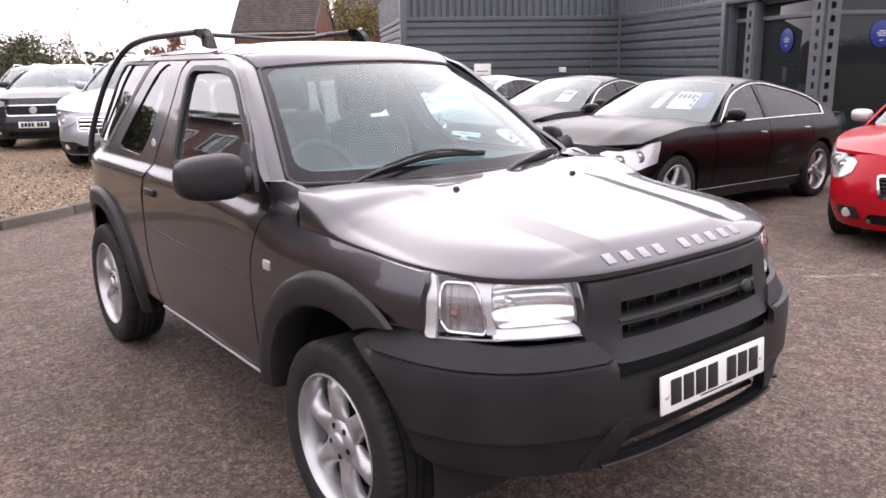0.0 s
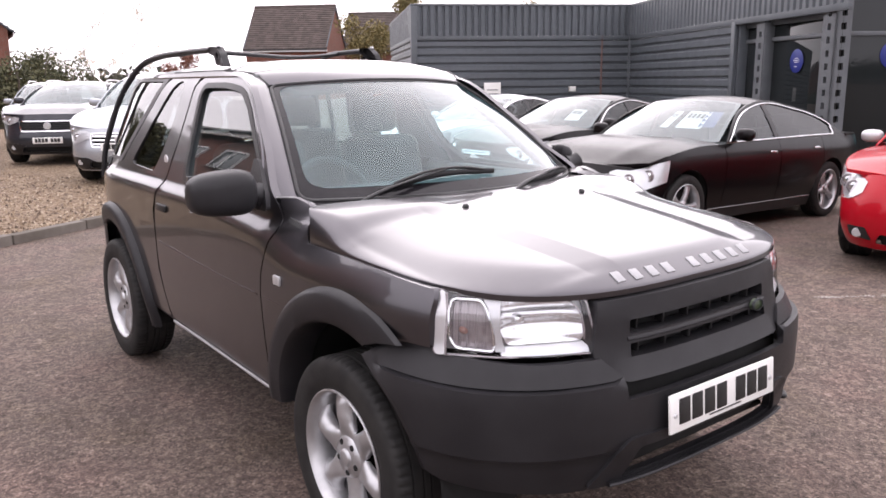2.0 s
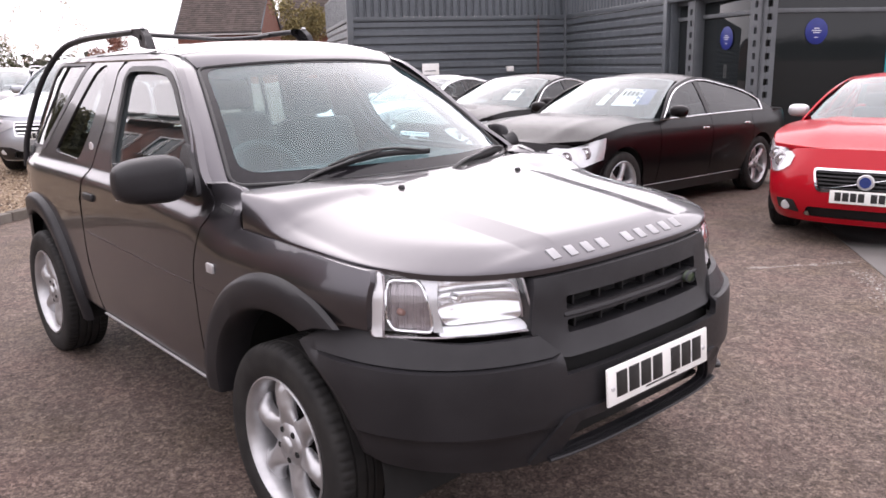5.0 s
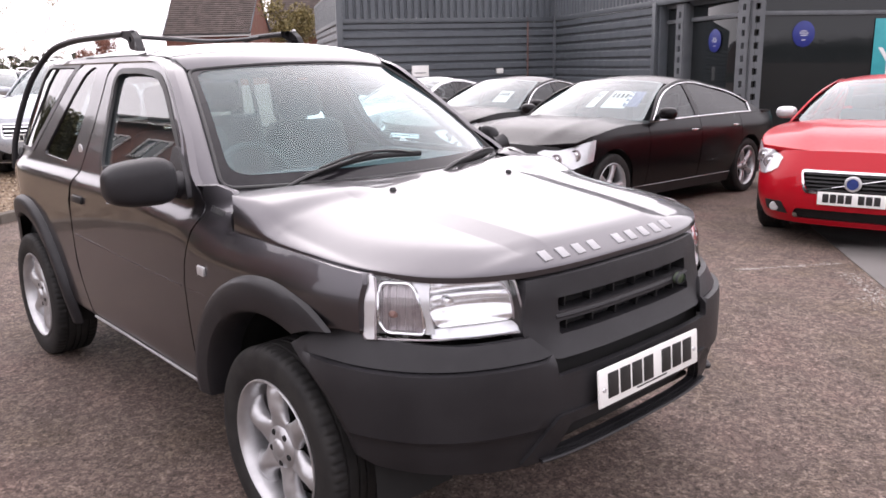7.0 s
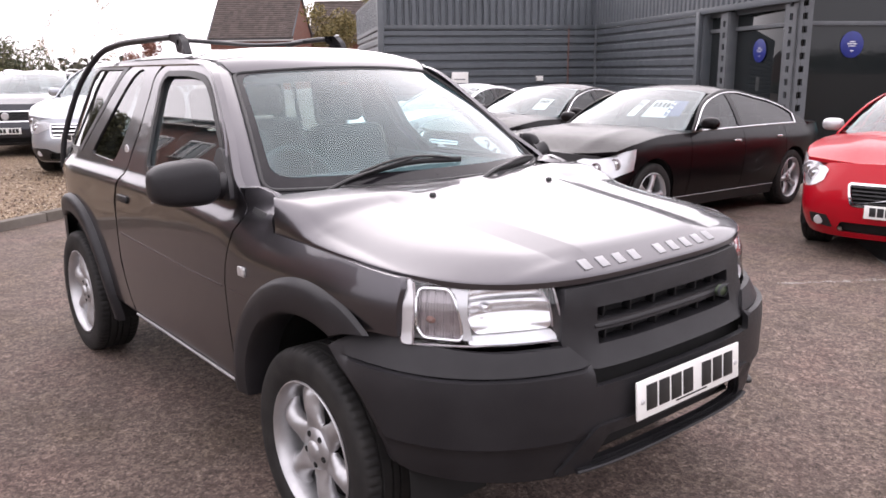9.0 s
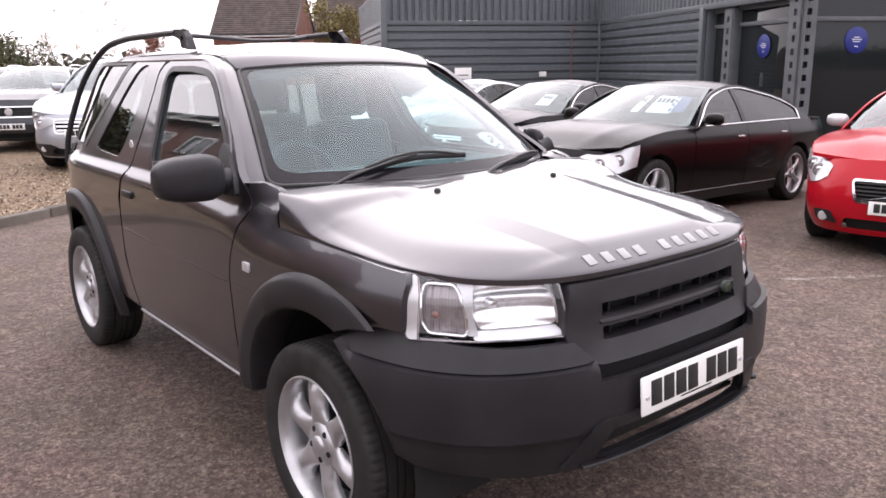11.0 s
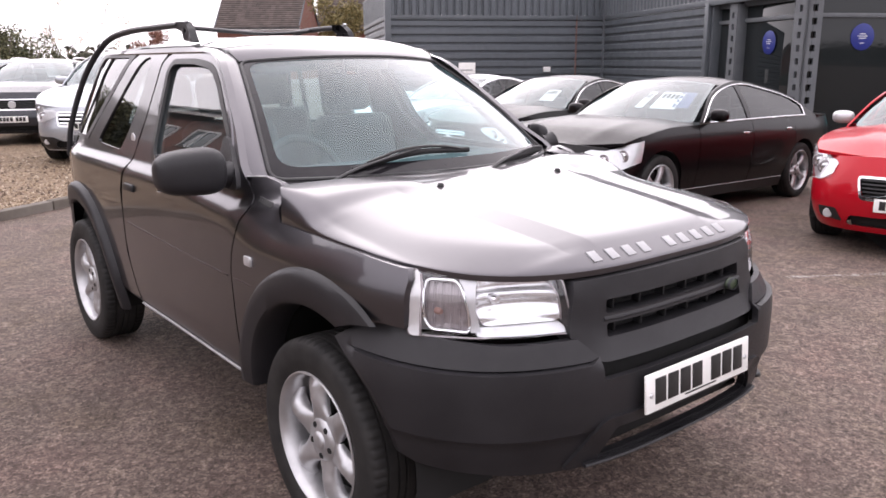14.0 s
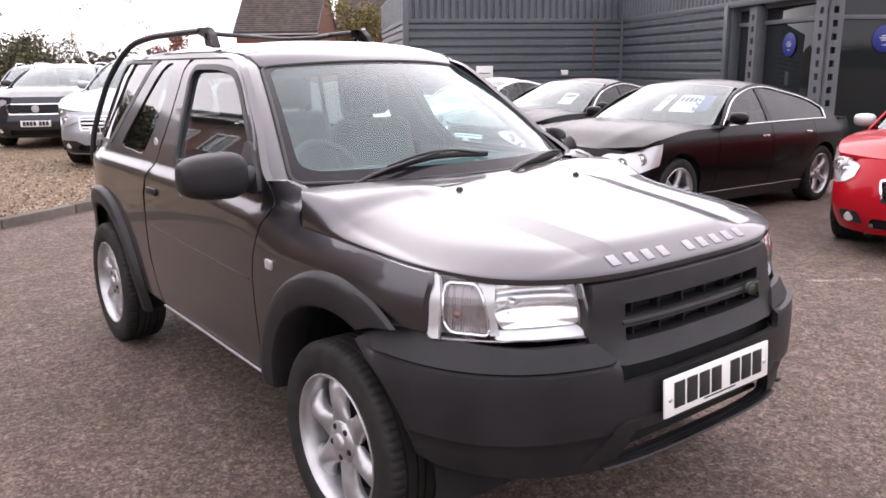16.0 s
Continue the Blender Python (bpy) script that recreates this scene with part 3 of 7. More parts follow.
        seal = rounded([(0.645, 1.11), (0.73, 1.27), (1.01, 1.485), (1.115, 1.547), (1.32, 1.567), (1.59, 1.567), (1.620, 1.51), (1.488, 1.14), (1.45, 1.112)], [0.03, 0.05, 0.05, 0.08, 0.05, 0.03, 0.05, 0.03, 0.03])
        part("window_seal", sheet(seal, suv_side(s, 0.003), [[(a, b) for a, b in rounded([(0.672, 1.133), (0.75, 1.26), (1.025, 1.466), (1.125, 1.524), (1.32, 1.543), (1.562, 1.543), (1.588, 1.51), (1.465, 1.158), (1.43, 1.134)], [0.03, 0.05, 0.05, 0.08, 0.05, 0.03, 0.05, 0.03, 0.03])]], step=0.05, depth=0.015, inward=inw), M["trim"], door)
        part("door_handle", box((0.02, 0.13, 0.035), (s * (suv_half(1.66, 0.985) + 0.004), 1.66, 0.985), 0.009), M["trim"], door)
        part("swage_line", tube([suv_side(s, -0.001)(y, 0.7800 + 0.023 * max(0.0, y - 0.61) ** 1.5) for y in np.linspace(0.61, 1.76, 20)], 0.0045, sides=6), M["grey_paint"], door)
        part("belt_strip", sheet([(0.66, 1.112), (1.46, 1.116), (1.46, 1.124), (0.66, 1.121)], suv_side(s, 0.006), step=0.05, depth=0.008, inward=inw), M["trim"], door)
        # rear quarter with its two windows
        q1 = rounded([(1.915, 1.135), (2.295, 1.148), (2.20, 1.30), (2.10, 1.46), (2.01, 1.56), (1.94, 1.580), (1.872, 1.560), (1.845, 1.40), (1.862, 1.22)], [0.03, 0.04, 0.05, 0.05, 0.05, 0.04, 0.04, 0.08, 0.08])
        cut = half_arch_cut(ARCH_R, 0.50, 0.42)
        poly = [(1.742, 0.42), (1.815, 0.65), (1.805, 0.96), (1.705, 1.14), (1.695, 1.30), (1.725, 1.55), (1.70, 1.605), (2.06, 1.612), (2.16, 1.56), (2.46, 1.15), (2.98, 1.145), (3.02, 1.05), (3.02, 0.76)]
        back = [q for q in cut if q[1] > 0.42 and q[0] < 2.98]
        poly += [q for q in back if q[1] > 0.70 or q[0] < 2.5]
        quarter = part("rear_quarter", sheet(poly, suv_side(s), [q1], step=0.04, depth=0.02, inward=inw, extra=ledge(1.76, 2.98)), tag, suv)
        part("quarter_window", sheet(q1, suv_side(s, -0.008), step=0.06, depth=0), M["dark_glass"] if s < 0 else M["glass"], quarter).visible_shadow = False
        part("quarter_badge", lathe([(0, 0), (0.024, 0), (0.026, 0.004), (0.020, 0.007), (0, 0.007)], 20, at=(s * (suv_half(1.77, 1.20) + 0.004), 1.77, 1.20)), M["silver"], quarter, "small round chrome badge")
        # black-framed hard top behind the slanted pillar
        q2 = rounded([(2.52, 1.165), (2.86, 1.16), (2.89, 1.20), (2.70, 1.575), (2.22, 1.575)], [0.03, 0.03, 0.05, 0.05, 0.02])
        top = rounded([(2.475, 1.15), (2.95, 1.145), (2.93, 1.25), (2.77, 1.60), (2.15, 1.61), (2.17, 1.565)], [0, 0.02, 0.05, 0.06, 0.02, 0])
        hard = part("hard_top_side", sheet(top, suv_side(s), [q2], step=0.05, depth=0.02, inward=inw), M["hard_top"], suv, "dark grey removable hard top side")
        part("rear_window", sheet(q2, suv_side(s, -0.008), step=0.06, depth=0), M["dark_glass"] if s < 0 else M["glass"], hard).visible_shadow = False
        # sill with the bright kick strip
        part("sill", sheet([(0.47, 0.375), (2.10, 0.375), (2.10, 0.425), (0.47, 0.425)], suv_side(s, -0.030), step=0.08, depth=0.10, inward=inw), M["trim"], suv)
        part("sill_strip", tube([(s * (suv_half(y, 0.41) + 0.006), y, 0.408) for y in (0.56, 0.9, 1.3, 1.70)], 0.006), M["letter"], suv)
        # arch cladding
        for c, cuts in ((ARCH_F, None), (ARCH_R, None)):
            ring = []
            bm = bmesh.new()
            for i in range(33):
                t0 = -8 + (196 / 32) * i if c is ARCH_R else None
                # from the rear foot over the top to the front
                row = []
                for r, o, ins in ((0.445, -0.10, 0), (0.446, 0.012, 0), (0.456, 0.026, 0), (0.50, 0.036, 0), (0.528, 0.034, 0), (0.545, 0.020, 0), (0.552, -0.004, 0)):
                    grow = 0.0 if c is ARCH_R else 0.038 * (i / 32) ** 2.2 * (r - 0.445) / 0.107
                    t = radians(t0 if c is ARCH_R else 4 + (106 + 17 * (r - 0.445) / 0.107) / 32 * i)
                    y, z = c[0] + (r + grow) * math.cos(t), c[1] + (r + grow) * math.sin(t) * (1.0 if math.sin(t) > 0 else 0.9)
                    row.append(bm.verts.new((s * (suv_half(max(-0.20, y), max(0.30, z)) + (o if c is ARCH_R or i < 16 else o - 0.5 * max(0, o + 0.002) * ((i - 16) / 16) ** 1.5)), y, z)))
                ring.append(row)
            for a, b in zip(ring, ring[1:]):
                for k in range(6):
                    bm.faces.new((a[k], a[k + 1], b[k + 1], b[k]))
            bmesh.ops.recalc_face_normals(bm, faces=bm.faces)
            part("wheel_arch", bm, M["plastic"], suv, "black plastic arch cladding")
            # wheel house behind it, its near-black colour painting in the shade
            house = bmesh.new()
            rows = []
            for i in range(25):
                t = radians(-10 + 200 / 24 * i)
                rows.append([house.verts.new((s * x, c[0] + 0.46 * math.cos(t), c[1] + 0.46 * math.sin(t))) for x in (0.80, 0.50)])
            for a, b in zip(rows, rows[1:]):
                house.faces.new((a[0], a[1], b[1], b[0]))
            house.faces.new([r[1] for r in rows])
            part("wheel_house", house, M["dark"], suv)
        # mirror
        mx = suv_half(0.62, 1.13)
        bm = bmesh.new()
        bmesh.ops.create_uvsphere(bm, u_segments=32, v_segments=20, radius=1.0)
        for v in bm.verts:
            q = v.co
            e = 0.62
            q.x, q.y, q.z = (math.copysign(abs(k) ** e, k) for k in q)
            q.y *= 1.0 if q.y < 0 else 0.35
            v.co = (s * (mx + (0.165 + q.x * 0.128 if s < 0 else 0.030 + q.x * 0.034)), 0.62 + q.y * (0.085 if s < 0 else 0.07) + (0 if s < 0 else 0.09), 1.175 + q.z * (0.082 if s < 0 else 0.070) * (1.0 - 0.10 * q.x))
        bmesh.ops.recalc_face_normals(bm, faces=bm.faces)
        mirror = part("door_mirror", bm, M["plastic"], suv, "black plastic mirror housing")
        part("mirror_foot", sheet(rounded([(0.56, 1.10), (0.74, 1.10), (0.77, 1.28), (0.72, 1.27), (0.58, 1.16)], 0.02), suv_side(s, 0.016), step=0.05, depth=0.03, inward=inw), M["plastic"], mirror)
        part("mirror_arm", tube([(s * (mx - 0.0), 0.645, 1.145), (s * (mx + 0.03), 0.64, 1.15), (s * (mx + 0.07), 0.635, 1.16)], [0.055, 0.045, 0.05]), M["plastic"], mirror)
        part("mirror_glass", box((0.21 if s < 0 else 0.05, 0.004, 0.13), (s * (mx + (0.165 if s < 0 else 0.030)), 0.655 + (0 if s < 0 else 0.09), 1.175), 0.0), M["chrome"], mirror)

    # roof: front pressing, cross seam and hard top
    def roof(x, y):
        ax = abs(x)
        z = 1.676 - 0.022 * ((y - 1.75) / 0.9) ** 2 - (0.5 * max(0, 1.45 - y) ** 2)
        return Vector((x, y, z - 0.054 * (ax / 0.60) ** 3))
    wid = lambda y: (0.605 - 0.045 * min(1, max(0, (1.50 - y) / 0.3)) ** 1.5) if y < 2.2 else 0.605 - 0.06 * ((y - 2.2) / 0.6) ** 2
    sweep = lambda x: 0.10 * (abs(x) / 0.6) ** 2.2
    for name, y0, y1 in (("roof", 1.172, 2.09), ("hard_top", 2.10, 2.80)):
        n = 13
        ys = np.linspace(y0 + 0.14, y1 - 0.02, 9)
        w0 = wid(y0 + 0.10)
        rim = [(x, y0 + sweep(x) * (1 if y0 < 2 else 0)) for x in np.linspace(-w0, w0, n)] + [(wid(y), y) for y in ys] + [(x, y1 + 0 * x) for x in np.linspace(wid(y1), -wid(y1), n)] + [(-wid(y), y) for y in reversed(ys)]
        part(name, sheet(rim, roof, step=0.06, depth=0.02), M["grey_paint"] if name == "roof" else M["hard_top"], suv)
    lining = [(-0.38, 1.14), (0.38, 1.14), (0.48, 1.30), (0.555, 1.48), (0.555, 2.72), (-0.555, 2.72), (-0.555, 1.48), (-0.48, 1.30)]
    part("headlining", sheet(lining, lambda x, y: roof(x, y) - Vector((0, 0, 0.075)), step=0.12, depth=0.03, facing=(0, 0, -1)), M["cabin"], suv)
    for s in (-1, 1):
        bm, rows = bmesh.new(), []
        for y, z in ((0.345, 1.122), (0.360, 1.135), (0.385, 1.146), (0.42, 1.152), (0.46, 1.157), (0.51, 1.154), (0.56, 1.150)):
            x = suv_half(y, z) - 0.001
            inner = 0.695 + 0.02 * (y - 0.345) / 0.2
            rows.append([bm.verts.new((s * q, y, z + dz)) for q, dz in ((x, -0.002), (x * 0.85 + inner * 0.15, 0.003), (x * 0.5 + inner * 0.5, -0.004), (inner, -0.022))])
        for p, q in zip(rows, rows[1:]):
            for k in range(3):
                bm.faces.new((p[k], p[k + 1], q[k + 1], q[k]))
        bmesh.ops.recalc_face_normals(bm, faces=bm.faces)
        part("cowl_corner", bm, M["grey_paint"], suv)

    # windscreen with its black surround, header to scuttle
    def screen(u, t, out=0.0):
        xm = 0.715 + (0.526 - 0.715) * t
        y = 0.225 + 0.789 * t + (0.29 - 0.178 * t) * abs(u) ** 2.2
        z = 1.128 + 0.444 * t + 0.03 * math.sin(math.pi * t) - (0.01 + 0.013 * t) * abs(u) ** 2.2
        return Vector((xm * u, y - out * 0.5, z + out * 0.85))
    whole = rounded([(-1.0, 0.0), (1.0, 0.0), (1.0, 1.0), (-1.0, 1.0)], 0.06)
    clear = rounded([(-0.955, 0.095), (0.955, 0.095), (0.952, 0.972), (-0.952, 0.972)], 0.10)
    glass = part("windscreen", grid_sheet(screen, np.linspace(-1, 1, 49), np.linspace(0, 1, 29)), M["screen_glass"], suv)
    glass.visible_shadow = False
    part("windscreen_band", sheet(whole, lambda u, t: screen(u, t, 0.002), [clear], step=0.06, depth=0, facing=(0, -0.5, 0.8)), M["frit"], glass)
    seal = [screen(u, t, 0.001) for u, t in dense(rounded([(-1.0, 0.02), (1.0, 0.02), (1.0, 1.0), (-1.0, 1.0)], 0.07, 8), 0.06)]
    part("windscreen_seal", tube(seal + seal[:1], 0.0085, sides=8), M["trim"], glass)
    rows, bm = [], bmesh.new()
    for u in np.linspace(-1.07, 1.07, 37):
        tuck = max(0.0, abs(u) - 1.0) * 0.03
        p0 = screen(u, 1.005) + Vector((0, -0.002, 0.004 - tuck))
        x1 = 0.553 * u
        swell = 0.002 * max(0.0, 1 - abs(u) ** 6)
        p3 = roof(x1, 1.164 + sweep(x1)) - Vector((0, 0, tuck))
        rows.append([bm.verts.new(q) for q in (p0 - Vector((0, -0.004, 0.012)), p0, p0 * 0.8 + p3 * 0.2 + Vector((0, -0.003, 0.005 + 0.7 * swell)), p0 * 0.5 + p3 * 0.5 + Vector((0, -0.004, 0.008 + swell)), p0 * 0.2 + p3 * 0.8 + Vector((0, -0.002, 0.004 + 0.5 * swell)), p3, p3 - Vector((0, 0, 0.02)))])
    for p, q in zip(rows, rows[1:]):
        for k in range(6):
            bm.faces.new((p[k], p[k + 1], q[k + 1], q[k]))
    bmesh.ops.recalc_face_normals(bm, faces=bm.faces)
    part("roof_header", bm, M["grey_paint"], suv)
    # one side rail each: windscreen pillar running on over the door
    door_edge = table([(1.06, 0.60), (1.16, 0.61), (1.30, 0.705), (1.52, 1.005), (1.60, 1.14)])
    for s in (-1, 1):
        path = []
        for t in np.linspace(-0.06, 0.95, 16):
            p = screen(s * 1.006, t)
            yb = door_edge(p.z) + 0.004 + 0.028 * min(1, max(0, (p.z - 1.12) / 0.1))
            path.append((p, Vector((s * (suv_half(yb, p.z) + 0.003 - tuck_in(s, p.z)), yb + tuck_in(s, p.z), p.z + 0.008))))
        for k, (yo, zo) in enumerate(((1.135, 1.572), (1.185, 1.580), (1.25, 1.586))):
            p0, p3 = screen(s * 1.0, 1.0), roof(s * 0.556, 1.164 + sweep(0.556))
            path.append((p0.lerp(p3, 0.5 * k) + Vector((0, -0.003, 0.008 if k == 1 else 0.002)), Vector((s * (suv_half(yo, zo) + 0.003 - 0.5 * tuck_in(s, zo)), yo + tuck_in(s, zo), zo + 0.004))))
        for y in np.linspace(1.34, 2.78, 22):
            yb = y - 0.10 * max(0, (1.9 - y) / 0.56)
            path.append((roof(s * (wid(y) - 0.006), y) - Vector((0, 0, 0.003)), Vector((s * (suv_half(yb, 1.588) - 0.4 * tuck_in(s, 1.588)), yb, 1.588))))
        ins, outs = smooth_path([p for p, q in path], 1), smooth_path([q for p, q in path], 2)
        rows, bm = [], bmesh.new()
        for p, q in zip(ins, outs):
            m = (p + q) / 2 + Vector((s * 0.005, -0.003, 0.004))
            lip = Vector((-s * 0.07, 0.02, -0.022)) if 1.54 < p.z and p.y < 1.45 else Vector((-s * 0.022, 0.015, -0.05))
            rows.append([bm.verts.new(v) for v in (p + lip, p, p * 0.7 + m * 0.3 + Vector((s * 0.004, -0.002, 0.003)), m, q * 0.7 + m * 0.3 + Vector((s * 0.004, 0, 0.002)), q, q + Vector((-s * 0.014, 0.006, -0.004)), q + Vector((-s * 0.03, 0.03, -0.06)))])
        for p, q in zip(rows, rows[1:]):
            for k in range(7):
                bm.faces.new((p[k], p[k + 1], q[k + 1], q[k]))
        bmesh.ops.recalc_face_normals(bm, faces=bm.faces)
        part("side_rail", bm, M["grey_paint"], suv)
        x1 = s * 0.556
        part("roof_seam", tube([screen(s * 1.0, 0.99) + Vector((0, 0, 0.004)), (screen(s, 1.0) + roof(x1, 1.164 + sweep(x1))) / 2 + Vector((0, -0.003, 0.010)), roof(x1, 1.164 + sweep(x1)) + Vector((0, 0, 0.001)), roof(s * wid(1.4), 1.4) + Vector((0, 0, 0.001)), roof(s * wid(1.7), 1.7) + Vector((0, 0, 0.001)), roof(s * wid(2.09), 2.09) + Vector((0, 0, 0.001))], 0.0045, sides=6), M["trim"], suv)
        part("pillar_lining", sheet([(1.50, 1.10), (1.64, 1.50), (1.62, 1.60), (1.86, 1.60), (1.86, 1.12)], suv_side(s, -0.045), step=0.06, depth=0.02, inward=(-s, 0, 0)), M["cabin"], suv)
        part("pillar_lining", sheet([(2.10, 1.16), (2.10, 1.60), (2.24, 1.60), (2.50, 1.16)], suv_side(s, -0.045), step=0.06, depth=0.02, inward=(-s, 0, 0)), M["cabin"], suv)
        part("rail_lining", sheet([(1.16, 1.555), (1.20, 1.60), (2.70, 1.61), (2.70, 1.575), (1.30, 1.565)], suv_side(s, -0.05), step=0.06, depth=0.02, inward=(-s, 0, 0)), M["cabin"], suv)
    # scuttle under the wipers
    part("scuttle", sheet([(-0.70, 0.30), (-0.45, 0.22), (0, 0.17), (0.45, 0.22), (0.70, 0.30), (0.72, 0.56), (0.4, 0.40), (0, 0.32), (-0.4, 0.40), (-0.72, 0.56)], lambda x, y: Vector((x, y, 1.118 + 0.01 * (y - 0.2))), step=0.06, depth=0.02), M["trim"], suv)
    # wipers, parked
    for x0, low in ((-0.56, 1.0), (0.06, 0.35)):
        def on(x, t, h):
            t *= low if t > 0 else 1
            q = screen(x / (0.715 - 0.18 * t), t)
            return q + Vector((0, -0.5, 0.85)) * h
        wiper = part("wiper", tube(bend([on(x0, -0.03, 0.02), on(x0 + 0.12, 0.035, 0.035), on(x0 + 0.38, 0.13, 0.035)], 5), [0.010] * 6 + [0.0075] * 5, flat=0.7), M["trim"], suv, "black wiper arm and blade")
        part("blade", tube(bend([on(x0 + 0.10, 0.05, 0.014), on(x0 + 0.36, 0.125, 0.016), on(x0 + 0.62, 0.12, 0.014)], 6), 0.0055, flat=2.0), M["trim"], wiper)
        part("blade_frame", tube(bend([on(x0 + 0.16, 0.078, 0.022), on(x0 + 0.28, 0.118, 0.034), on(x0 + 0.38, 0.132, 0.038), on(x0 + 0.48, 0.134, 0.032), on(x0 + 0.57, 0.126, 0.020)], 4), 0.0055, sides=8), M["trim"], wiper)
        part("spindle", lathe([(0, 0.03), (0.014, 0.03), (0.018, 0.02), (0.02, 0)], 14, "Z", at=on(x0, -0.04, 0.0)), M["trim"], wiper)

    # front: lamp panel, grille, bumper
    nose = superplan(0.862, 0.745, 2.8, table([(0.70, -0.04), (0.76, -0.02), (0.85, 0.0), (0.93, 0.006), (0.99, 0.03), (1.03, 0.06)]))
    bump = superplan(0.888, 0.812, 3.15, table([(0.33, 0.10), (0.42, 0.040), (0.48, 0.020), (0.534, 0.010), (0.546, 0.0), (0.60, -0.001), (0.70, -0.002), (0.7375, 0.003), (0.741, 0.032), (0.7445, 0.020), (0.79, 0.040), (0.83, 0.060), (0.86, 0.075)]))
    for s in (-1, 1):
        u0, u1 = s * abs(nose.u_of(0.442)), s * abs(nose.u_at_y(-0.420, 1))
        at = lambda f, z: (u0 + (u1 - u0) * f, z)
        order = lambda loop: loop if s > 0 else [loop[0]] + loop[:0:-1]
        lens_loop = rounded(order([at(0.0, 0.817), at(0.58, 0.820), at(0.990, 0.817), at(1.0, 0.937), at(0.978, 0.993), at(0.76, 0.989), at(0.485, 0.985), at(0.20, 0.981), at(0.05, 0.966), at(0.008, 0.885)]), [0.012, 0, 0.012, 0.02, 0.016, 0, 0, 0.015, 0.015, 0.015])
        shrink = lambda u, z, dd: nose(u, z) + Vector((-s * dd * 0.45, dd, 0))
        way = (-s * 0.4, 1, 0)
        share = lambda u: (u - u0) / (u1 - u0)
        lamp = part("headlight", sheet(lens_loop, lambda u, z: shrink(u, z, 0.060), step=0.05, depth=0.0, facing=(0, -1, 0)), M["reflector"], suv, "clear-lens headlight with chrome reflector")
        part("headlight_frame", sheet(rounded(order([at(0.918, 0.820), at(0.992, 0.817), at(1.0, 0.937), at(0.978, 0.993), at(0.940, 0.991), at(0.921, 0.965)]), [0.006, 0.01, 0.02, 0.014, 0.01, 0.02]), lambda u, z: shrink(u, z, -0.005), step=0.02, depth=0.02, inward=way), M["silver"], lamp, "silver plastic end strip")
        part("headlight_seam", tube([shrink(u, z, -0.004) for u, z in (at(0.914, 0.818), at(0.916, 0.88), at(0.917, 0.955), at(0.93, 0.985))], 0.0035, sides=6), M["lamp_inner"], lamp)
        part("headlight_rim", tube([shrink(u, z, 0.002) for u, z in lens_loop + lens_loop[:1]], 0.0035, sides=6), M["lamp_inner"], lamp)
        part("headlight_lens", sheet(lens_loop, lambda u, z: shrink(u, z, -0.003), step=0.03, depth=0.0, facing=(0, -1, 0)), M["lamp_glass"], lamp).visible_shadow = False
        # bright ledge under the main reflector, and the rim that closes it towards the grille
        part("lamp_ledge", sheet(rounded(order([at(0.006, 0.821), at(0.575, 0.823), at(0.560, 0.843), at(0.06, 0.846)]), 0.006), lambda u, z: shrink(u, z, 0.004 + 0.9 * max(0.0, z - 0.828)), step=0.012, depth=0.01, inward=way), M["reflector"], lamp)
        inner = rounded(order([at(0.055, 0.848), at(0.533, 0.845), at(0.578, 0.895), at(0.578, 0.960), at(0.55, 0.981), at(0.19, 0.976), at(0.075, 0.935), at(0.058, 0.90)]), 0.02)
        bowl = lambda u, z: 0.012 + 0.038 * max(0.0, 1 - ((share(u) - 0.31) / 0.27) ** 2) ** 0.6 * max(0.0, 1 - ((z - 0.913) / 0.072) ** 2) ** 0.5 + 0.0035 * math.sin((z + 0.05 * (share(u) - 0.3) ** 2) * 2 * math.pi / 0.052) + 0.0006 * math.sin(u * 2 * math.pi / 0.011)
        part("reflector", sheet(inner, lambda u, z: shrink(u, z, bowl(u, z)), step=0.0045, depth=0.012, inward=way), M["mirror_bowl"], lamp, "bright stepped chrome reflector")
        part("bulb_shield", lathe([(0, -0.020), (0.010, -0.018), (0.014, -0.008), (0.014, 0.012)], 16, "Y", at=shrink(*at(0.46, 0.918), 0.034)), M["chrome"], lamp)
        part("reflector_edge", tube([shrink(u, z, 0.006) for u, z in (at(0.19, 0.974), at(0.125, 0.955), at(0.082, 0.925), at(0.064, 0.885), at(0.060, 0.856))], 0.0032, sides=6), M["lamp_inner"], lamp)
        outer = rounded(order([at(0.612, 0.834), at(0.845, 0.838), at(0.893, 0.868), at(0.897, 0.955), at(0.875, 0.972), at(0.70, 0.972), at(0.655, 0.945), at(0.625, 0.89)]), 0.016)
        part("lamp_web", sheet(rounded(order([at(0.545, 0.832), at(0.605, 0.832), at(0.622, 0.89), at(0.652, 0.945), at(0.69, 0.977), at(0.56, 0.982), at(0.580, 0.960), at(0.580, 0.895)]), 0.004), lambda u, z: shrink(u, z, 0.009), step=0.02, depth=0.02, inward=way), M["silver"], lamp, "bright web between the two bowls")
        part("indicator_rim", tube([shrink(u, z, 0.004) for u, z in outer + outer[:1]], 0.0048, sides=6), M["chrome"], lamp)
        part("indicator", sheet(outer, lambda u, z: shrink(u, z, 0.010 + 0.018 * max(0.0, 1 - ((share(u) - 0.76) / 0.15) ** 2) + 0.0011 * math.sin(u * 2 * math.pi / 0.0085)), step=0.0036, depth=0.01, inward=way), M["lamp_inner"], lamp, "grey ribbed indicator")
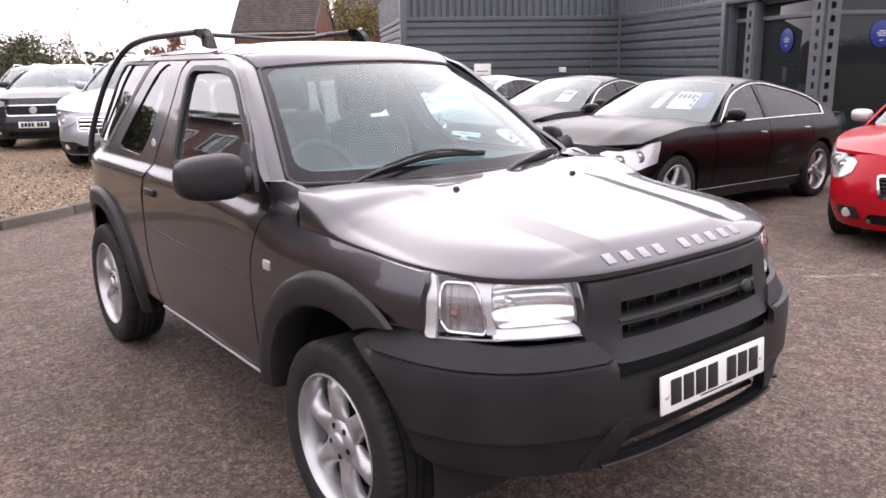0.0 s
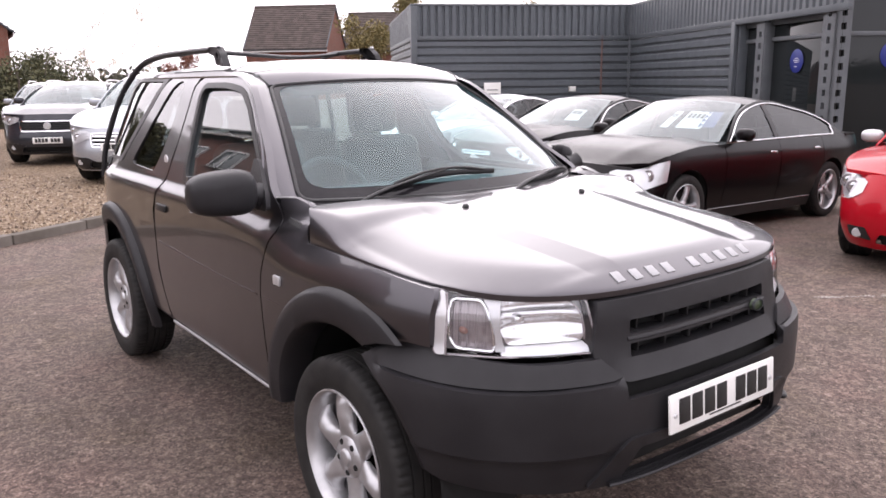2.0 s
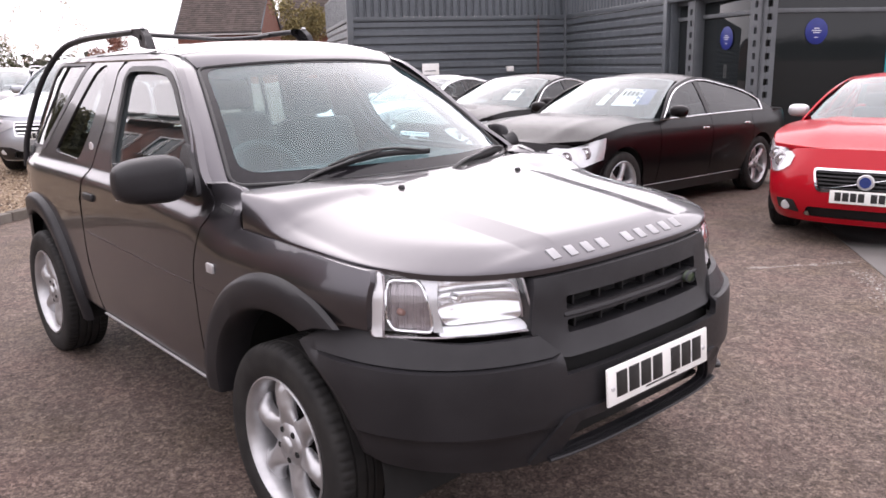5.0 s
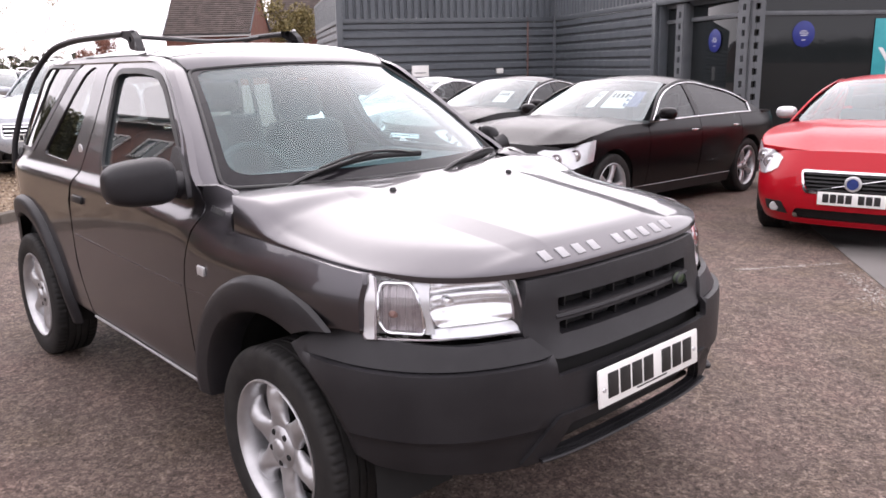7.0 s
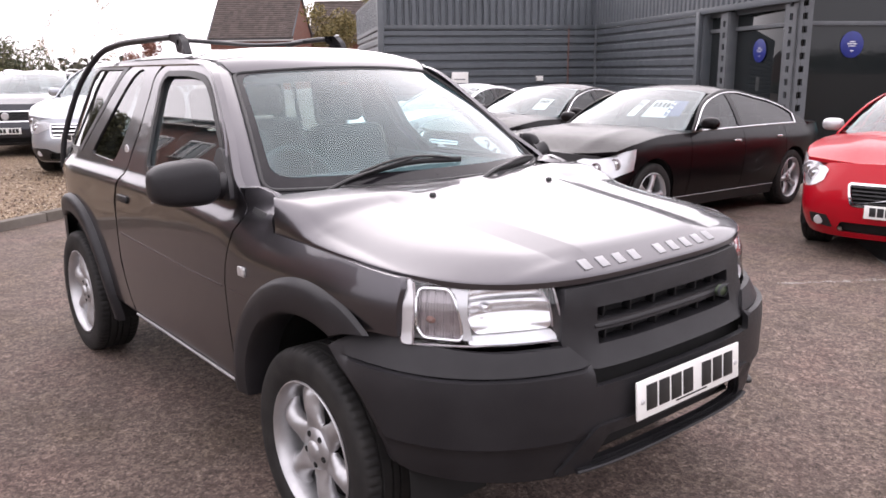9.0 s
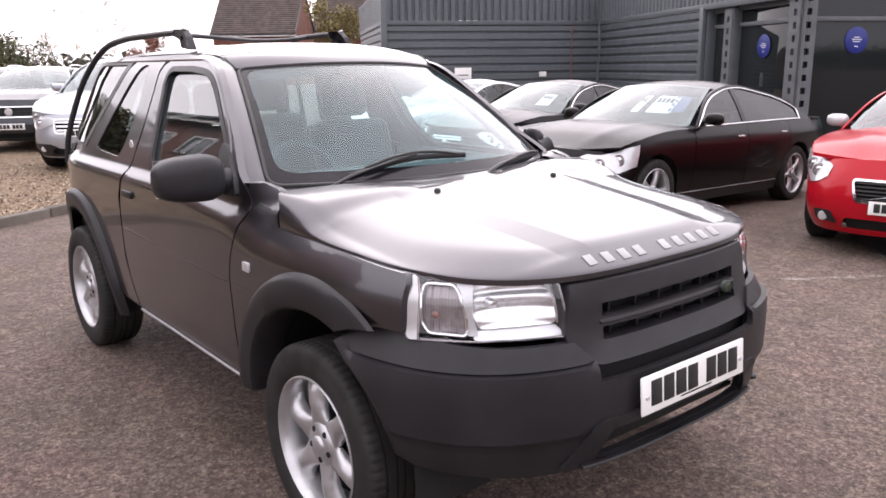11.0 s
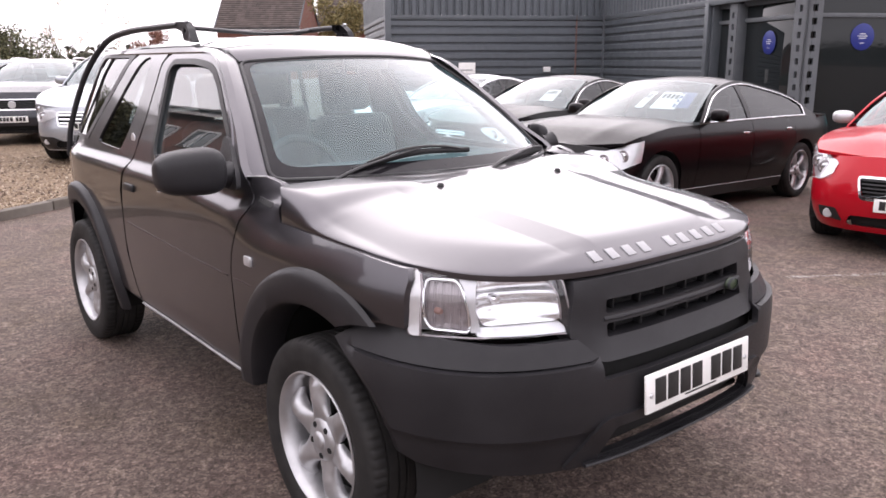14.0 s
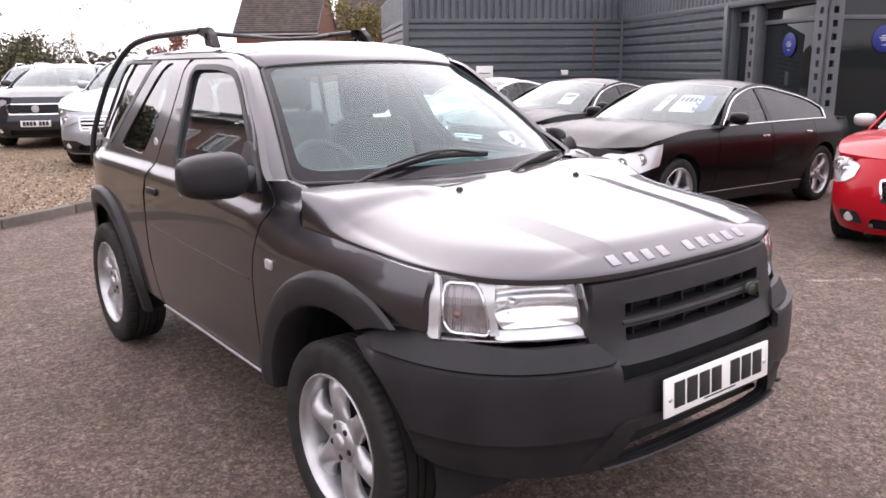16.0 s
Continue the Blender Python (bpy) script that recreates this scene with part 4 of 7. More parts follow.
        part("indicator_bulb", lathe([(0, -0.012), (0.007, -0.009), (0.010, 0.0), (0.009, 0.012)], 14, "Y", at=shrink(*at(0.79, 0.885), 0.016)), M["amber"], lamp, "amber bulb")
    # grille panel with two slots and a lower one
    gu = nose.u_of(0.458)
    slots = [rounded([(-0.335, z0), (0.335, z0), (0.335, z1), (-0.335, z1)], 0.008) for z0, z1 in ((0.856, 0.897), (0.792, 0.829))]
    grille = part("grille", sheet(rounded([(-gu, 0.805), (-gu + 0.02, 0.958), (gu - 0.02, 0.958), (gu, 0.805), (gu - 0.085, 0.732), (-gu + 0.085, 0.732)], [0.02, 0, 0, 0.02, 0.03, 0.03]), lambda u, z: nose(u, z) + Vector((0, -0.012 - 0.014 * soft((0.795 - z) / 0.070) * soft((0.435 - abs(u)) / 0.09), 0)), slots, step=0.04, depth=0.06, inward=(0, 1, 0)), M["plastic"], suv, "black plastic slotted grille")
    # near-black sheet that paints the shade inside the slots
    part("grille_shade_back", sheet([(-0.42, 0.70), (0.42, 0.70), (0.42, 0.94), (-0.42, 0.94)], lambda u, z: nose(u, z) + Vector((0, 0.055, 0)), step=0.06, depth=0, facing=(0, -1, 0)), M["dark"], grille)
    for z in (0.8765, 0.8105):
        for k in range(6):
            x = -0.28 + 0.112 * k
            part("grille_rib", box((0.006, 0.03, 0.045), nose(x, z) + Vector((0, 0.030, 0)), 0.001), M["trim"], grille)
    part("grille_bar", sheet([(-0.345, 0.829), (0.345, 0.829), (0.345, 0.857), (-0.345, 0.857)], lambda u, z: nose(u, z) + Vector((0, -0.016 + 70.0 * (z - 0.843) ** 2, 0)), step=0.007, depth=0.02, inward=(0, 1, 0)), M["plastic"], grille)
    badge = lathe([(0, -0.008), (0.9, -0.008), (1.0, -0.004), (1.05, 0.006)], 28, "Y")
    for v in badge.verts:
        v.co = nose(0.262, 0.842) + Vector((v.co.x * 0.026, v.co.y - 0.024, v.co.z * 0.0185))
    M["badge"] = mottled("green_badge", (0.035, 0.055, 0.03), (0.05, 0.07, 0.04), 60, 0.35)
    part("grille_badge", badge, M["badge"], grille, "dull green oval badge")
    ring = lathe([(0.92, -0.011), (1.06, -0.011), (1.08, -0.003), (0.9, -0.003)], 28, "Y")
    for v in ring.verts:
        v.co = nose(0.262, 0.842) + Vector((v.co.x * 0.026, v.co.y - 0.024, v.co.z * 0.0185))
    part("badge_rim", ring, M["seat"], grille)

    ends_soft = superplan(0.888, 0.812, 3.15, table([(0.33, 0.10), (0.42, 0.040), (0.48, 0.020), (0.60, -0.001), (0.70, 0.0), (0.745, 0.018), (0.79, 0.040), (0.83, 0.060), (0.86, 0.075)]))
    ue = bump.u_at_y(-0.17, 1)

    def skin(u, z):
        """The bumper's face; its crease runs out towards the wheels."""
        return bump(u, z).lerp(ends_soft(u, z), min(1.0, max(0.0, (abs(u) - ue + 0.17) / 0.13)))
    back = [(bump.u_at_y(y, 1), z) for y, z in ((-0.20, 0.735), (-0.275, 0.700), (-0.345, 0.640), (-0.40, 0.565), (-0.43, 0.46))]
    past = table([(-0.36, 0.0), (-0.343, 0.001), (-0.30, 0.012), (-0.25, 0.033), (-0.17, 0.078)])
    top = lambda u: 0.690 + 0.058 * min(1, max(0, (abs(u) - 0.392) / 0.012)) + 0.056 * min(1, max(0, (abs(u) - 0.40) / 0.07)) + 0.024 * min(1, max(0, (abs(u) - 0.70) / 0.35)) - past(bump(u, 0.70).y)
    rim = [(u, top(u)) for u in sorted(list(np.linspace(-ue, ue, 49)) + [s * k for s in (-1, 1) for k in (0.392, 0.404, 0.472)])] + back
    low = lambda u: 0.418 + 0.03 * max(0, (abs(u) - 0.55) / 0.5)
    rim += [(u, low(u)) for u in np.linspace(back[-1][0] - 0.05, -back[-1][0] + 0.05, 31)] + [(-u, z) for u, z in reversed(back)]
    creases = [(u, z) for z in (0.7375, 0.741, 0.7445, 0.534, 0.546) for u in np.arange(-ue, ue, 0.02) if not (abs(u) < 0.42 and z > 0.6)]
    skid_hole = rounded([(-0.40, 0.45), (0.40, 0.45), (0.34, 0.535), (-0.34, 0.535)], 0.02)
    bumper = part("front_bumper", sheet(rim, skin, [skid_hole], step=0.035, depth=0.022, inward=(0, 1, 0), extra=creases), M["plastic"], suv, "black textured plastic bumper")
    # near-black sheet and tray added as shade inside and under the bumper
    part("bumper_shade_back", sheet([(-0.46, 0.44), (0.46, 0.44), (0.46, 0.74), (-0.46, 0.74)], lambda u, z: bump(u, z) + Vector((0, 0.06, 0)), step=0.08, depth=0, facing=(0, -1, 0)), M["dark"], bumper)
    part("under_shade_tray", box((0.90, 0.40, 0.016), (0, -0.50, 0.432), 0.004), M["dark"], bumper)
    part("skid_frame", sheet(rounded([(-0.53, 0.425), (0.53, 0.425), (0.40, 0.575), (-0.40, 0.575)], 0.03), lambda u, z: bump(u, z) + Vector((0, -0.012, 0)), [rounded([(-0.41, 0.445), (0.41, 0.445), (0.345, 0.54), (-0.345, 0.54)], 0.02)], step=0.05, depth=0.04, inward=(0, 1, 0)), M["plastic"], bumper, "dark grey lower intake frame")
    part("skid_lip", tube([bump(u, 0.437) + Vector((0, -0.022, 0)) for u in np.linspace(-0.46, 0.46, 25)], 0.011, sides=8, flat=0.6), M["plastic"], bumper)
    plate_turn = Matrix.Rotation(radians(-4), 4, "X")
    bars_plate(suv, (0, bump(0, 0.62).y - 0.022, 0.622), plate_turn, (4, 3), 0.535, 0.117)
    part("towing_eye", tube(bend([(0.60, -0.58, 0.44), (0.61, -0.64, 0.41), (0.645, -0.675, 0.395), (0.68, -0.64, 0.40), (0.67, -0.58, 0.43)], 5), 0.010), M["trim"], suv, "small black towing eye")
    # rear: tailgate, bumper
    part("tailgate", sheet([(-0.70, 0.55), (0.70, 0.55), (0.70, 1.14), (0.56, 1.58), (-0.56, 1.58), (-0.70, 1.14)], lambda x, z: Vector((x, 3.03 - 0.02 * abs(x) - max(0, z - 1.14) * 0.55, z)), [rounded([(-0.62, 1.18), (0.62, 1.18), (0.53, 1.48), (-0.53, 1.48)], 0.05)], step=0.08, depth=0.03, inward=(0, -1, 0)), M["grey_paint"], suv)
    part("rear_screen", sheet(rounded([(-0.62, 1.18), (0.62, 1.18), (0.53, 1.48), (-0.53, 1.48)], 0.05), lambda x, z: Vector((x, 3.02 - 0.02 * abs(x) - max(0, z - 1.14) * 0.55, z)), step=0.1, depth=0), M["glass"], suv).visible_shadow = False
    rear = superplan(0.885, 0.62, 3.2, lambda z: 0.02 + 0.1 * max(0, 0.5 - z))
    part("rear_bumper", sheet([(-1.05, 0.40), (1.05, 0.40), (1.08, 0.78), (-1.08, 0.78)], lambda u, z: Vector((rear(u, z).x, 2.60 - rear(u, z).y, z)), step=0.06, depth=0.05, inward=(0, -1, 0)), M["plastic"], suv)

    # cabin
    part("floor_pan", box((1.50, 3.3, 0.12), (0, 1.35, 0.42), 0.03), M["dark"], suv)
    part("inner_bay", box((1.05, 0.66, 0.42), (0, -0.10, 0.70), 0.05), M["dark"], suv)
    for s in (-1, 1):
        part("door_lining", box((0.04, 1.15, 0.55), (s * 0.775, 1.17, 0.83), 0.02), M["cabin"], suv)
        part("rear_lining", box((0.04, 1.10, 0.60), (s * 0.755, 2.38, 0.84), 0.02), M["cabin"], suv)
    dash = box((1.42, 0.42, 0.30), (0, 0.66, 0.985), 0.09, seg=4)
    part("dashboard", dash, M["seat"], suv)
    ring = bmesh.new()
    pts = [(0.185 * math.cos(a), 0, 0.185 * math.sin(a)) for a in np.linspace(0, 2 * math.pi, 37)]
    tube(pts, 0.017, ring, 8)
    box((0.34, 0.03, 0.05), (0, 0.02, 0), 0.01, ring)
    box((0.05, 0.03, 0.18), (0, 0.02, -0.09), 0.01, ring)
    box((0.13, 0.05, 0.12), (0, 0.0, -0.01), 0.02, ring)
    part("steering_wheel", ring, M["trim"], suv).matrix_local = Matrix.Translation((-0.36, 0.90, 1.06)) @ Matrix.Rotation(radians(-24), 4, "X")
    for x, y in ((-0.36, 1.42), (0.36, 1.42), (-0.32, 2.28), (0.32, 2.28)):
        lean = Matrix.Translation((x, y, 0.62)) @ Matrix.Rotation(radians(-16), 4, "X")
        seat = part("seat", box((0.50, 0.50, 0.20), (x, y - 0.18, 0.66), 0.06, seg=4), M["seat"], suv, "dark grey cloth seat")
        part("backrest", box((0.48, 0.16, 0.66), (0, 0.05, 0.36), 0.07, seg=4), M["seat"], seat).matrix_local = lean
        part("headrest", box((0.27, 0.10, 0.20), (0, 0.05, 0.81), 0.05, seg=4), M["seat"], seat).matrix_local = lean
    part("interior_mirror", box((0.25, 0.03, 0.075), (0.07, 1.06, 1.545), 0.02, seg=3), M["trim"], suv)
    # roof bars over the hard top
    pts = bend([(-0.80, 2.93, 1.02), (-0.780, 2.90, 1.20), (-0.70, 2.80, 1.48), (-0.615, 2.66, 1.655), (-0.570, 2.44, 1.708), (-0.555, 2.05, 1.720), (-0.550, 1.72, 1.722)], 6)
    for s in (-1, 1):
        back_by, rise = (0.0, 0.0) if s < 0 else (0.36, 0.022)
        bar = part("roof_bar", tube([(-s * q.x, q.y + back_by * max(0.0, (2.9 - q.y) / 1.2), q.z + (rise if q.z > 1.6 else 0.0)) for q in pts], [0.0165] * 30 + [0.0155] * 7), M["plastic"], suv, "black tubular roof bar")
        part("bar_clamp", sheet(rounded([(1.525 + back_by, 1.638), (1.625 + back_by, 1.650), (1.650 + back_by, 1.690), (1.735 + back_by, 1.708 + rise), (1.735 + back_by, 1.738 + rise), (1.63 + back_by, 1.735 + rise), (1.575 + back_by, 1.700 + rise)], 0.012), lambda y, z: Vector((s * (0.566 - 0.10 * max(0, z - 1.66)), y, z)), [rounded([(1.605 + back_by, 1.672), (1.630 + back_by, 1.690), (1.628 + back_by, 1.712), (1.600 + back_by, 1.698)], 0.006)], step=0.03, depth=0.036, inward=(-s, 0, 0)), M["plastic"], bar)
        part("clamp_bolt", lathe([(0, 0.010), (0.009, 0.009), (0.012, 0.0)], 12, "Z", at=(s * 0.545, 1.63 + back_by, 1.735 + rise)), M["silver"], bar)
    part("cross_bar", tube(bend([(-0.545, 1.60, 1.706), (-0.255, 1.80, 1.702), (0.02, 2.03, 1.702), (0.30, 2.24, 1.715), (0.545, 2.40, 1.735)], 4), 0.011), M["plastic"], suv)
    alloy = wheel_meshes(TYRE_R, 0.225, 0.232, 6, "suv", fat=0.62)
    wheel(suv, alloy, (-0.768, 0, TYRE_R), radians(0.5), 0.32)
    wheel(suv, alloy, (0.768, 0, TYRE_R), radians(0.5), 0.5)
    wheel(suv, alloy, (-0.770, 2.557, TYRE_R), 0, 0.4)
    wheel(suv, alloy, (0.770, 2.557, TYRE_R), 0, 0.1)


suv_body()


# ---------------------------------------------------------------- the other cars in the yard
def parked_car(name, label, group, spec, at, heading, paint, lower=None, mirror_paint=None):
    """A parked car from its main sizes. Its own axes: nose towards -y, front axle at 0, metres."""
    g = dict(half=0.93, wb=2.8, fo=0.9, ro=1.0, tyre=0.33, rim=0.235, spokes=5, sill=0.22, nose=0.74, cowl=(0.55, 0.98), belt=0.99, screen_top=(1.40, 1.40), roof=1.47, back_top=(2.75, 1.40), back=(3.45, 1.06), tail=1.02,
             doors=(0.62, 1.68, 2.62), win=(0.62, 1.66, 1.72, 2.60, 3.05), chrome=False, grille=(0.36, 0.52, 0.70), grille_style="bars", lamp=(0.42, 0.60, 0.74), lamp_end=-0.35, plate_z=0.45, lean=0.27, hatch=False, fat=0.4)
    g.update(spec)
    car = empty(name, label, "car", group)
    fx, fy = math.cos(radians(heading)), math.sin(radians(heading))
    z0, z1 = ground_z(*at[:2]), ground_z(at[0] - fx * g["wb"], at[1] - fy * g["wb"])
    lift = at[2] if len(at) > 2 else 0.0
    car.matrix_world = Matrix.Translation((at[0], at[1], z0 + lift)) @ Matrix.Rotation(radians(heading + 90), 4, "Z") @ Matrix.Rotation(math.atan2(z1 - z0, g["wb"]), 4, "X")
    half, wb, fo, ro = g["half"], g["wb"], g["fo"], g["ro"]
    paint_low = lower or paint
    zs = curve([(g["sill"] - 0.05, half * 0.90), (0.42, half * 0.975), (0.62, half), (g["belt"] - 0.10, half * 0.985), (g["belt"], half * 0.94), ((g["belt"] + g["roof"]) / 2, half * (0.94 - g["lean"] * 0.5)), (g["roof"] - 0.05, half * (0.94 - g["lean"]))])
    front_n, tail_y = 3.0, wb + ro

    def half_at(y, z):
        x = zs(z)
        if y < 0.1:
            x *= max(0.02, 1 - (min(0.985, (0.1 - y) / (fo + 0.12))) ** front_n) ** (1 / front_n)
        if y > wb:
            x *= max(0.02, 1 - (min(0.985, (y - wb) / (ro + 0.10))) ** 3.2) ** (1 / 3.2)
        return x
    on = lambda s, out=0.0: (lambda y, z: Vector((s * (half_at(y, z) + out), y, z)))
    arch_r = g["tyre"] + 0.045

    def bottom(y):
        z = g["sill"]
        for c in (0.0, wb):
            d = abs(y - c)
            if d < arch_r:
                z = max(z, g["tyre"] + math.sqrt(arch_r ** 2 - d * d) * 1.02)
        return z
    edge = curve([(-fo + 0.18, g["nose"] + 0.01), (-fo * 0.4, g["nose"] + (g["cowl"][1] - g["nose"]) * 0.50), (0.1, g["nose"] + (g["cowl"][1] - g["nose"]) * 0.80), (g["cowl"][0], g["cowl"][1] - 0.03)])
    waist = table([(g["cowl"][0], g["cowl"][1] - 0.03), (g["cowl"][0] + 0.25, g["belt"] - 0.02), (wb * 0.8, g["belt"] + 0.01), (g["back"][0], g["back"][1] - 0.02), (tail_y, g["tail"])])
    top = lambda y: edge(y) if y < g["cowl"][0] else waist(y)
    doors = g["doors"]
    cuts = [("wing", -0.345, doors[0]), ("door", doors[0], doors[1]), ("door", doors[1], doors[2]), ("rear_quarter", doors[2], tail_y - 0.10)]
    gap = 0.004
    for s in (-1, 1):
        inw = (-s, 0, 0)
        for k, (pn, a, b) in enumerate(cuts):
            ys = list(np.linspace(a + gap, b - gap, max(6, int((b - a) / 0.04))))
            poly = [(y, bottom(y)) for y in ys] + [(y, top(y)) for y in reversed(ys)]
            p = part(pn, sheet(poly, on(s), step=0.07, depth=0.02, inward=inw), paint, car)
            if pn == "door":
                hy = b - 0.17
                part("door_handle", box((0.018, 0.15, 0.024), (s * (half_at(hy, waist(hy) - 0.13) + 0.008), hy, waist(hy) - 0.13), 0.010), M["chrome"] if g["chrome"] else paint, p)
        part("sill", sheet([(arch_r, g["sill"] - 0.04), (wb - arch_r, g["sill"] - 0.04), (wb - arch_r, g["sill"] + 0.08), (arch_r, g["sill"] + 0.08)], on(s, 0.004), step=0.12, depth=0.05, inward=inw), paint_low if lower else M["trim"], car)
        # glasshouse: roof line from the screen's foot to the rear window's foot
        (cy, cz), (sy, sz), (by, bz), (ky, kz) = g["cowl"], g["screen_top"], g["back_top"], g["back"]
        line = curve([(cy + 0.10, cz - 0.02), ((cy + sy) / 2 + 0.06, (cz + sz) / 2 + 0.05), (sy + 0.08, sz - 0.01), ((sy + by) / 2, g["roof"] - 0.045), (by, bz - 0.015), ((by + ky) / 2, (bz + kz) / 2 + 0.045), (ky - 0.02, kz - 0.02)])
        ys = np.linspace(cy + 0.10, ky - 0.02, 40)
        frame_poly = [(y, waist(y) + 0.002) for y in ys[::2]] + [(y, line(y)) for y in reversed(ys)]

        def pane(y0, y1, m=0.045):
            yy = np.linspace(y0, y1, 14)
            low = [(y, waist(y) + 0.022) for y in yy]
            up = [(y, max(waist(y) + 0.026, line(y) - m)) for y in reversed(yy)]
            return low + up
        w = g["win"]
        panes = [pane(w[0] + 0.10, w[1]), pane(w[2], w[3])] + ([pane(w[3] + 0.05, w[4])] if w[4] > w[3] + 0.1 else [])
        fr = part("side_frame", sheet(frame_poly, on(s), panes, step=0.08, depth=0.02, inward=inw), paint, car)
        for q in panes:
            part("window_glass", sheet(q, on(s, -0.006), step=0.15, depth=0), M["deep_glass"] if q is not panes[0] else M["car_glass"], fr).visible_shadow = False
        if g["chrome"]:
            loop = [(y, waist(y) + 0.012) for y in np.linspace(w[0] + 0.02, w[4] + 0.03, 14)]
            upper = [(y, max(waist(y) + 0.012, line(y) - 0.033)) for y in np.linspace(w[0] + 0.02, w[4] + 0.03, 30)]
            y2 = loop[-1][0]
            close = [(y2, z) for z in np.linspace(loop[-1][1], upper[-1][1], 5)]
            for pts in (loop, upper, close):
                part("chrome_strip", tube([on(s, 0.006)(y, z) for y, z in pts], 0.0085, sides=6), M["chrome"], fr)
            part("sill_strip", tube([on(s, 0.008)(y, 0.30) for y in np.linspace(arch_r + 0.03, wb - arch_r - 0.03, 8)], 0.004, sides=6), M["letter"], car)
        # pillar between the doors
        part("door_pillar", sheet([(w[1] - 0.005, waist(w[1]) + 0.02), (w[2] + 0.005, waist(w[2]) + 0.02), (w[2] + 0.005, line(w[2]) - 0.03), (w[1] - 0.005, line(w[1]) - 0.03)], on(s, 0.003), step=0.1, depth=0.01, inward=inw), M["trim"], fr)
        # mirror
        my, mz = w[0] + 0.26, waist(w[0] + 0.2) + 0.07
        bm = bmesh.new()
        bmesh.ops.create_uvsphere(bm, u_segments=20, v_segments=12, radius=1.0)
        for v in bm.verts:
            q = v.co
            q.x, q.y, q.z = (math.copysign(abs(t) ** 0.7, t) for t in q)
            q.y *= 1.0 if q.y < 0 else 0.4
            v.co = (s * (half_at(my, mz) + 0.125 + q.x * 0.105), my + q.y * 0.075, mz + 0.02 + q.z * 0.065)
        mir = part("door_mirror", bm, mirror_paint or paint, car)
        part("mirror_arm", tube([(s * (half_at(my, mz) - 0.02), my + 0.01, mz - 0.02), (s * (half_at(my, mz) + 0.06), my, mz)], 0.025, sides=8), M["trim"], mir)
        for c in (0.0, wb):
            # wheel house, coloured near-black for the shade under the arch
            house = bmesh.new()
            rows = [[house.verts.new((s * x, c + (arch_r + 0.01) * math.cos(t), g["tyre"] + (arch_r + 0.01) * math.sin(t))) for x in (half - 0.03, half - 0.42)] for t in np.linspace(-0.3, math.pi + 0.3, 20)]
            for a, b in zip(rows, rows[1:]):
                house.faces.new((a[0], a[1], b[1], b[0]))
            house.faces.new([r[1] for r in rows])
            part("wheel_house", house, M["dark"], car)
            if lower:
                bm = bmesh.new()
                rows = []
                for t in np.linspace(-0.1, math.pi + 0.1, 24):
                    rows.append([bm.verts.new((s * (half_at(c + r * math.cos(t), max(0.3, g["tyre"] + r * math.sin(t))) + o), c + r * math.cos(t), g["tyre"] + r * math.sin(t))) for r, o in ((arch_r - 0.01, -0.03), (arch_r, 0.014), (arch_r + 0.06, 0.016), (arch_r + 0.075, -0.002))])
                for a, b in zip(rows, rows[1:]):
                    for k in range(3):
                        bm.faces.new((a[k], a[k + 1], b[k + 1], b[k]))
                bmesh.ops.recalc_face_normals(bm, faces=bm.faces)
                part("wheel_arch", bm, M["plastic"], car)

    # bonnet
    def hood(x, y):
        e = half_at(y, edge(y))
        ax = min(1.0, abs(x) / max(e, 0.05))
        mid = edge(y) + 0.055 * min(1, (y + fo) / 0.5)
        rib = 0.012 * math.exp(-((ax - 0.55) / 0.10) ** 2)
        return Vector((x, y, edge(y) + (mid - edge(y)) * (1 - ax ** 3) + rib * min(1, max(0, (y + fo - 0.15) / 0.3))))
    bow = lambda x: -fo + 0.13 + 0.25 * (abs(x) / half) ** 2.4
    ys = np.linspace(-fo + 0.34, cy, 12)
    xm = half_at(ys[0], edge(ys[0])) - 0.012
    rim = [(x, bow(x) + (ys[0] - bow(xm))) for x in np.linspace(-xm, xm, 25)] + [(half_at(y, edge(y)) - 0.012, y) for y in ys[1:]]
    rim += [(x, cy + 0.02 - 0.14 * (1 - (abs(x) / half) ** 2)) for x in np.linspace(half * 0.88, -half * 0.88, 13)] + [(-half_at(y, edge(y)) + 0.012, y) for y in reversed(ys[1:])]
    part("bonnet", sheet(rim, hood, step=0.06, depth=0.03), paint, car)
    front_lip = ys[0] - bow(xm)

    # front skin
    nose_top = edge(-fo + 0.25) + 0.035
    plan0 = superplan(half * 0.985, fo, front_n + 0.1, curve([(0.18, 0.10), (0.30, 0.03), (0.42, 0.0), (0.55, 0.005), (0.66, 0.035), (nose_top, 0.13)]))
    flat = superplan(half * 0.985, fo, front_n + 0.1, lambda z: 0.0)

    def plan(u, z):
        a, b = plan0(u, z), flat(u, z)
        side = min(1.0, max(0.0, (b.y + 0.62) / 0.25))          # keep the full width where the skin meets the wings
        wide = half_at(-0.345, z) / max(0.01, abs(flat(flat.u_at_y(-0.34, 1), z).x))
        return Vector((a.x * (1 - side) + b.x * wide * side, a.y * (1 - side) + b.y * side, z))
    plan.u_of, plan.u_at_y = flat.u_of, flat.u_at_y
    ue = plan.u_at_y(-0.34, 1)
    gh, gl, gt = g["grille"]
    gu = plan.u_of(gh)
    hole = rounded([(-gu * 0.86, gl), (gu * 0.86, gl), (gu, gt), (-gu, gt)], 0.03)
    low = rounded([(-0.52, 0.25), (0.52, 0.25), (0.46, 0.34), (-0.46, 0.34)], 0.03)
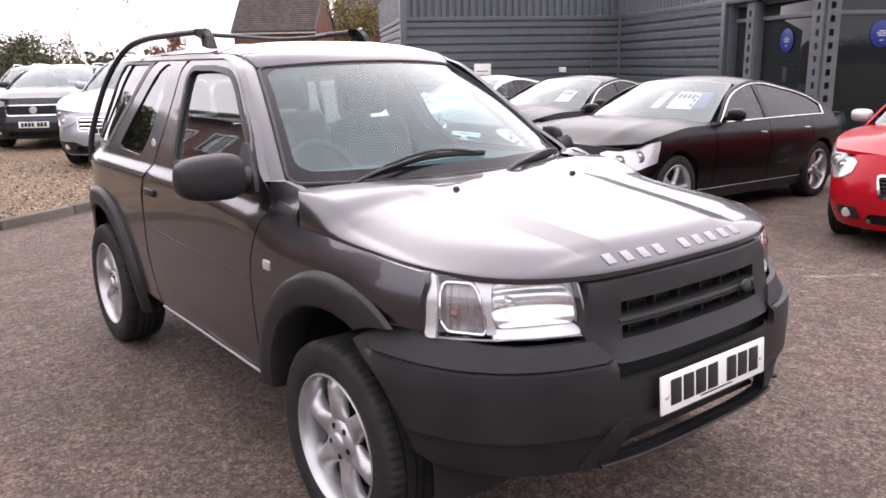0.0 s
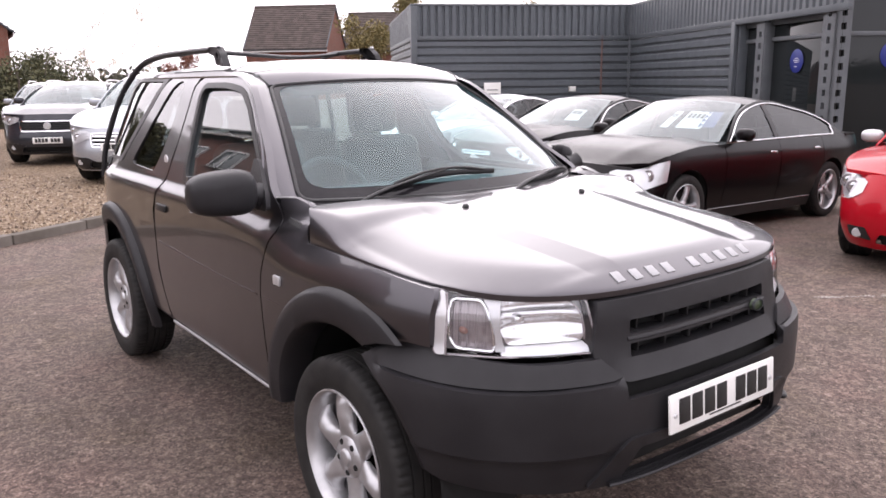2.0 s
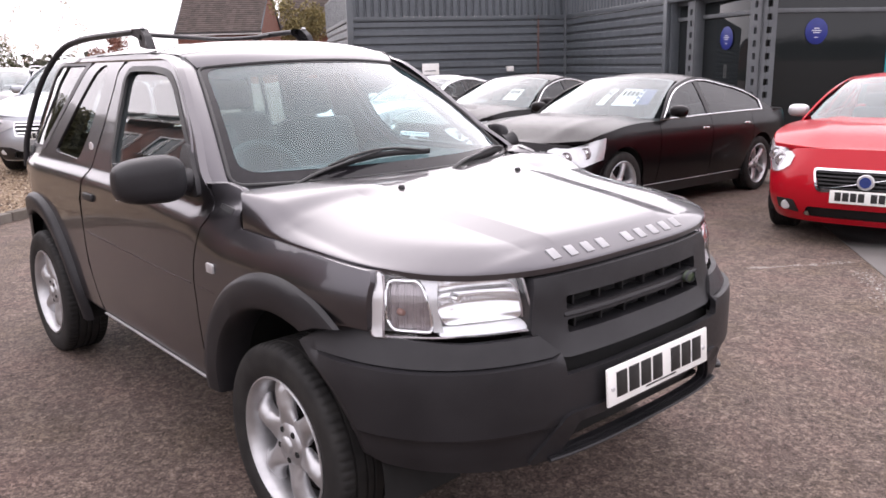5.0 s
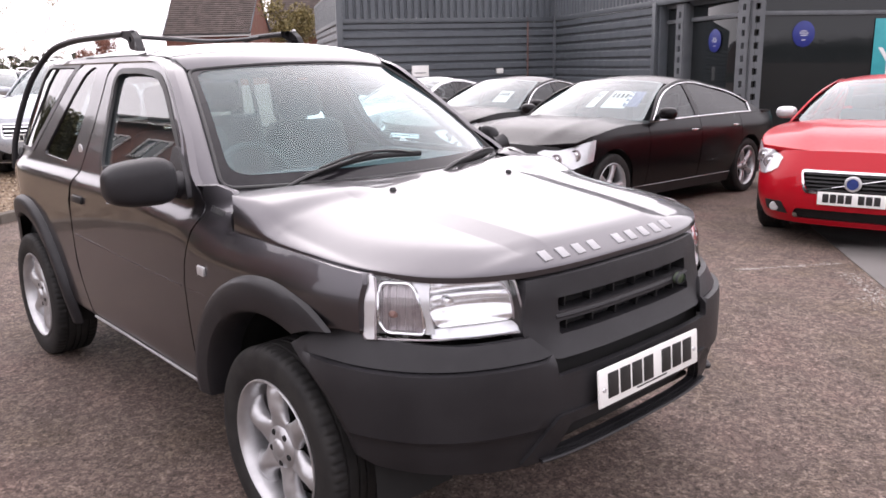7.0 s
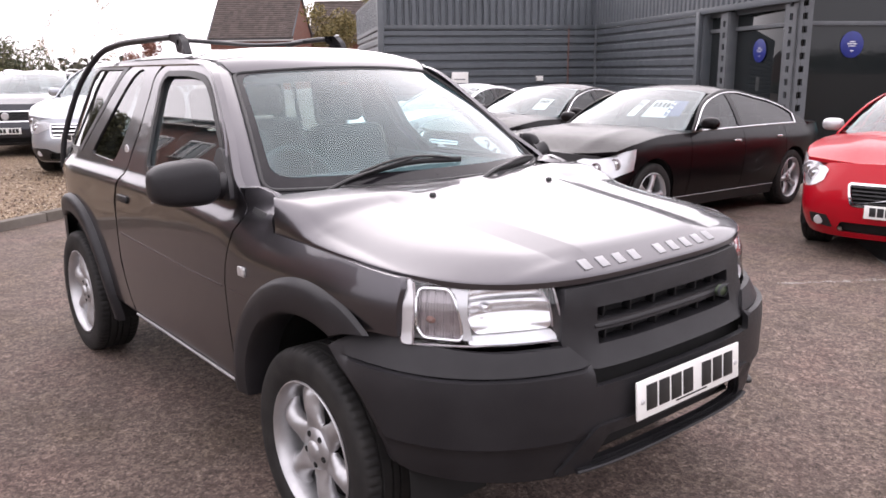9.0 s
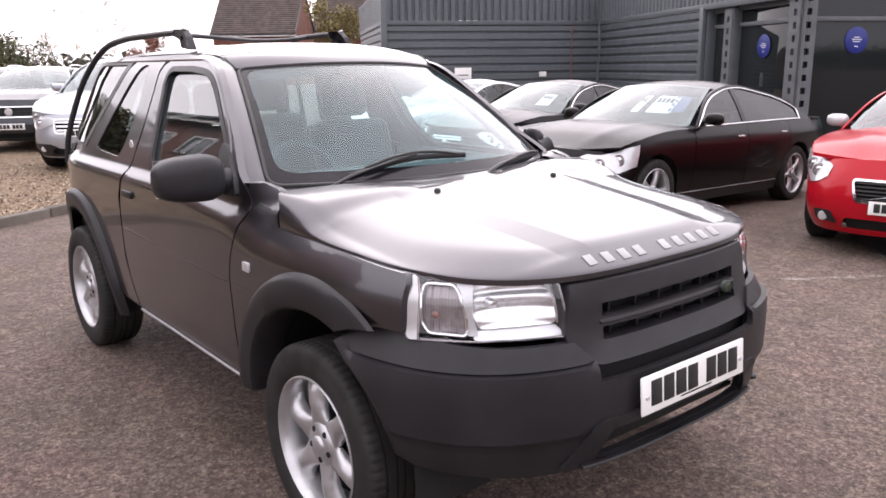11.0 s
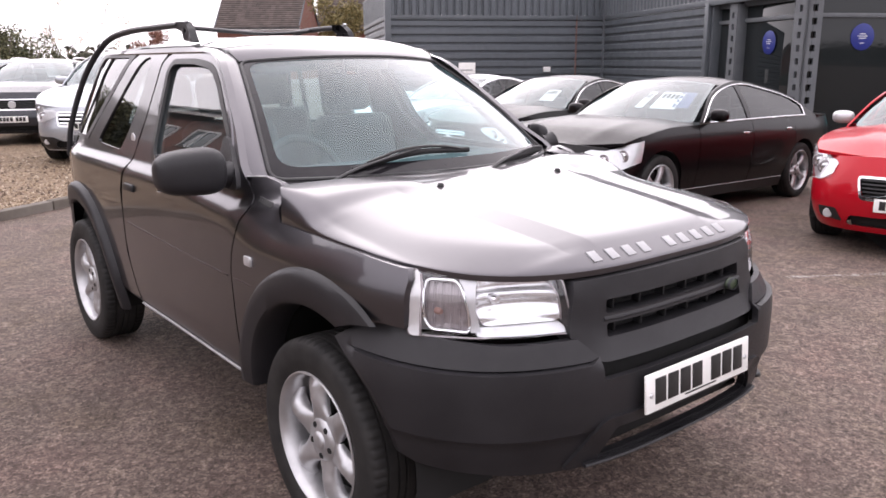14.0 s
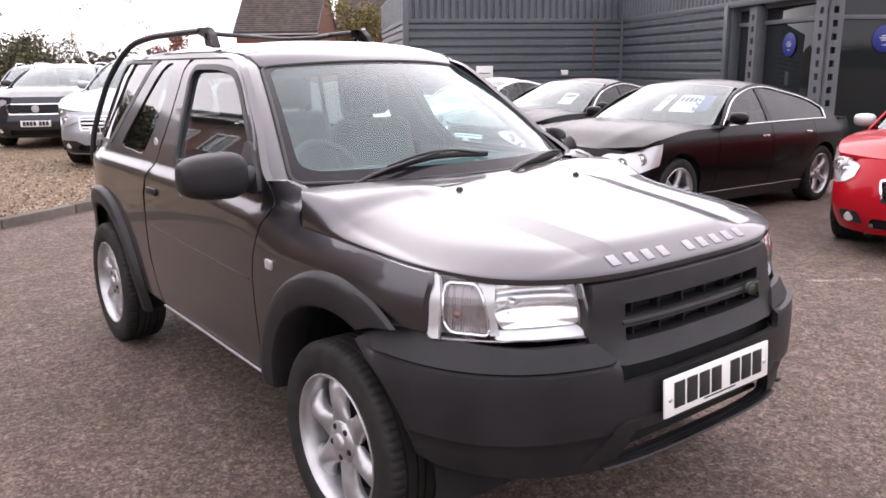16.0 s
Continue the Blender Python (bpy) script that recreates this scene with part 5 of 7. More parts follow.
    skin_top = lambda u: edge(max(-fo + 0.18, flat(u, 0.5).y)) - 0.006 + 0.035 * max(0.0, 1 - (u / ue) ** 2 * 1.6)
    rim = [(-ue, 0.30), (-ue * 0.8, 0.20), (ue * 0.8, 0.20), (ue, 0.30)] + [(u, skin_top(u)) for u in np.linspace(ue, -ue, 41)]
    skin = part("front_bumper", sheet(rim, plan, [hole, low], step=0.06, depth=0.03, inward=(0, 1, 0)), paint, car)
    if lower:
        part("bumper_skirt", sheet([(-ue, 0.22), (ue, 0.22), (ue, 0.42), (0.5, 0.40), (0.36, 0.34), (-0.36, 0.34), (-0.5, 0.40), (-ue, 0.42)], lambda u, z: plan(u, z) + Vector((0, -0.012, 0)), [low], step=0.08, depth=0.03, inward=(0, 1, 0)), M["plastic"], skin)
    # near-black sheet that darkens the grille and intake openings
    part("bumper_shade_back", sheet([(-gu - 0.05, 0.20), (gu + 0.05, 0.20), (gu + 0.05, gt + 0.05), (-gu - 0.05, gt + 0.05)], lambda u, z: plan(u, z) + Vector((0, 0.05, 0)), step=0.1, depth=0, facing=(0, -1, 0)), M["dark"], skin)
    out = lambda d: (lambda u, z: plan(u, z) + Vector((0, -d, 0)))
    gr = part("grille", sheet(rounded([(-gu * 0.90, gl - 0.022), (gu * 0.90, gl - 0.022), (gu * 1.05, gt + 0.020), (-gu * 1.05, gt + 0.020)], 0.04), out(0.006), [hole], step=0.05, depth=0.03, inward=(0, 1, 0)), M["chrome"], car, "chrome-framed grille")
    n = {"bars": 5, "three": 3, "four": 4}[g["grille_style"] if g["grille_style"] in ("bars", "three", "four") else "bars"]
    for k in range(n):
        z = gl + (gt - gl) * (k + 0.5) / n
        wide = gu * (0.86 + 0.14 * (z - gl) / (gt - gl)) - 0.01
        thick = 0.012 if n == 5 else 0.024
        part("grille_bar", sheet([(-wide, z - thick / 2), (wide, z - thick / 2), (wide, z + thick / 2), (-wide, z + thick / 2)], out(-0.008), step=0.1, depth=0.02, inward=(0, 1, 0)), M["chrome"] if n < 5 else M["trim"], gr)
    emblem = plan(0, (gl + gt) / 2)
    blue_dot = g["grille_style"] == "slash"
    part("emblem", lathe([(0.0, -0.03), (0.058, -0.03), (0.066, -0.022), (0.066, 0.0)], 24, "Y", at=emblem), M["silver"], gr, "round silver emblem")
    if blue_dot:
        part("emblem_centre", lathe([(0.0, -0.034), (0.045, -0.034), (0.045, -0.02)], 24, "Y", at=emblem), M["blue_enamel"], gr)
    if g["grille_style"] == "slash":
        part("slash", sheet([(-gu * 0.80, gl + 0.005), (-gu * 0.74, gl + 0.005), (gu * 0.95, gt - 0.005), (gu * 0.88, gt - 0.005)], out(0.004), step=0.08, depth=0.02, inward=(0, 1, 0)), M["chrome"], gr)
    for s in (-1, 1):
        a, zl, zh = g["lamp"]
        u0, u1 = plan.u_of(a), plan.u_at_y(g["lamp_end"], 1)
        ks = np.linspace(0, 1, 9)
        loop = [(u0 + (u1 - u0) * k, skin_top(u0 + (u1 - u0) * k) - 0.030 - (zh - zl) * (0.30 + 0.7 * math.sin(math.pi * (0.12 + 0.76 * k)) if not g["chrome"] else 0.22 + 0.83 * min(1.0, k / 0.55) ** 0.8)) for k in ks]
        loop += [(u0 + (u1 - u0) * k + (0.0 if k < 0.9 else 0.03), skin_top(u0 + (u1 - u0) * k) - 0.030 - (0.03 if k == 0 else 0)) for k in reversed(ks)]
        loop = [(s * u, z) for u, z in (loop if s > 0 else reversed(loop))]
        lamp = part("headlight", sheet(loop, lambda u, z: plan(u, z) + Vector((s * 0.005, -0.005, 0)), step=0.06, depth=0, facing=(0, -1, 0)), M["silver"], car, "clear headlight with chrome reflector")
        part("headlight_lens", sheet(loop, lambda u, z: plan(u, z) + Vector((s * 0.018, -0.018, 0)), step=0.06, depth=0.016, inward=(-s * 0.5, 1, 0)), M["lamp_glass"], lamp).visible_shadow = False
        for k in (0.33, 0.66):
            u = u0 + (u1 - u0) * k
            q = plan(s * u, skin_top(u) - 0.02 - (zh - zl) * 0.5)
            bulb = part("projector", lathe([(0, -0.008), (0.030, -0.010), (0.040, -0.004), (0.042, 0.01)], 18, "Y", at=q), M["chrome"], lamp)
            part("projector_ring", lathe([(0.040, -0.006), (0.046, -0.016), (0.058, -0.014), (0.060, 0.01)], 20, "Y", at=q), M["lamp_inner"], bulb)
        fog = plan(s * plan.u_of(half * 0.70), 0.33)
        part("fog_recess", sheet(rounded([(s * (plan.u_of(half * 0.70) + dx), 0.335 + dz) for dx, dz in ((-0.13, -0.06), (0.12, -0.04), (0.12, 0.05), (-0.09, 0.05))][::s], 0.02), lambda u, z: plan(u, z) + Vector((0, -0.006, 0)), step=0.06, depth=0.01, inward=(0, 1, 0)), M["trim"], skin)
        part("fog_lamp", lathe([(0, -0.02), (0.035, -0.02), (0.042, -0.01), (0.042, 0.01)], 16, "Y", at=fog), M["silver"], skin)
    py = plan(0, g["plate_z"]).y
    bars_plate(car, (0, py - 0.024, g["plate_z"]), Matrix.Identity(4), (4, 3), screws=False)

    # screen, roof, rear window, boot
    xr, xb = half * (0.94 - g["lean"]) - 0.035, half * 0.86

    def glass_at(lo, hi, x_lo, x_hi, bulge):
        def f(u, t):
            x = x_lo + (x_hi - x_lo) * t
            y = lo[0] + (hi[0] - lo[0]) * t - bulge * (1 - abs(u) ** 2.2) * (1 - 0.4 * t)
            z = lo[1] + (hi[1] - lo[1]) * t + 0.03 * math.sin(math.pi * t) + 0.04 * t * (1 - abs(u) ** 2) - 0.01
            return Vector((x * u, y, z))
        return f
    whole = rounded([(-1, 0), (1, 0), (1, 1), (-1, 1)], 0.06)
    inner = rounded([(-0.95, 0.04), (0.95, 0.04), (0.94, 0.965), (-0.94, 0.965)], 0.08)
    scr = glass_at((cy + 0.08, cz), (sy + 0.02, sz), xb, xr, 0.16)
    ws = part("windscreen", sheet(whole, scr, step=0.1, depth=0, facing=(0, -1, 1)), M["sky_glass"], car)
    ws.visible_shadow = False
    for u0, u1, t0, t1, mat in g.get("cards", ()):
        card = part("price_card", sheet(rounded([(u0, t0), (u1, t0), (u1, t1), (u0, t1)], 0.02), lambda u, t: scr(u, t) + Vector((0, 0.02, -0.03)), step=0.1, depth=0.0, facing=(0, -1, 1)), mat, car, "white price card behind the windscreen" if mat is M["plate"] else "blue card behind the windscreen")
        if mat is M["plate"]:
            for k in range(4):
                a0 = u0 + (u1 - u0) * (0.14 + 0.19 * k)
                part("bar", sheet([(a0, t0 + (t1 - t0) * 0.55), (a0 + (u1 - u0) * 0.12, t0 + (t1 - t0) * 0.55), (a0 + (u1 - u0) * 0.12, t0 + (t1 - t0) * 0.82), (a0, t0 + (t1 - t0) * 0.82)], lambda u, t: scr(u, t) + Vector((0, 0.015, -0.025)), step=0.1, depth=0.0, facing=(0, -1, 1)), M["ink"], card)
    part("windscreen_band", sheet(whole, lambda u, t: scr(u, t) - Vector((0, -0.002, 0.003)), [inner], step=0.1, depth=0, facing=(0, -1, 1)), M["trim"], ws)
    bs = glass_at((ky - 0.02, kz), (by, bz), half * 0.78, xr - 0.02, -0.10)
    part("rear_screen", sheet(whole, bs, step=0.12, depth=0, facing=(0, 1, 1)), M["dark_glass"], car).visible_shadow = False
    roof_z = curve([(sy - 0.1, sz + 0.01), (sy + 0.25, g["roof"] - 0.012), ((sy + by) / 2, g["roof"]), (by - 0.25, g["roof"] - 0.025), (by + 0.1, bz + 0.02)])
    rim = [(x, sy - 0.085 + 0.10 * (abs(x) / xr) ** 2) for x in np.linspace(-xr - 0.03, xr + 0.03, 11)] + [(x, by + 0.06 - 0.06 * (abs(x) / xr) ** 2) for x in np.linspace(xr + 0.03, -xr - 0.03, 11)]
    roof = part("roof", sheet(rim, lambda x, y: Vector((x, y, roof_z(y) + 0.004 - 0.05 * (abs(x) / xr) ** 2.4)), step=0.1, depth=0.02), paint, car)
    if g["hatch"]:
        for s in (-1, 1):
            part("roof_rail", tube(bend([(s * (xr - 0.02), sy + 0.15, roof_z(sy + 0.15) - 0.03), (s * (xr - 0.02), sy + 0.3, g["roof"] + 0.015), (s * (xr - 0.02), by - 0.3, g["roof"] + 0.01), (s * (xr - 0.03), by - 0.05, bz)], 5), 0.016, sides=8), M["silver"], roof)
    else:
        rim = [(x, ky - 0.05) for x in np.linspace(-half * 0.82, half * 0.82, 9)] + [(half_at(y, 0.95) - 0.02, y) for y in np.linspace(ky, tail_y - 0.10, 6)] + [(-half_at(y, 0.95) + 0.02, y) for y in np.linspace(tail_y - 0.10, ky, 6)]
        part("boot_lid", sheet(rim, lambda x, y: Vector((x, y, waist(y) + 0.03 * (1 - (x / half) ** 2))), step=0.1, depth=0.03), paint, car)
    rear = superplan(half * 0.985, ro, 3.2, lambda z: 0.03)
    ur = rear.u_at_y(-0.35, 1)
    part("rear_bumper", sheet([(-ur, 0.25), (ur, 0.25), (ur, g["tail"] - 0.01), (-ur, g["tail"] - 0.01)], lambda u, z: Vector((rear(u, z).x, wb - rear(u, z).y, z)), step=0.12, depth=0.03, inward=(0, -1, 0)), paint, car)
    # cabin
    part("floor_pan", box((half * 1.6, wb + 0.5, 0.14), (0, wb / 2, g["sill"] + 0.10), 0.03), M["dark"], car)
    part("engine_bay", box((half * 1.3, 0.8, 0.34), (0, -0.1, 0.45), 0.05), M["dark"], car)
    part("dashboard", box((half * 1.5, 0.50, 0.25), (0, cy + 0.42, cz - 0.16), 0.07, seg=3), M["cabin"], car)
    for x in (-0.37, 0.37):
        for y in (cy + 1.15, cy + 2.0):
            seat = part("seat", box((0.5, 0.5, 0.2), (x, y - 0.15, 0.50), 0.06), M["seat"], car)
            part("backrest", box((0.48, 0.16, 0.62), (x, y + 0.14, 0.80), 0.06, turn=None), M["seat"], seat)
            part("headrest", box((0.26, 0.10, 0.16), (x, y + 0.17, 1.18), 0.04), M["seat"], seat)
    part("interior_mirror", box((0.22, 0.03, 0.06), (0, sy - 0.05, sz - 0.06), 0.012), M["trim"], car)
    tag = name + "_%d" % int(1000 * g["tyre"] + g["spokes"])
    meshes = CAR_WHEELS.get((g["tyre"], g["spokes"])) or CAR_WHEELS.setdefault((g["tyre"], g["spokes"]), wheel_meshes(g["tyre"], 0.225, g["rim"], g["spokes"], tag, fat=g["fat"]))
    for x in (-1, 1):
        for y in (0.0, wb):
            wheel(car, meshes, (x * (half - 0.125), y, g["tyre"]), 0, 0.3 + y)
    return car


CAR_WHEELS = {}
YARD = "cars parked in the sales yard"
LIMO = dict(half=0.935, wb=3.035, fo=0.87, ro=1.17, tyre=0.345, rim=0.245, nose=0.76, cowl=(0.62, 1.0), belt=1.0, screen_top=(1.42, 1.40), roof=1.473, back_top=(2.36, 1.385), back=(3.45, 1.04), tail=1.0,
            doors=(0.66, 1.78, 2.80), win=(0.66, 1.72, 1.80, 3.08, 3.08), chrome=True, grille=(0.30, 0.46, 0.66), grille_style="four", lamp=(0.56, 0.52, 0.72), lamp_end=-0.34)
SALOON = dict(LIMO, wb=2.87, ro=1.10, doors=(0.66, 1.70, 2.62), win=(0.66, 1.64, 1.72, 2.90, 2.90), back_top=(2.26, 1.385), back=(3.30, 1.05))
SPORT = dict(half=0.93, wb=2.776, fo=0.95, ro=0.92, tyre=0.325, rim=0.235, nose=0.80, cowl=(0.50, 1.03), belt=1.02, screen_top=(1.38, 1.41), roof=1.484, back_top=(2.35, 1.38), back=(3.25, 1.10), tail=1.08, doors=(0.62, 1.62, 2.45),
             win=(0.62, 1.58, 1.64, 2.40, 2.75), grille=(0.42, 0.50, 0.66), grille_style="slash", lamp=(0.66, 0.58, 0.79), lamp_end=-0.35)
CROSS = dict(half=0.91, wb=2.62, fo=0.93, ro=0.98, tyre=0.35, rim=0.23, sill=0.30, nose=0.79, cowl=(0.42, 1.13), belt=1.12, screen_top=(1.25, 1.58), roof=1.68, back_top=(3.05, 1.58), back=(3.42, 1.20), tail=1.18, doors=(0.58, 1.52, 2.32),
             win=(0.58, 1.48, 1.54, 2.30, 3.00), grille=(0.46, 0.57, 0.74), grille_style="three", lamp=(0.46, 0.66, 0.85), lamp_end=-0.20, plate_z=0.56, hatch=True, lean=0.24)
TIGER = dict(CROSS, half=0.928, nose=0.90, cowl=(0.45, 1.10), belt=1.10, roof=1.545, screen_top=(1.28, 1.455), back_top=(2.95, 1.455), grille=(0.54, 0.64, 0.80), grille_style="bars", lamp=(0.56, 0.70, 0.86), plate_z=0.46)
HATCH = dict(half=0.90, wb=2.65, fo=0.88, ro=0.80, tyre=0.32, rim=0.21, nose=0.82, cowl=(0.40, 1.03), belt=1.02, screen_top=(1.25, 1.48), roof=1.56, back_top=(2.75, 1.48), back=(3.25, 1.10), tail=1.06, doors=(0.58, 1.52, 2.32),
             win=(0.58, 1.48, 1.54, 2.30, 2.85), hatch=True)

limo = parked_car("saloon_car", "black four-door saloon car with chrome window strips and a chrome grille", YARD, dict(LIMO, cards=((0.22, 0.62, 0.30, 0.72, M["plate"]), (0.56, 0.80, 0.34, 0.74, M["blue_enamel"]), (-0.05, 0.10, 0.30, 0.70, M["plate"]))), (4.64, 3.62), 182, M["black_paint"])
parked_car("saloon_car", "black saloon car parked beside a larger black saloon", YARD, dict(SALOON, cards=((0.30, 0.62, 0.25, 0.60, M["plate"]),)), (5.95, 6.65), 183, M["black_paint"])
parked_car("saloon_car", "white saloon car half hidden behind black cars", YARD, SALOON, (6.3, 9.3), 183, M["white_paint"])
parked_car("sports_saloon", "bright red sports saloon car with silver mirrors", YARD, dict(SPORT, cards=((0.10, 0.32, 0.15, 0.62, M["plate"]), (0.46, 0.80, 0.15, 0.62, M["plate"]))), (5.78, 0.62), 192, M["red_paint"], mirror_paint=M["silver"])
parked_car("crossover_car", "silver crossover car with black lower trim on gravel", YARD, CROSS, (1.72, 10.78, 0.09), 235, M["silver_paint"], lower=M["plastic"])
parked_car("crossover_car", "dark crossover car with pale bonnet reflections on gravel", YARD, TIGER, (1.42, 14.8, 0.09), 243, M["navy_paint"], lower=M["plastic"])
parked_car("hatchback_car", "silver hatchback car in the back row on gravel", YARD, HATCH, (2.0, 19.2, 0.09), 250, M["silver_paint"])
parked_car("hatchback_car", "pale silver hatchback car farther back on gravel", YARD, HATCH, (4.6, 22.2, 0.09), 250, M["white_paint"])


# ---------------------------------------------------------------- ground
def ground_sheet(name, xs, ys, z, material):
    bm = bmesh.new()
    rows = [[bm.verts.new((x, y, z(x, y))) for x in xs] for y in ys]
    for a, b in zip(rows, rows[1:]):
        for k in range(len(xs) - 1):
            bm.faces.new((a[k], a[k + 1], b[k + 1], b[k]))
    return part(name, bm, material, smooth=180)


tar = Nodes("worn_tarmac", (0.05, 0.05, 0.05), 0.85)
warp = tar.mix(0.02, tar.coord, tar.node("ShaderNodeTexNoise", Vector=tar.coord, Scale=40.0, Detail=3.0).outputs["Color"], "ADD")
chips = tar.node("ShaderNodeTexVoronoi", Vector=warp, Scale=85.0)
grit = tar.noise(46, 7, 0.72)
clots = tar.noise(21, 6, 0.72)
specks = tar.noise(130, 4, 0.8)
grain = tar.mix(0.38, tar.mix(0.50, tar.mix(0.50, chips.outputs["Color"], grit), clots), specks)
c1 = tar.ramp(grain, (0.41, (0.036, 0.0250, 0.0205)), (0.49, (0.114, 0.0805, 0.0655)), (0.54, (0.160, 0.118, 0.096)), (0.61, (0.320, 0.250, 0.208)))
c2 = tar.ramp(tar.noise(0.42, 6, 0.66), (0.34, 0.84), (0.50, 0.97), (0.66, 1.10))
c3 = tar.ramp(tar.noise(5, 7, 0.74), (0.36, 0.76), (0.50, 1.0), (0.64, 1.20))
c4 = tar.ramp(tar.noise(1.5, 5, 0.62), (0.34, (0.86, 0.84, 0.74)), (0.50, (1, 1, 1)), (0.66, (1.05, 0.97, 0.98)))
tar.color(tar.mix(1.0, tar.mix(1.0, tar.mix(1.0, c1, c2, "MULTIPLY"), c3, "MULTIPLY"), c4, "MULTIPLY"))
tar.bump(tar.mix(0.5, tar.mix(0.5, clots, grit), specks), 1.0, 0.016)
ground = ground_sheet("ground", [-400, -60, -15, 0, 1.8, 4, 8, 14, 24, 60, 400], [-400, -60, -12, 0, 12, 30, 80, 400], lambda x, y: -0.027 * min(22.2, max(0, x - 1.8)), tar.mat)
tagged(ground, "worn grey-brown tarmac of a car sales yard", "ground", kind="structure")

# smooth pale concrete slab where the red car stands, and flecks of old line paint beside it
slab_mat = mottled("smooth_concrete", (0.125, 0.118, 0.112), (0.165, 0.156, 0.148), 1.6, 0.85, 120, 0.25, 0.002)
apron_edge = [(5.9, 1.19), (3.3, -0.61), (4.6, -2.5), (12.0, -2.5), (12.0, 1.19)]
apron = part("concrete_apron", sheet(apron_edge, lambda x, y: Vector((x, y, ground_z(x, y) + 0.005)), step=0.6, depth=0.02), slab_mat, smooth=20)
tagged(apron, "smooth pale grey concrete slab let into tarmac", "pavement", kind="structure")
rng = random.Random(21)
flecks = bmesh.new()
for i in range(420):
    if i < 170:
        k = rng.random()
        x, y = 3.60 + 0.80 * k + rng.gauss(0, 0.012), 0.735 - 0.445 * k + rng.gauss(0, 0.020)
    else:
        k = rng.random()
        x, y = 4.12 - 0.85 * k + rng.gauss(0, 0.05), 0.13 - 0.62 * k + rng.gauss(0, 0.06)
    r = rng.uniform(0.003, 0.011)
    turn = rng.uniform(0, 6.28)
    flecks.faces.new([flecks.verts.new((x + r * rng.uniform(0.6, 1.4) * math.cos(turn + a), y + r * rng.uniform(0.6, 1.4) * math.sin(turn + a), ground_z(x, y) + 0.004)) for a in (0, 1.3, 2.5, 3.9, 5.1)])
bmesh.ops.recalc_face_normals(flecks, faces=flecks.faces)
line_paint = mottled("worn_line_paint", (0.26, 0.24, 0.215), (0.40, 0.38, 0.345), 30, 0.8)
tagged(part("worn_paint", flecks, line_paint, smooth=0), "flecks of worn white line paint on tarmac", "line paint", kind="stuff")

# gravel bed behind a concrete kerb
KERB0, KERB_DIR = Vector((-0.93, 6.58)), Vector((0.872, 0.490)).normalized()
KERB_N = Vector((-KERB_DIR.y, KERB_DIR.x))


def along(k, n, z):
    q = KERB0 + KERB_DIR * k + KERB_N * n
    return Vector((q.x, q.y, z + ground_z(q.x, q.y)))


grav = Nodes("gravel", (0.4, 0.3, 0.2), 0.9)
cell = grav.node("ShaderNodeTexVoronoi", Vector=grav.coord, Scale=28.0)
grav.color(grav.mix(grav.ramp(grav.noise(1.2, 5), (0.3, 0.0), (0.7, 0.5)), grav.ramp(cell.outputs["Color"], (0.1, (0.055, 0.035, 0.021)), (0.45, (0.175, 0.116, 0.072)), (0.8, (0.35, 0.27, 0.18))), (0.165, 0.112, 0.072)))
grav.bump(cell.outputs["Distance"], 1.0, 0.03)
bm = bmesh.new()
ks, ns = np.linspace(-9, 14.0, 116), np.concatenate((np.linspace(0.12, 6, 60), np.linspace(6.5, 26, 14)))
rows = [[bm.verts.new(along(k, n, 0.085 + 0.012 * noise.noise(Vector((k * 3, n * 3, 0))) + 0.008 * noise.noise(Vector((k * 9, n * 9, 4))))) for k in ks] for n in ns]
for a, b in zip(rows, rows[1:]):
    for k in range(len(ks) - 1):
        bm.faces.new((a[k], a[k + 1], b[k + 1], b[k]))
tagged(part("gravel_bed", bm, grav.mat, smooth=180), "pale brown loose gravel raised behind a kerb", "gravel", kind="structure")
conc = mottled("kerb_concrete", (0.10, 0.085, 0.07), (0.17, 0.15, 0.13), 3, 0.9, 90, 0.5, 0.004)
kerb = empty("kerb", "weathered grey concrete kerb edging a gravel bed", "kerb", kind="structure")
for i in range(25):
    k0 = -9 + i * 0.915
    bm = box((0.90, 0.125, 0.30), (0, 0, 0), 0.014)
    ob = part("kerb_stone", bm, conc, kerb)
    mid = along(k0 + 0.45, 0.06, -0.05 + 0.004 * math.sin(i * 2.3))
    ob.matrix_local = Matrix.Translation(mid) @ Matrix.Rotation(math.atan2(KERB_DIR.y, KERB_DIR.x), 4, "Z")
# loose stones near the front of the bed
pebble = bmesh.new()
rng = random.Random(4)
for i in range(5200):
    k, n = rng.uniform(-2.2, 4.1), 0.13 + 5.5 * rng.random() ** 1.6
    r = rng.uniform(0.010, 0.024)
    c = along(k, n, 0.090)
    va = [pebble.verts.new(c + Vector((r * math.cos(t) * rng.uniform(0.7, 1.2), r * math.sin(t) * rng.uniform(0.7, 1.2), -0.004))) for t in (0, 1.57, 3.14, 4.71)]
    topv = pebble.verts.new(c + Vector((0, 0, r * rng.uniform(0.6, 1.0))))
    for j in range(4):
        pebble.faces.new((va[j], va[(j + 1) % 4], topv))
peb = Nodes("pebbles", (0.4, 0.3, 0.2), 0.85)
isl = peb.node("ShaderNodeNewGeometry").outputs["Random Per Island"]
peb.color(peb.ramp(isl, (0.0, (0.05, 0.034, 0.024)), (0.4, (0.16, 0.106, 0.066)), (0.75, (0.29, 0.22, 0.145)), (1.0, (0.45, 0.38, 0.29))))
tagged(part("loose_stones", pebble, peb.mat, smooth=0), "loose brown and cream gravel stones", "gravel", kind="stuff")

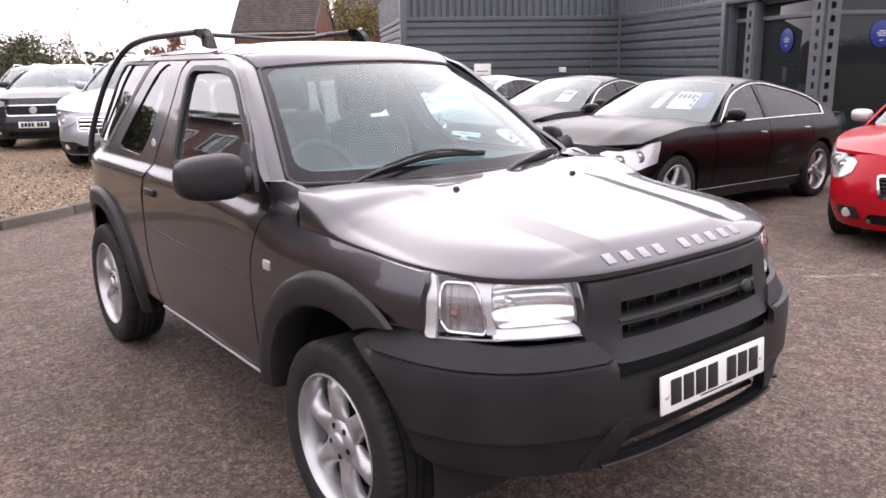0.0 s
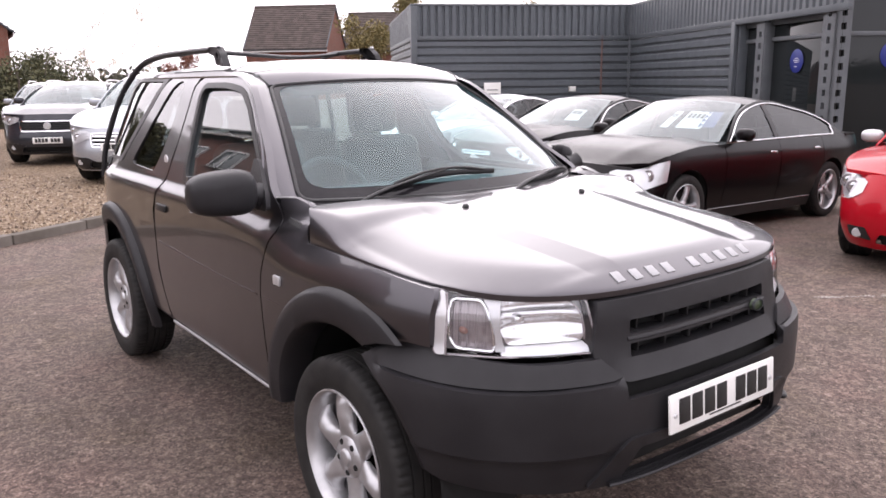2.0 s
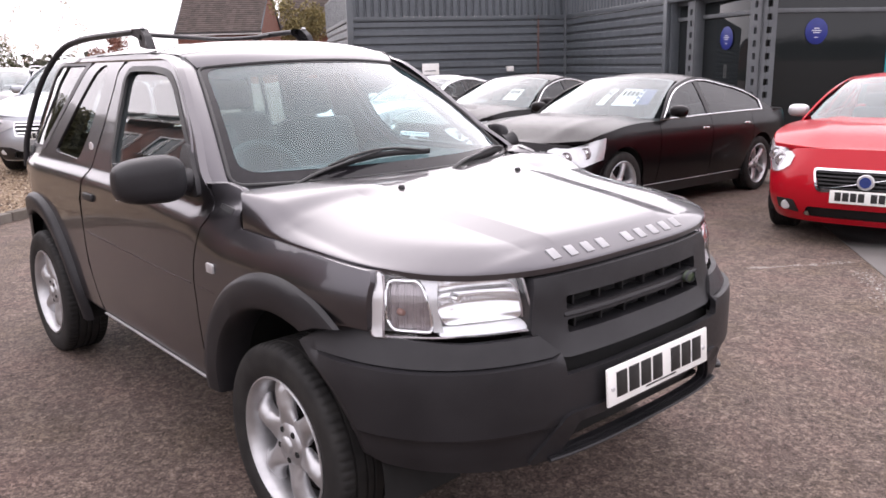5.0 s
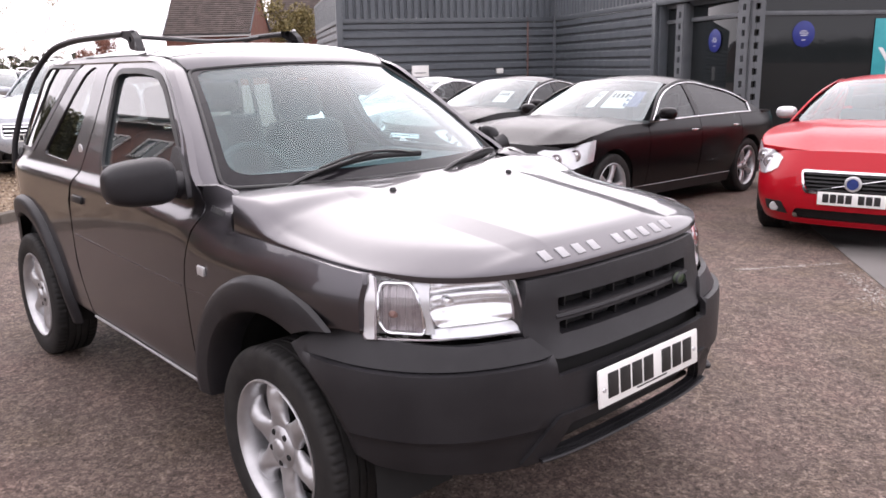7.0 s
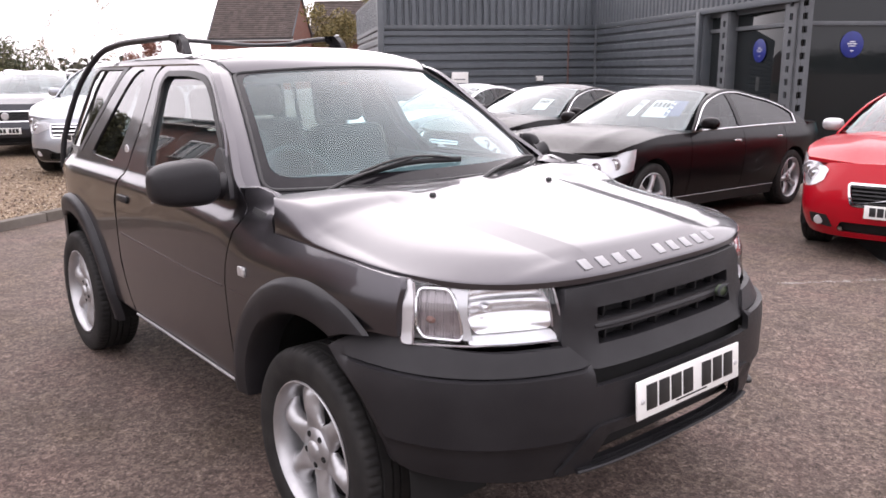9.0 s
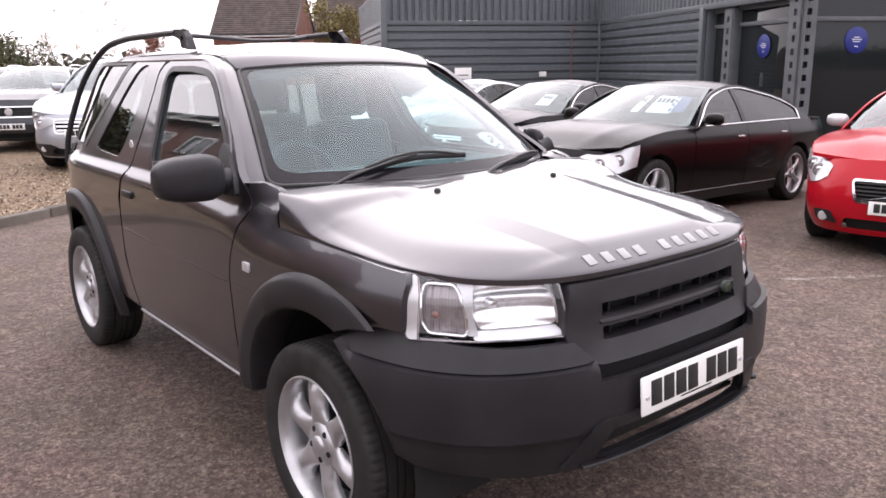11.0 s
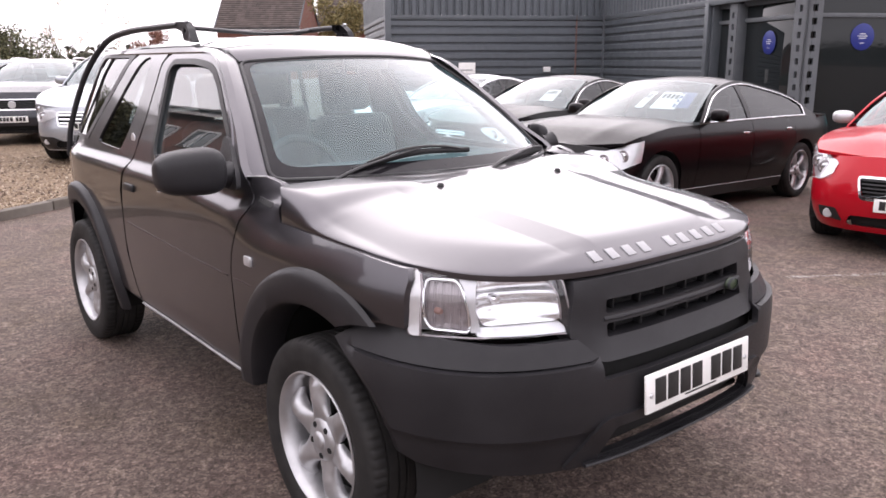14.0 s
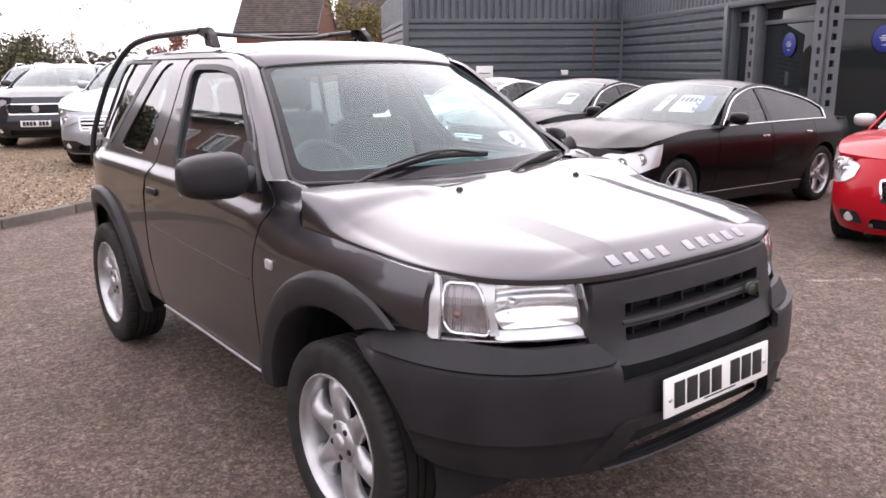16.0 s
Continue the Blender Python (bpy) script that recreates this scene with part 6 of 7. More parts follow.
# ---------------------------------------------------------------- showroom building
EYE0 = Vector((-2.05, -2.14))
bear = lambda az, d: EYE0 + Vector((math.sin(radians(az)), math.cos(radians(az)))) * d
CA, CB = bear(35.1, 26.0), bear(50.1, 27.7)
U = (CB - CA).normalized()                   # along the back wall
V = Vector((U.y, -U.x))                      # towards the camera
if V.dot(EYE0 - CB) < 0:
    V = -V
TRIM, TOP, FOOT = 2.88, 3.86, -0.75
clad = Nodes("grey_cladding", (0.15, 0.16, 0.17), 0.45, 0.1)
clad.color(clad.mix(1.0, clad.ramp(clad.noise(0.6, 5), (0.3, (0.084, 0.097, 0.109)), (0.7, (0.108, 0.123, 0.137))), clad.ramp(clad.noise(7, 5), (0.3, 0.88), (0.7, 1.05)), "MULTIPLY"))
clad.gloss(clad.ramp(clad.noise(4), (0.3, 0.38), (0.7, 0.55)))
M["clad"] = clad.mat
M["flash"] = mottled("grey_flashing", (0.074, 0.085, 0.095), (0.092, 0.104, 0.115), 2, 0.45)
M["steel"] = mottled("painted_steel", (0.090, 0.099, 0.108), (0.115, 0.125, 0.134), 3, 0.5, 60, 0.1)
M["shop_glass"] = Nodes("showroom_glass", (0.014, 0.017, 0.018), 0.02, Specular_IOR_Level=0.36).mat
M["rust"] = mottled("rust_streak", (0.10, 0.055, 0.05), (0.15, 0.10, 0.09), 20, 0.8)
P3 = lambda q, z: Vector((q.x, q.y, z))


def corrugated(name, p0, p1, z0, z1, out, pitch, upright, parent, depth=0.058):
    """A profiled steel sheet between two corners, with its ribs upright or level."""
    prof = ((0.0, 0.0), (0.16, 0.0), (0.30, 1.0), (0.84, 1.0), (1.0, 0.0))
    bm = bmesh.new()
    length = (p1 - p0).length
    d = (p1 - p0).normalized()
    span = length if upright else z1 - z0
    n = max(1, round(span / pitch))
    rows = []
    for i in range(n):
        for a, h in prof[:-1] if i < n - 1 else prof:
            t = (i + a) * span / n
            for_out = out * (h * depth)
            if upright:
                rows.append([bm.verts.new(P3(p0 + d * t + for_out, z)) for z in (z0, z1)])
            else:
                rows.append([bm.verts.new(P3(q + for_out, z0 + t)) for q in (p0, p1)])
    for a, b in zip(rows, rows[1:]):
        bm.faces.new((a[0], a[1], b[1], b[0]))
    bmesh.ops.recalc_face_normals(bm, faces=bm.faces)
    total = sum((f.normal * f.calc_area() for f in bm.faces), Vector())
    if total.dot(Vector((out.x, out.y, 0))) < 0:
        bmesh.ops.reverse_faces(bm, faces=bm.faces)
    return part(name, bm, M["clad"], parent, smooth=0)


def slab(name, p0, p1, z0, z1, out, thick, material, parent, back=0.0):
    """A flat board between two corners, standing proud by thick."""
    d = (p1 - p0)
    ang = math.atan2(d.y, d.x)
    mid = (p0 + p1) / 2 + out * ((thick - back) / 2)
    bm = box((d.length, thick + back, z1 - z0), (0, 0, 0), min(0.006, (z1 - z0) / 6))
    ob = part(name, bm, material, parent)
    ob.matrix_local = Matrix.Translation(P3(mid, (z0 + z1) / 2)) @ Matrix.Rotation(ang, 4, "Z")
    return ob


shop = empty("showroom_building", "grey metal-clad showroom with glazed front and perforated steel columns", "building")
BACK = -V
CW = CB + V * 6.97                           # end of the cladding on the wing
CP = CB + V * 10.9                           # corner column of the glazed front
CE = CP + U * 14
# back wall and its return
for nm, a, b, o in (("wall_cladding", CA, CB, V), ("wall_cladding", CB, CW, -U), ("wall_cladding", CA + BACK * 9, CA, -U)):
    corrugated(nm, a, b, FOOT, TRIM - 0.07, o, 0.25, False, shop)
for a, b, o in ((CA, CB, V), (CB, CB + V * 11.4, -U), (CA + BACK * 9, CA, -U)):
    corrugated("parapet_cladding", a + o * 0.02, b + o * 0.02, TRIM + 0.07, TOP, o, 0.235, True, shop)
    slab("trim_band", a, b, TRIM - 0.07, TRIM + 0.07, o, 0.075, M["flash"], shop)
    slab("coping", a, b, TOP, TOP + 0.07, o, 0.09, M["flash"], shop, back=0.15)
for q, o1 in ((CA, (V - U) * 0.5), (CB, (V - U) * 0.06)):
    ob = part("corner_post", box((0.20, 0.20, TOP - FOOT), (0, 0, 0), 0.02), M["flash"], shop)
    ob.matrix_local = Matrix.Translation(P3(q + o1 * 0.0, (TOP + FOOT) / 2)) @ Matrix.Rotation(math.atan2(U.y, U.x), 4, "Z")
slab("cladding_edge", CW - V * 0.06, CW + V * 0.12, FOOT, TRIM, -U, 0.10, M["flash"], shop)
# stained downpipe line, notice box, and roof deck
dp = CA + U * ((CB - CA).length * 0.86)
slab("downpipe", dp - U * 0.03, dp + U * 0.03, FOOT, TOP - 0.1, V, 0.075, M["rust"], shop)
# glazed wing
gz = [(CW + V * 0.12, CB + V * 8.0), (CB + V * 8.25, CB + V * 10.75)]
for a, b in gz:
    a2, b2 = a + U * 0.25, b + U * 0.25
    slab("shop_window", a2, b2, FOOT, TRIM, -U, 0.012, M["shop_glass"], shop)
    slab("transom", a2, b2, 2.36, 2.45, -U, 0.07, M["steel"], shop)
    slab("window_head", a2, b2, TRIM - 0.16, TRIM, -U, 0.08, M["flash"], shop)
slab("reveal_wall", CW + V * 0.02 + U * 0.01, CW + V * 0.02 + U * 0.5, FOOT, TRIM, V, 0.16, M["flash"], shop)
# near-black sheet added for the unlit room behind the glass
slab("dark_room_backing", CB + V * 6.5 + U * 0.34, CP + U * 0.34, FOOT, TOP, -U, 0.02, M["dark"], shop)
face2 = (CP + U * 0.45 - V * 0.25, CE - V * 0.25)
slab("shop_window", face2[0], face2[1], FOOT, 3.7, V, 0.012, M["shop_glass"], shop)
slab("transom", face2[0], face2[1], 2.36, 2.45, V, 0.07, M["steel"], shop)
for k in (5.4, 10.0):
    slab("mullion", CP + U * k - V * 0.25, CP + U * (k + 0.09) - V * 0.25, FOOT, 3.7, V, 0.08, M["steel"], shop)
slab("canopy_edge", CP - U * 0.6, CE, 3.7, 4.7, V, 0.12, M["flash"], shop)


def column(at, w1, w2, top, both):
    """A perforated steel column: flanges with a row of square holes."""
    h = top - FOOT

    def plate(p, d, wide, name):
        n = int(h / 0.26)
        holes = [rounded([(-0.055, 0.10 + i * 0.26), (0.055, 0.10 + i * 0.26), (0.055, 0.23 + i * 0.26), (-0.055, 0.23 + i * 0.26)], 0.012, 2) for i in range(n)]
        nrm = Vector((-d.y, d.x))
        bm = sheet([(-wide / 2, 0), (wide / 2, 0), (wide / 2, h), (-wide / 2, h)], lambda u, z: P3(p + d * u, FOOT + z), holes, step=0.3, depth=0.05, inward=(U.x, U.y, 0) if abs(d.dot(V)) > 0.7 else (-V.x, -V.y, 0), grid=False)
        return part(name, bm, M["steel"], shop, smooth=0)
    plate(at, V, w1, "column_flange")
    slab("column_web", at + V * (w1 / 2) + U * 0.02, at + V * (w1 / 2) + U * w2, FOOT, top, V, 0.03, M["steel"], shop) if not both else plate(at + V * (w1 / 2) + U * (w2 / 2), U, w2, "column_flange")
    # dark strip added so the holes look shaded
    slab("column_shade_back", at - V * (w1 / 2) + U * 0.16, at + V * (w1 / 2) + U * 0.16, FOOT, top, -U, 0.02, M["dark"], shop)


column(CB + V * 8.12, 0.34, 0.24, TRIM - 0.1, False)
column(CB + V * 10.72, 0.44, 0.34, 4.2, True)
# flat roofs close the building
roof = sheet([(0, 0), (1, 0), (1, 1), (0, 1)], lambda a, b: P3(CA + (CB - CA) * a + BACK * 9 * b, TOP - 0.2), step=0.5, depth=0, facing=(0, 0, 1))
part("flat_roof", roof, M["flash"], shop)

blue = mottled("blue_vinyl", (0.010, 0.020, 0.17), (0.013, 0.025, 0.21), 5, 0.4)
white_ink = mottled("white_ink", (0.75, 0.75, 0.76), (0.8, 0.8, 0.8), 9, 0.5)


def disc_sticker(at, right, out, r):
    q = empty("window_sticker", "round blue vinyl sticker with small white writing on showroom glass", "sticker", "blue window stickers")
    turn = Matrix((Vector((right.x, right.y, 0)), Vector((0, 0, 1)), Vector((out.x, out.y, 0)))).transposed().to_4x4()
    q.matrix_world = Matrix.Translation(at) @ turn
    part("disc", lathe([(0, 0.004), (r - 0.01, 0.004), (r, 0.0)], 40, "Z"), blue, q)
    for w, y in ((0.50, 0.22), (0.85, 0.06), (0.62, -0.10), (0.34, -0.46)):
        part("writing_bar", box((r * w, r * 0.055, 0.003), (0, r * y, 0.007)), white_ink, q)


def on_line(p, d, az):
    """Where the bearing az from the camera's stand meets the line through p along d."""
    w = Vector((math.sin(radians(az)), math.cos(radians(az))))
    m = p - EYE0
    k = (m.x * w.y - m.y * w.x) / (d.y * w.x - d.x * w.y)
    return p + d * k


d1 = on_line(CB + U * 0.23, V, 60.67)
disc_sticker(P3(d1 - U * 0.02, 1.90), V, -U, 0.255)
d2 = on_line(face2[0] + V * 0.03, U, 66.0)
disc_sticker(P3(d2, 1.98), U, V, 0.27)
d3 = on_line(face2[0] + V * 0.03, U, 70.0)
banner = empty("window_banner", "teal poster with white writing behind showroom glass", "poster")
teal = mottled("teal_print", (0.02, 0.30, 0.34), (0.03, 0.36, 0.40), 3, 0.5)
bq = slab("sheet", d3, d3 + U * 1.6, 0.7, 2.28, V, 0.006, teal, banner)
font = bpy.data.curves.new("writing", "FONT")
font.body, font.size, font.extrude = "Y", 0.95, 0.002
tx = bpy.data.objects.new("writing", font)
scene.collection.objects.link(tx)
tx.data.materials.append(white_ink)
tx.parent = banner
tx.matrix_local = Matrix.Translation(P3(d3 + U * 0.12 + V * 0.012, 1.02)) @ Matrix((Vector((U.x, U.y, 0)), Vector((0, 0, 1)), Vector((V.x, V.y, 0)))).transposed().to_4x4()

# notice board and alarm box on the back wall
nb = on_line(CA, U, 40.0)
board = empty("notice_board", "white framed notice board on grey metal cladding", "notice board")
slab("board", nb, nb + U * 0.55, 0.70, 1.48, V, 0.09, M["plate"], board)
for k in range(4):
    slab("writing_bar", nb + U * 0.08, nb + U * 0.45, 0.84 + k * 0.13, 0.87 + k * 0.13, V, 0.096, M["steel"], board)
ab = on_line(CA, U, 45.93)
alarm = empty("alarm_box", "small pale grey alarm box on metal cladding", "alarm box")
slab("case", ab, ab + U * 0.22, 1.17, 1.33, V, 0.14, M["plate"], alarm)

# ---------------------------------------------------------------- houses
brickm = Nodes("red_brick", (0.3, 0.12, 0.08), 0.85)
bt = brickm.node("ShaderNodeTexBrick", Vector=brickm.coord, Scale=4.4)
bt.inputs["Color1"].default_value, bt.inputs["Color2"].default_value, bt.inputs["Mortar"].default_value = (0.19, 0.070, 0.045, 1), (0.13, 0.050, 0.034, 1), (0.17, 0.14, 0.12, 1)
brickm.color(brickm.mix(1.0, bt.outputs["Color"], brickm.ramp(brickm.noise(1.5), (0.3, 0.85), (0.7, 1.1)), "MULTIPLY"))
tile = Nodes("brown_roof_tile", (0.1, 0.07, 0.06), 0.8)
isl = tile.node("ShaderNodeNewGeometry").outputs["Random Per Island"]
tile.color(tile.mix(1.0, tile.ramp(isl, (0.0, (0.060, 0.046, 0.041)), (0.5, (0.078, 0.060, 0.053)), (1.0, (0.098, 0.076, 0.067))), tile.ramp(tile.noise(0.8), (0.3, 0.85), (0.7, 1.1)), "MULTIPLY"))
frame_white = mottled("white_frame", (0.7, 0.7, 0.7), (0.78, 0.78, 0.78), 4, 0.5)


def house(name, label, at, turn, wide, deep, eave, ridge, windows, courses=17, foot=0.0):
    """A brick house with a tiled pitched roof; its front looks along -y of its own axes, the ridge runs along x."""
    h = empty(name, label, "house", at=(at[0], at[1], foot), turn=turn)
    bm = bmesh.new()
    w, d = wide / 2, deep / 2
    ring = [(-w, -d), (w, -d), (w, d), (-w, d)]
    lo = [bm.verts.new((x, y, 0)) for x, y in ring]
    hi = [bm.verts.new((x, y, eave)) for x, y in ring]
    pk = [bm.verts.new((-w, 0, ridge - 0.12)), bm.verts.new((w, 0, ridge - 0.12))]
    bm.faces.new((lo[0], lo[1], hi[1], hi[0]))
    bm.faces.new((lo[2], lo[3], hi[3], hi[2]))
    bm.faces.new((lo[1], lo[2], hi[2], pk[1], hi[1]))
    bm.faces.new((lo[3], lo[0], hi[0], pk[0], hi[3]))
    bmesh.ops.recalc_face_normals(bm, faces=bm.faces)
    part("wall", bm, brickm.mat, h, smooth=0)
    for s in (-1, 1):
        bm = bmesh.new()
        over = 0.35
        slope = Vector((0, s * (d + over), -(ridge - eave) * (d + over) / d))
        n = int(wide / 0.34)
        for k in range(courses):
            for i in range(n):
                x0, x1 = -w - 0.15 + (wide + 0.3) * i / n, -w - 0.15 + (wide + 0.3) * (i + 1) / n
                a, b = slope * (k / courses), slope * ((k + 1.04) / courses)
                up = Vector((0, 0, 0.10))
                q = [bm.verts.new(Vector((x, 0, ridge)) + v) for x, v in ((x0, a + up * 0.2), (x1, a + up * 0.2), (x1, b + up), (x0, b + up), (x0, b - up * 0.4), (x1, b - up * 0.4))]
                bm.faces.new(q[:4])
                bm.faces.new((q[3], q[2], q[5], q[4]))
        part("roof", bm, tile.mat, h, smooth=0)
        part("fascia", box((wide + 0.3, 0.04, 0.22), (0, s * (d + over - 0.04), ridge + slope.z - 0.14), 0.01), frame_white, h)
        part("gutter", tube([(-w - 0.15, s * (d + over + 0.05), ridge + slope.z - 0.05), (w + 0.15, s * (d + over + 0.05), ridge + slope.z - 0.05)], 0.055, sides=8), M["trim"], h)
    part("ridge_tiles", tube([(-w - 0.15, 0, ridge + 0.03), (w + 0.15, 0, ridge + 0.03)], 0.11, sides=8), tile.mat, h)
    for s in (-1, 1):
        part("barge_board", tube([(s * (w + 0.10), -d - 0.3, eave - 0.25), (s * (w + 0.10), 0, ridge - 0.05), (s * (w + 0.10), d + 0.3, eave - 0.25)], 0.07, sides=4), M["flash"], h)
    for x, z, ww, hh in windows:
        win = part("window", box((ww, 0.10, hh), (x, -d + 0.02, z), 0.01), M["shop_glass"], h)
        for dx in (-ww / 2, 0, ww / 2):
            part("frame", box((0.07, 0.14, hh), (x + dx, -d + 0.0, z), 0.01), frame_white, win)
        for dz in (-hh / 2, hh / 2):
            part("frame", box((ww, 0.14, 0.07), (x, -d + 0.0, z + dz), 0.01), frame_white, win)
        part("sill", box((ww + 0.2, 0.22, 0.07), (x, -d - 0.03, z - hh / 2 - 0.06), 0.01), conc, win)
    return h


def facing_turn(p):
    w = EYE0 - Vector((p.x, p.y))
    return math.atan2(w.y, w.x) + math.pi / 2


p = bear(27.0, 76)
house("brick_house", "red brick house with a brown tiled pitched roof", p, facing_turn(p) - 0.30, 7.3, 6.6, 4.75, 8.25, [(-2, 1.6, 1.2, 1.1), (1.6, 1.6, 1.2, 1.1)], 22)
p = bear(34.2, 84)
house("brick_house", "red brick house with a brown tiled roof behind a tree", p, facing_turn(p) - 0.15, 10.5, 6.6, 4.9, 8.35, [(-3, 3.6, 1.2, 1.1)], 22)
p = Vector((-12.0, 19.5))
house("brick_terrace", "red brick building with white windows and a dark tiled roof", p, math.pi / 2, 13.0, 8, 7.0, 9.4, [(x, z, 1.7, 1.2) for x in (-4.6, -1.4, 1.8, 5) for z in (1.6, 5.4)], 15)
p = bear(5.6, 62)
house("brick_house", "red brick house with white fascia behind a dark hedge", p, facing_turn(p) + math.pi / 2, 11, 7, 5.0, 7.6, [(x, z, 1.3, 1.1) for x in (-3.5, 3.5) for z in (1.4, 3.7)], 14)

# ---------------------------------------------------------------- trees, hedge, distance
leafm = {}


def foliage(name, dark, light):
    n = Nodes(name, dark, 0.75)
    isl = n.node("ShaderNodeNewGeometry").outputs["Random Per Island"]
    n.color(n.ramp(isl, (0.0, dark), (1.0, light)))
    return n.mat


M["hedge"] = foliage("hedge_leaves", (0.035, 0.042, 0.020), (0.15, 0.145, 0.07))
M["autumn"] = foliage("autumn_leaves", (0.10, 0.085, 0.03), (0.24, 0.19, 0.07))
M["straw"] = foliage("straw_leaves", (0.22, 0.17, 0.10), (0.42, 0.34, 0.22))
M["russet"] = foliage("russet_leaves", (0.12, 0.05, 0.035), (0.28, 0.12, 0.08))
M["far_green"] = foliage("far_leaves", (0.03, 0.035, 0.022), (0.075, 0.07, 0.045))
M["bark"] = mottled("bark", (0.10, 0.08, 0.065), (0.20, 0.17, 0.14), 3, 0.9, 30, 0.6, 0.02)


def leaf_cloud(bm, centre, radius, count, size, rng, squash=0.8):
    for _ in range(count):
        v = Vector((rng.gauss(0, 1), rng.gauss(0, 1), rng.gauss(0, 1))).normalized() * (rng.random() ** 0.4)
        c = Vector(centre) + Vector((v.x * radius, v.y * radius, v.z * radius * squash))
        a = Vector((rng.gauss(0, 1), rng.gauss(0, 1), rng.gauss(0, 1))).normalized() * size * rng.uniform(0.6, 1.3)
        b = a.cross(Vector((rng.gauss(0, 1), rng.gauss(0, 1), rng.gauss(0, 1)))).normalized() * size * rng.uniform(0.4, 0.9)
        bm.faces.new([bm.verts.new(q) for q in (c - a, c + b, c + a, c - b)])


def branches(bm, base, way, length, radius, depth, rng, tips):
    pts, q, w = [Vector(base)], Vector(base), Vector(way).normalized()
    for _ in range(4):
        w = (w + Vector((rng.gauss(0, 0.13), rng.gauss(0, 0.13), rng.gauss(0.05, 0.08)))).normalized()
        q = q + w * length / 4
        pts.append(q.copy())
    tube(pts, [radius * (1 - 0.17 * i) for i in range(5)], bm, 6 if depth > 1 else 4)
    tips.append(pts[-1])
    if depth:
        for k in range(4 if depth > 1 else 5):
            at = pts[rng.randint(1, 4)]
            side = Vector((rng.gauss(0, 1), rng.gauss(0, 1), 0)).normalized()
            branches(bm, at, w * 0.8 + side * rng.uniform(0.4, 0.8), length * rng.uniform(0.45, 0.62), radius * 0.42, depth - 1, rng, tips)


def tree(name, label, at, height, trunk, leaves, count, size, seed, lean=0.0, clump=0.6, depth=2):
    rng = random.Random(seed)
    t = empty(name, label, "tree", at=(at[0], at[1], ground_z(*at)))
    bm, tips = bmesh.new(), []
    branches(bm, (0, 0, 0), (lean, 0, 1), height * 0.62, trunk, depth, rng, tips)
    part("trunk", bm, M["bark"], t)
    if leaves:
        cr = bmesh.new()
        for q in tips:
            leaf_cloud(cr, q, clump * rng.uniform(0.6, 1.2), max(2, count // len(tips)), size, rng)
        part("crown", cr, leaves, t, smooth=0)
    return t


def shrub(name, label, at, radii, height, leaves, count, size, seed, category="hedge"):
    rng = random.Random(seed)
    s = empty(name, label, category, at=(at[0], at[1], ground_z(*at)))
    bm = bmesh.new()
    stems = bmesh.new()
    for i in range(22):
        a, r = rng.uniform(0, 6.28), rng.random() ** 0.5
        x, y = radii[0] * r * math.cos(a), radii[1] * r * math.sin(a)
        h = height * rng.uniform(0.55, 0.95) * (1 - 0.35 * r)
        tube([(x * 0.6, y * 0.6, 0), (x * 0.8, y * 0.8, h * 0.5), (x, y, h)], [0.05, 0.04, 0.02], stems, 5)
        for k in range(4):
            leaf_cloud(bm, (x + rng.gauss(0, 0.2), y + rng.gauss(0, 0.2), h * (0.2 + 0.27 * k)), radii[0] * 0.22, count // 88, size, rng)
    part("stems", stems, M["bark"], s)
    part("leaves", bm, leaves, s, smooth=0)
    return s


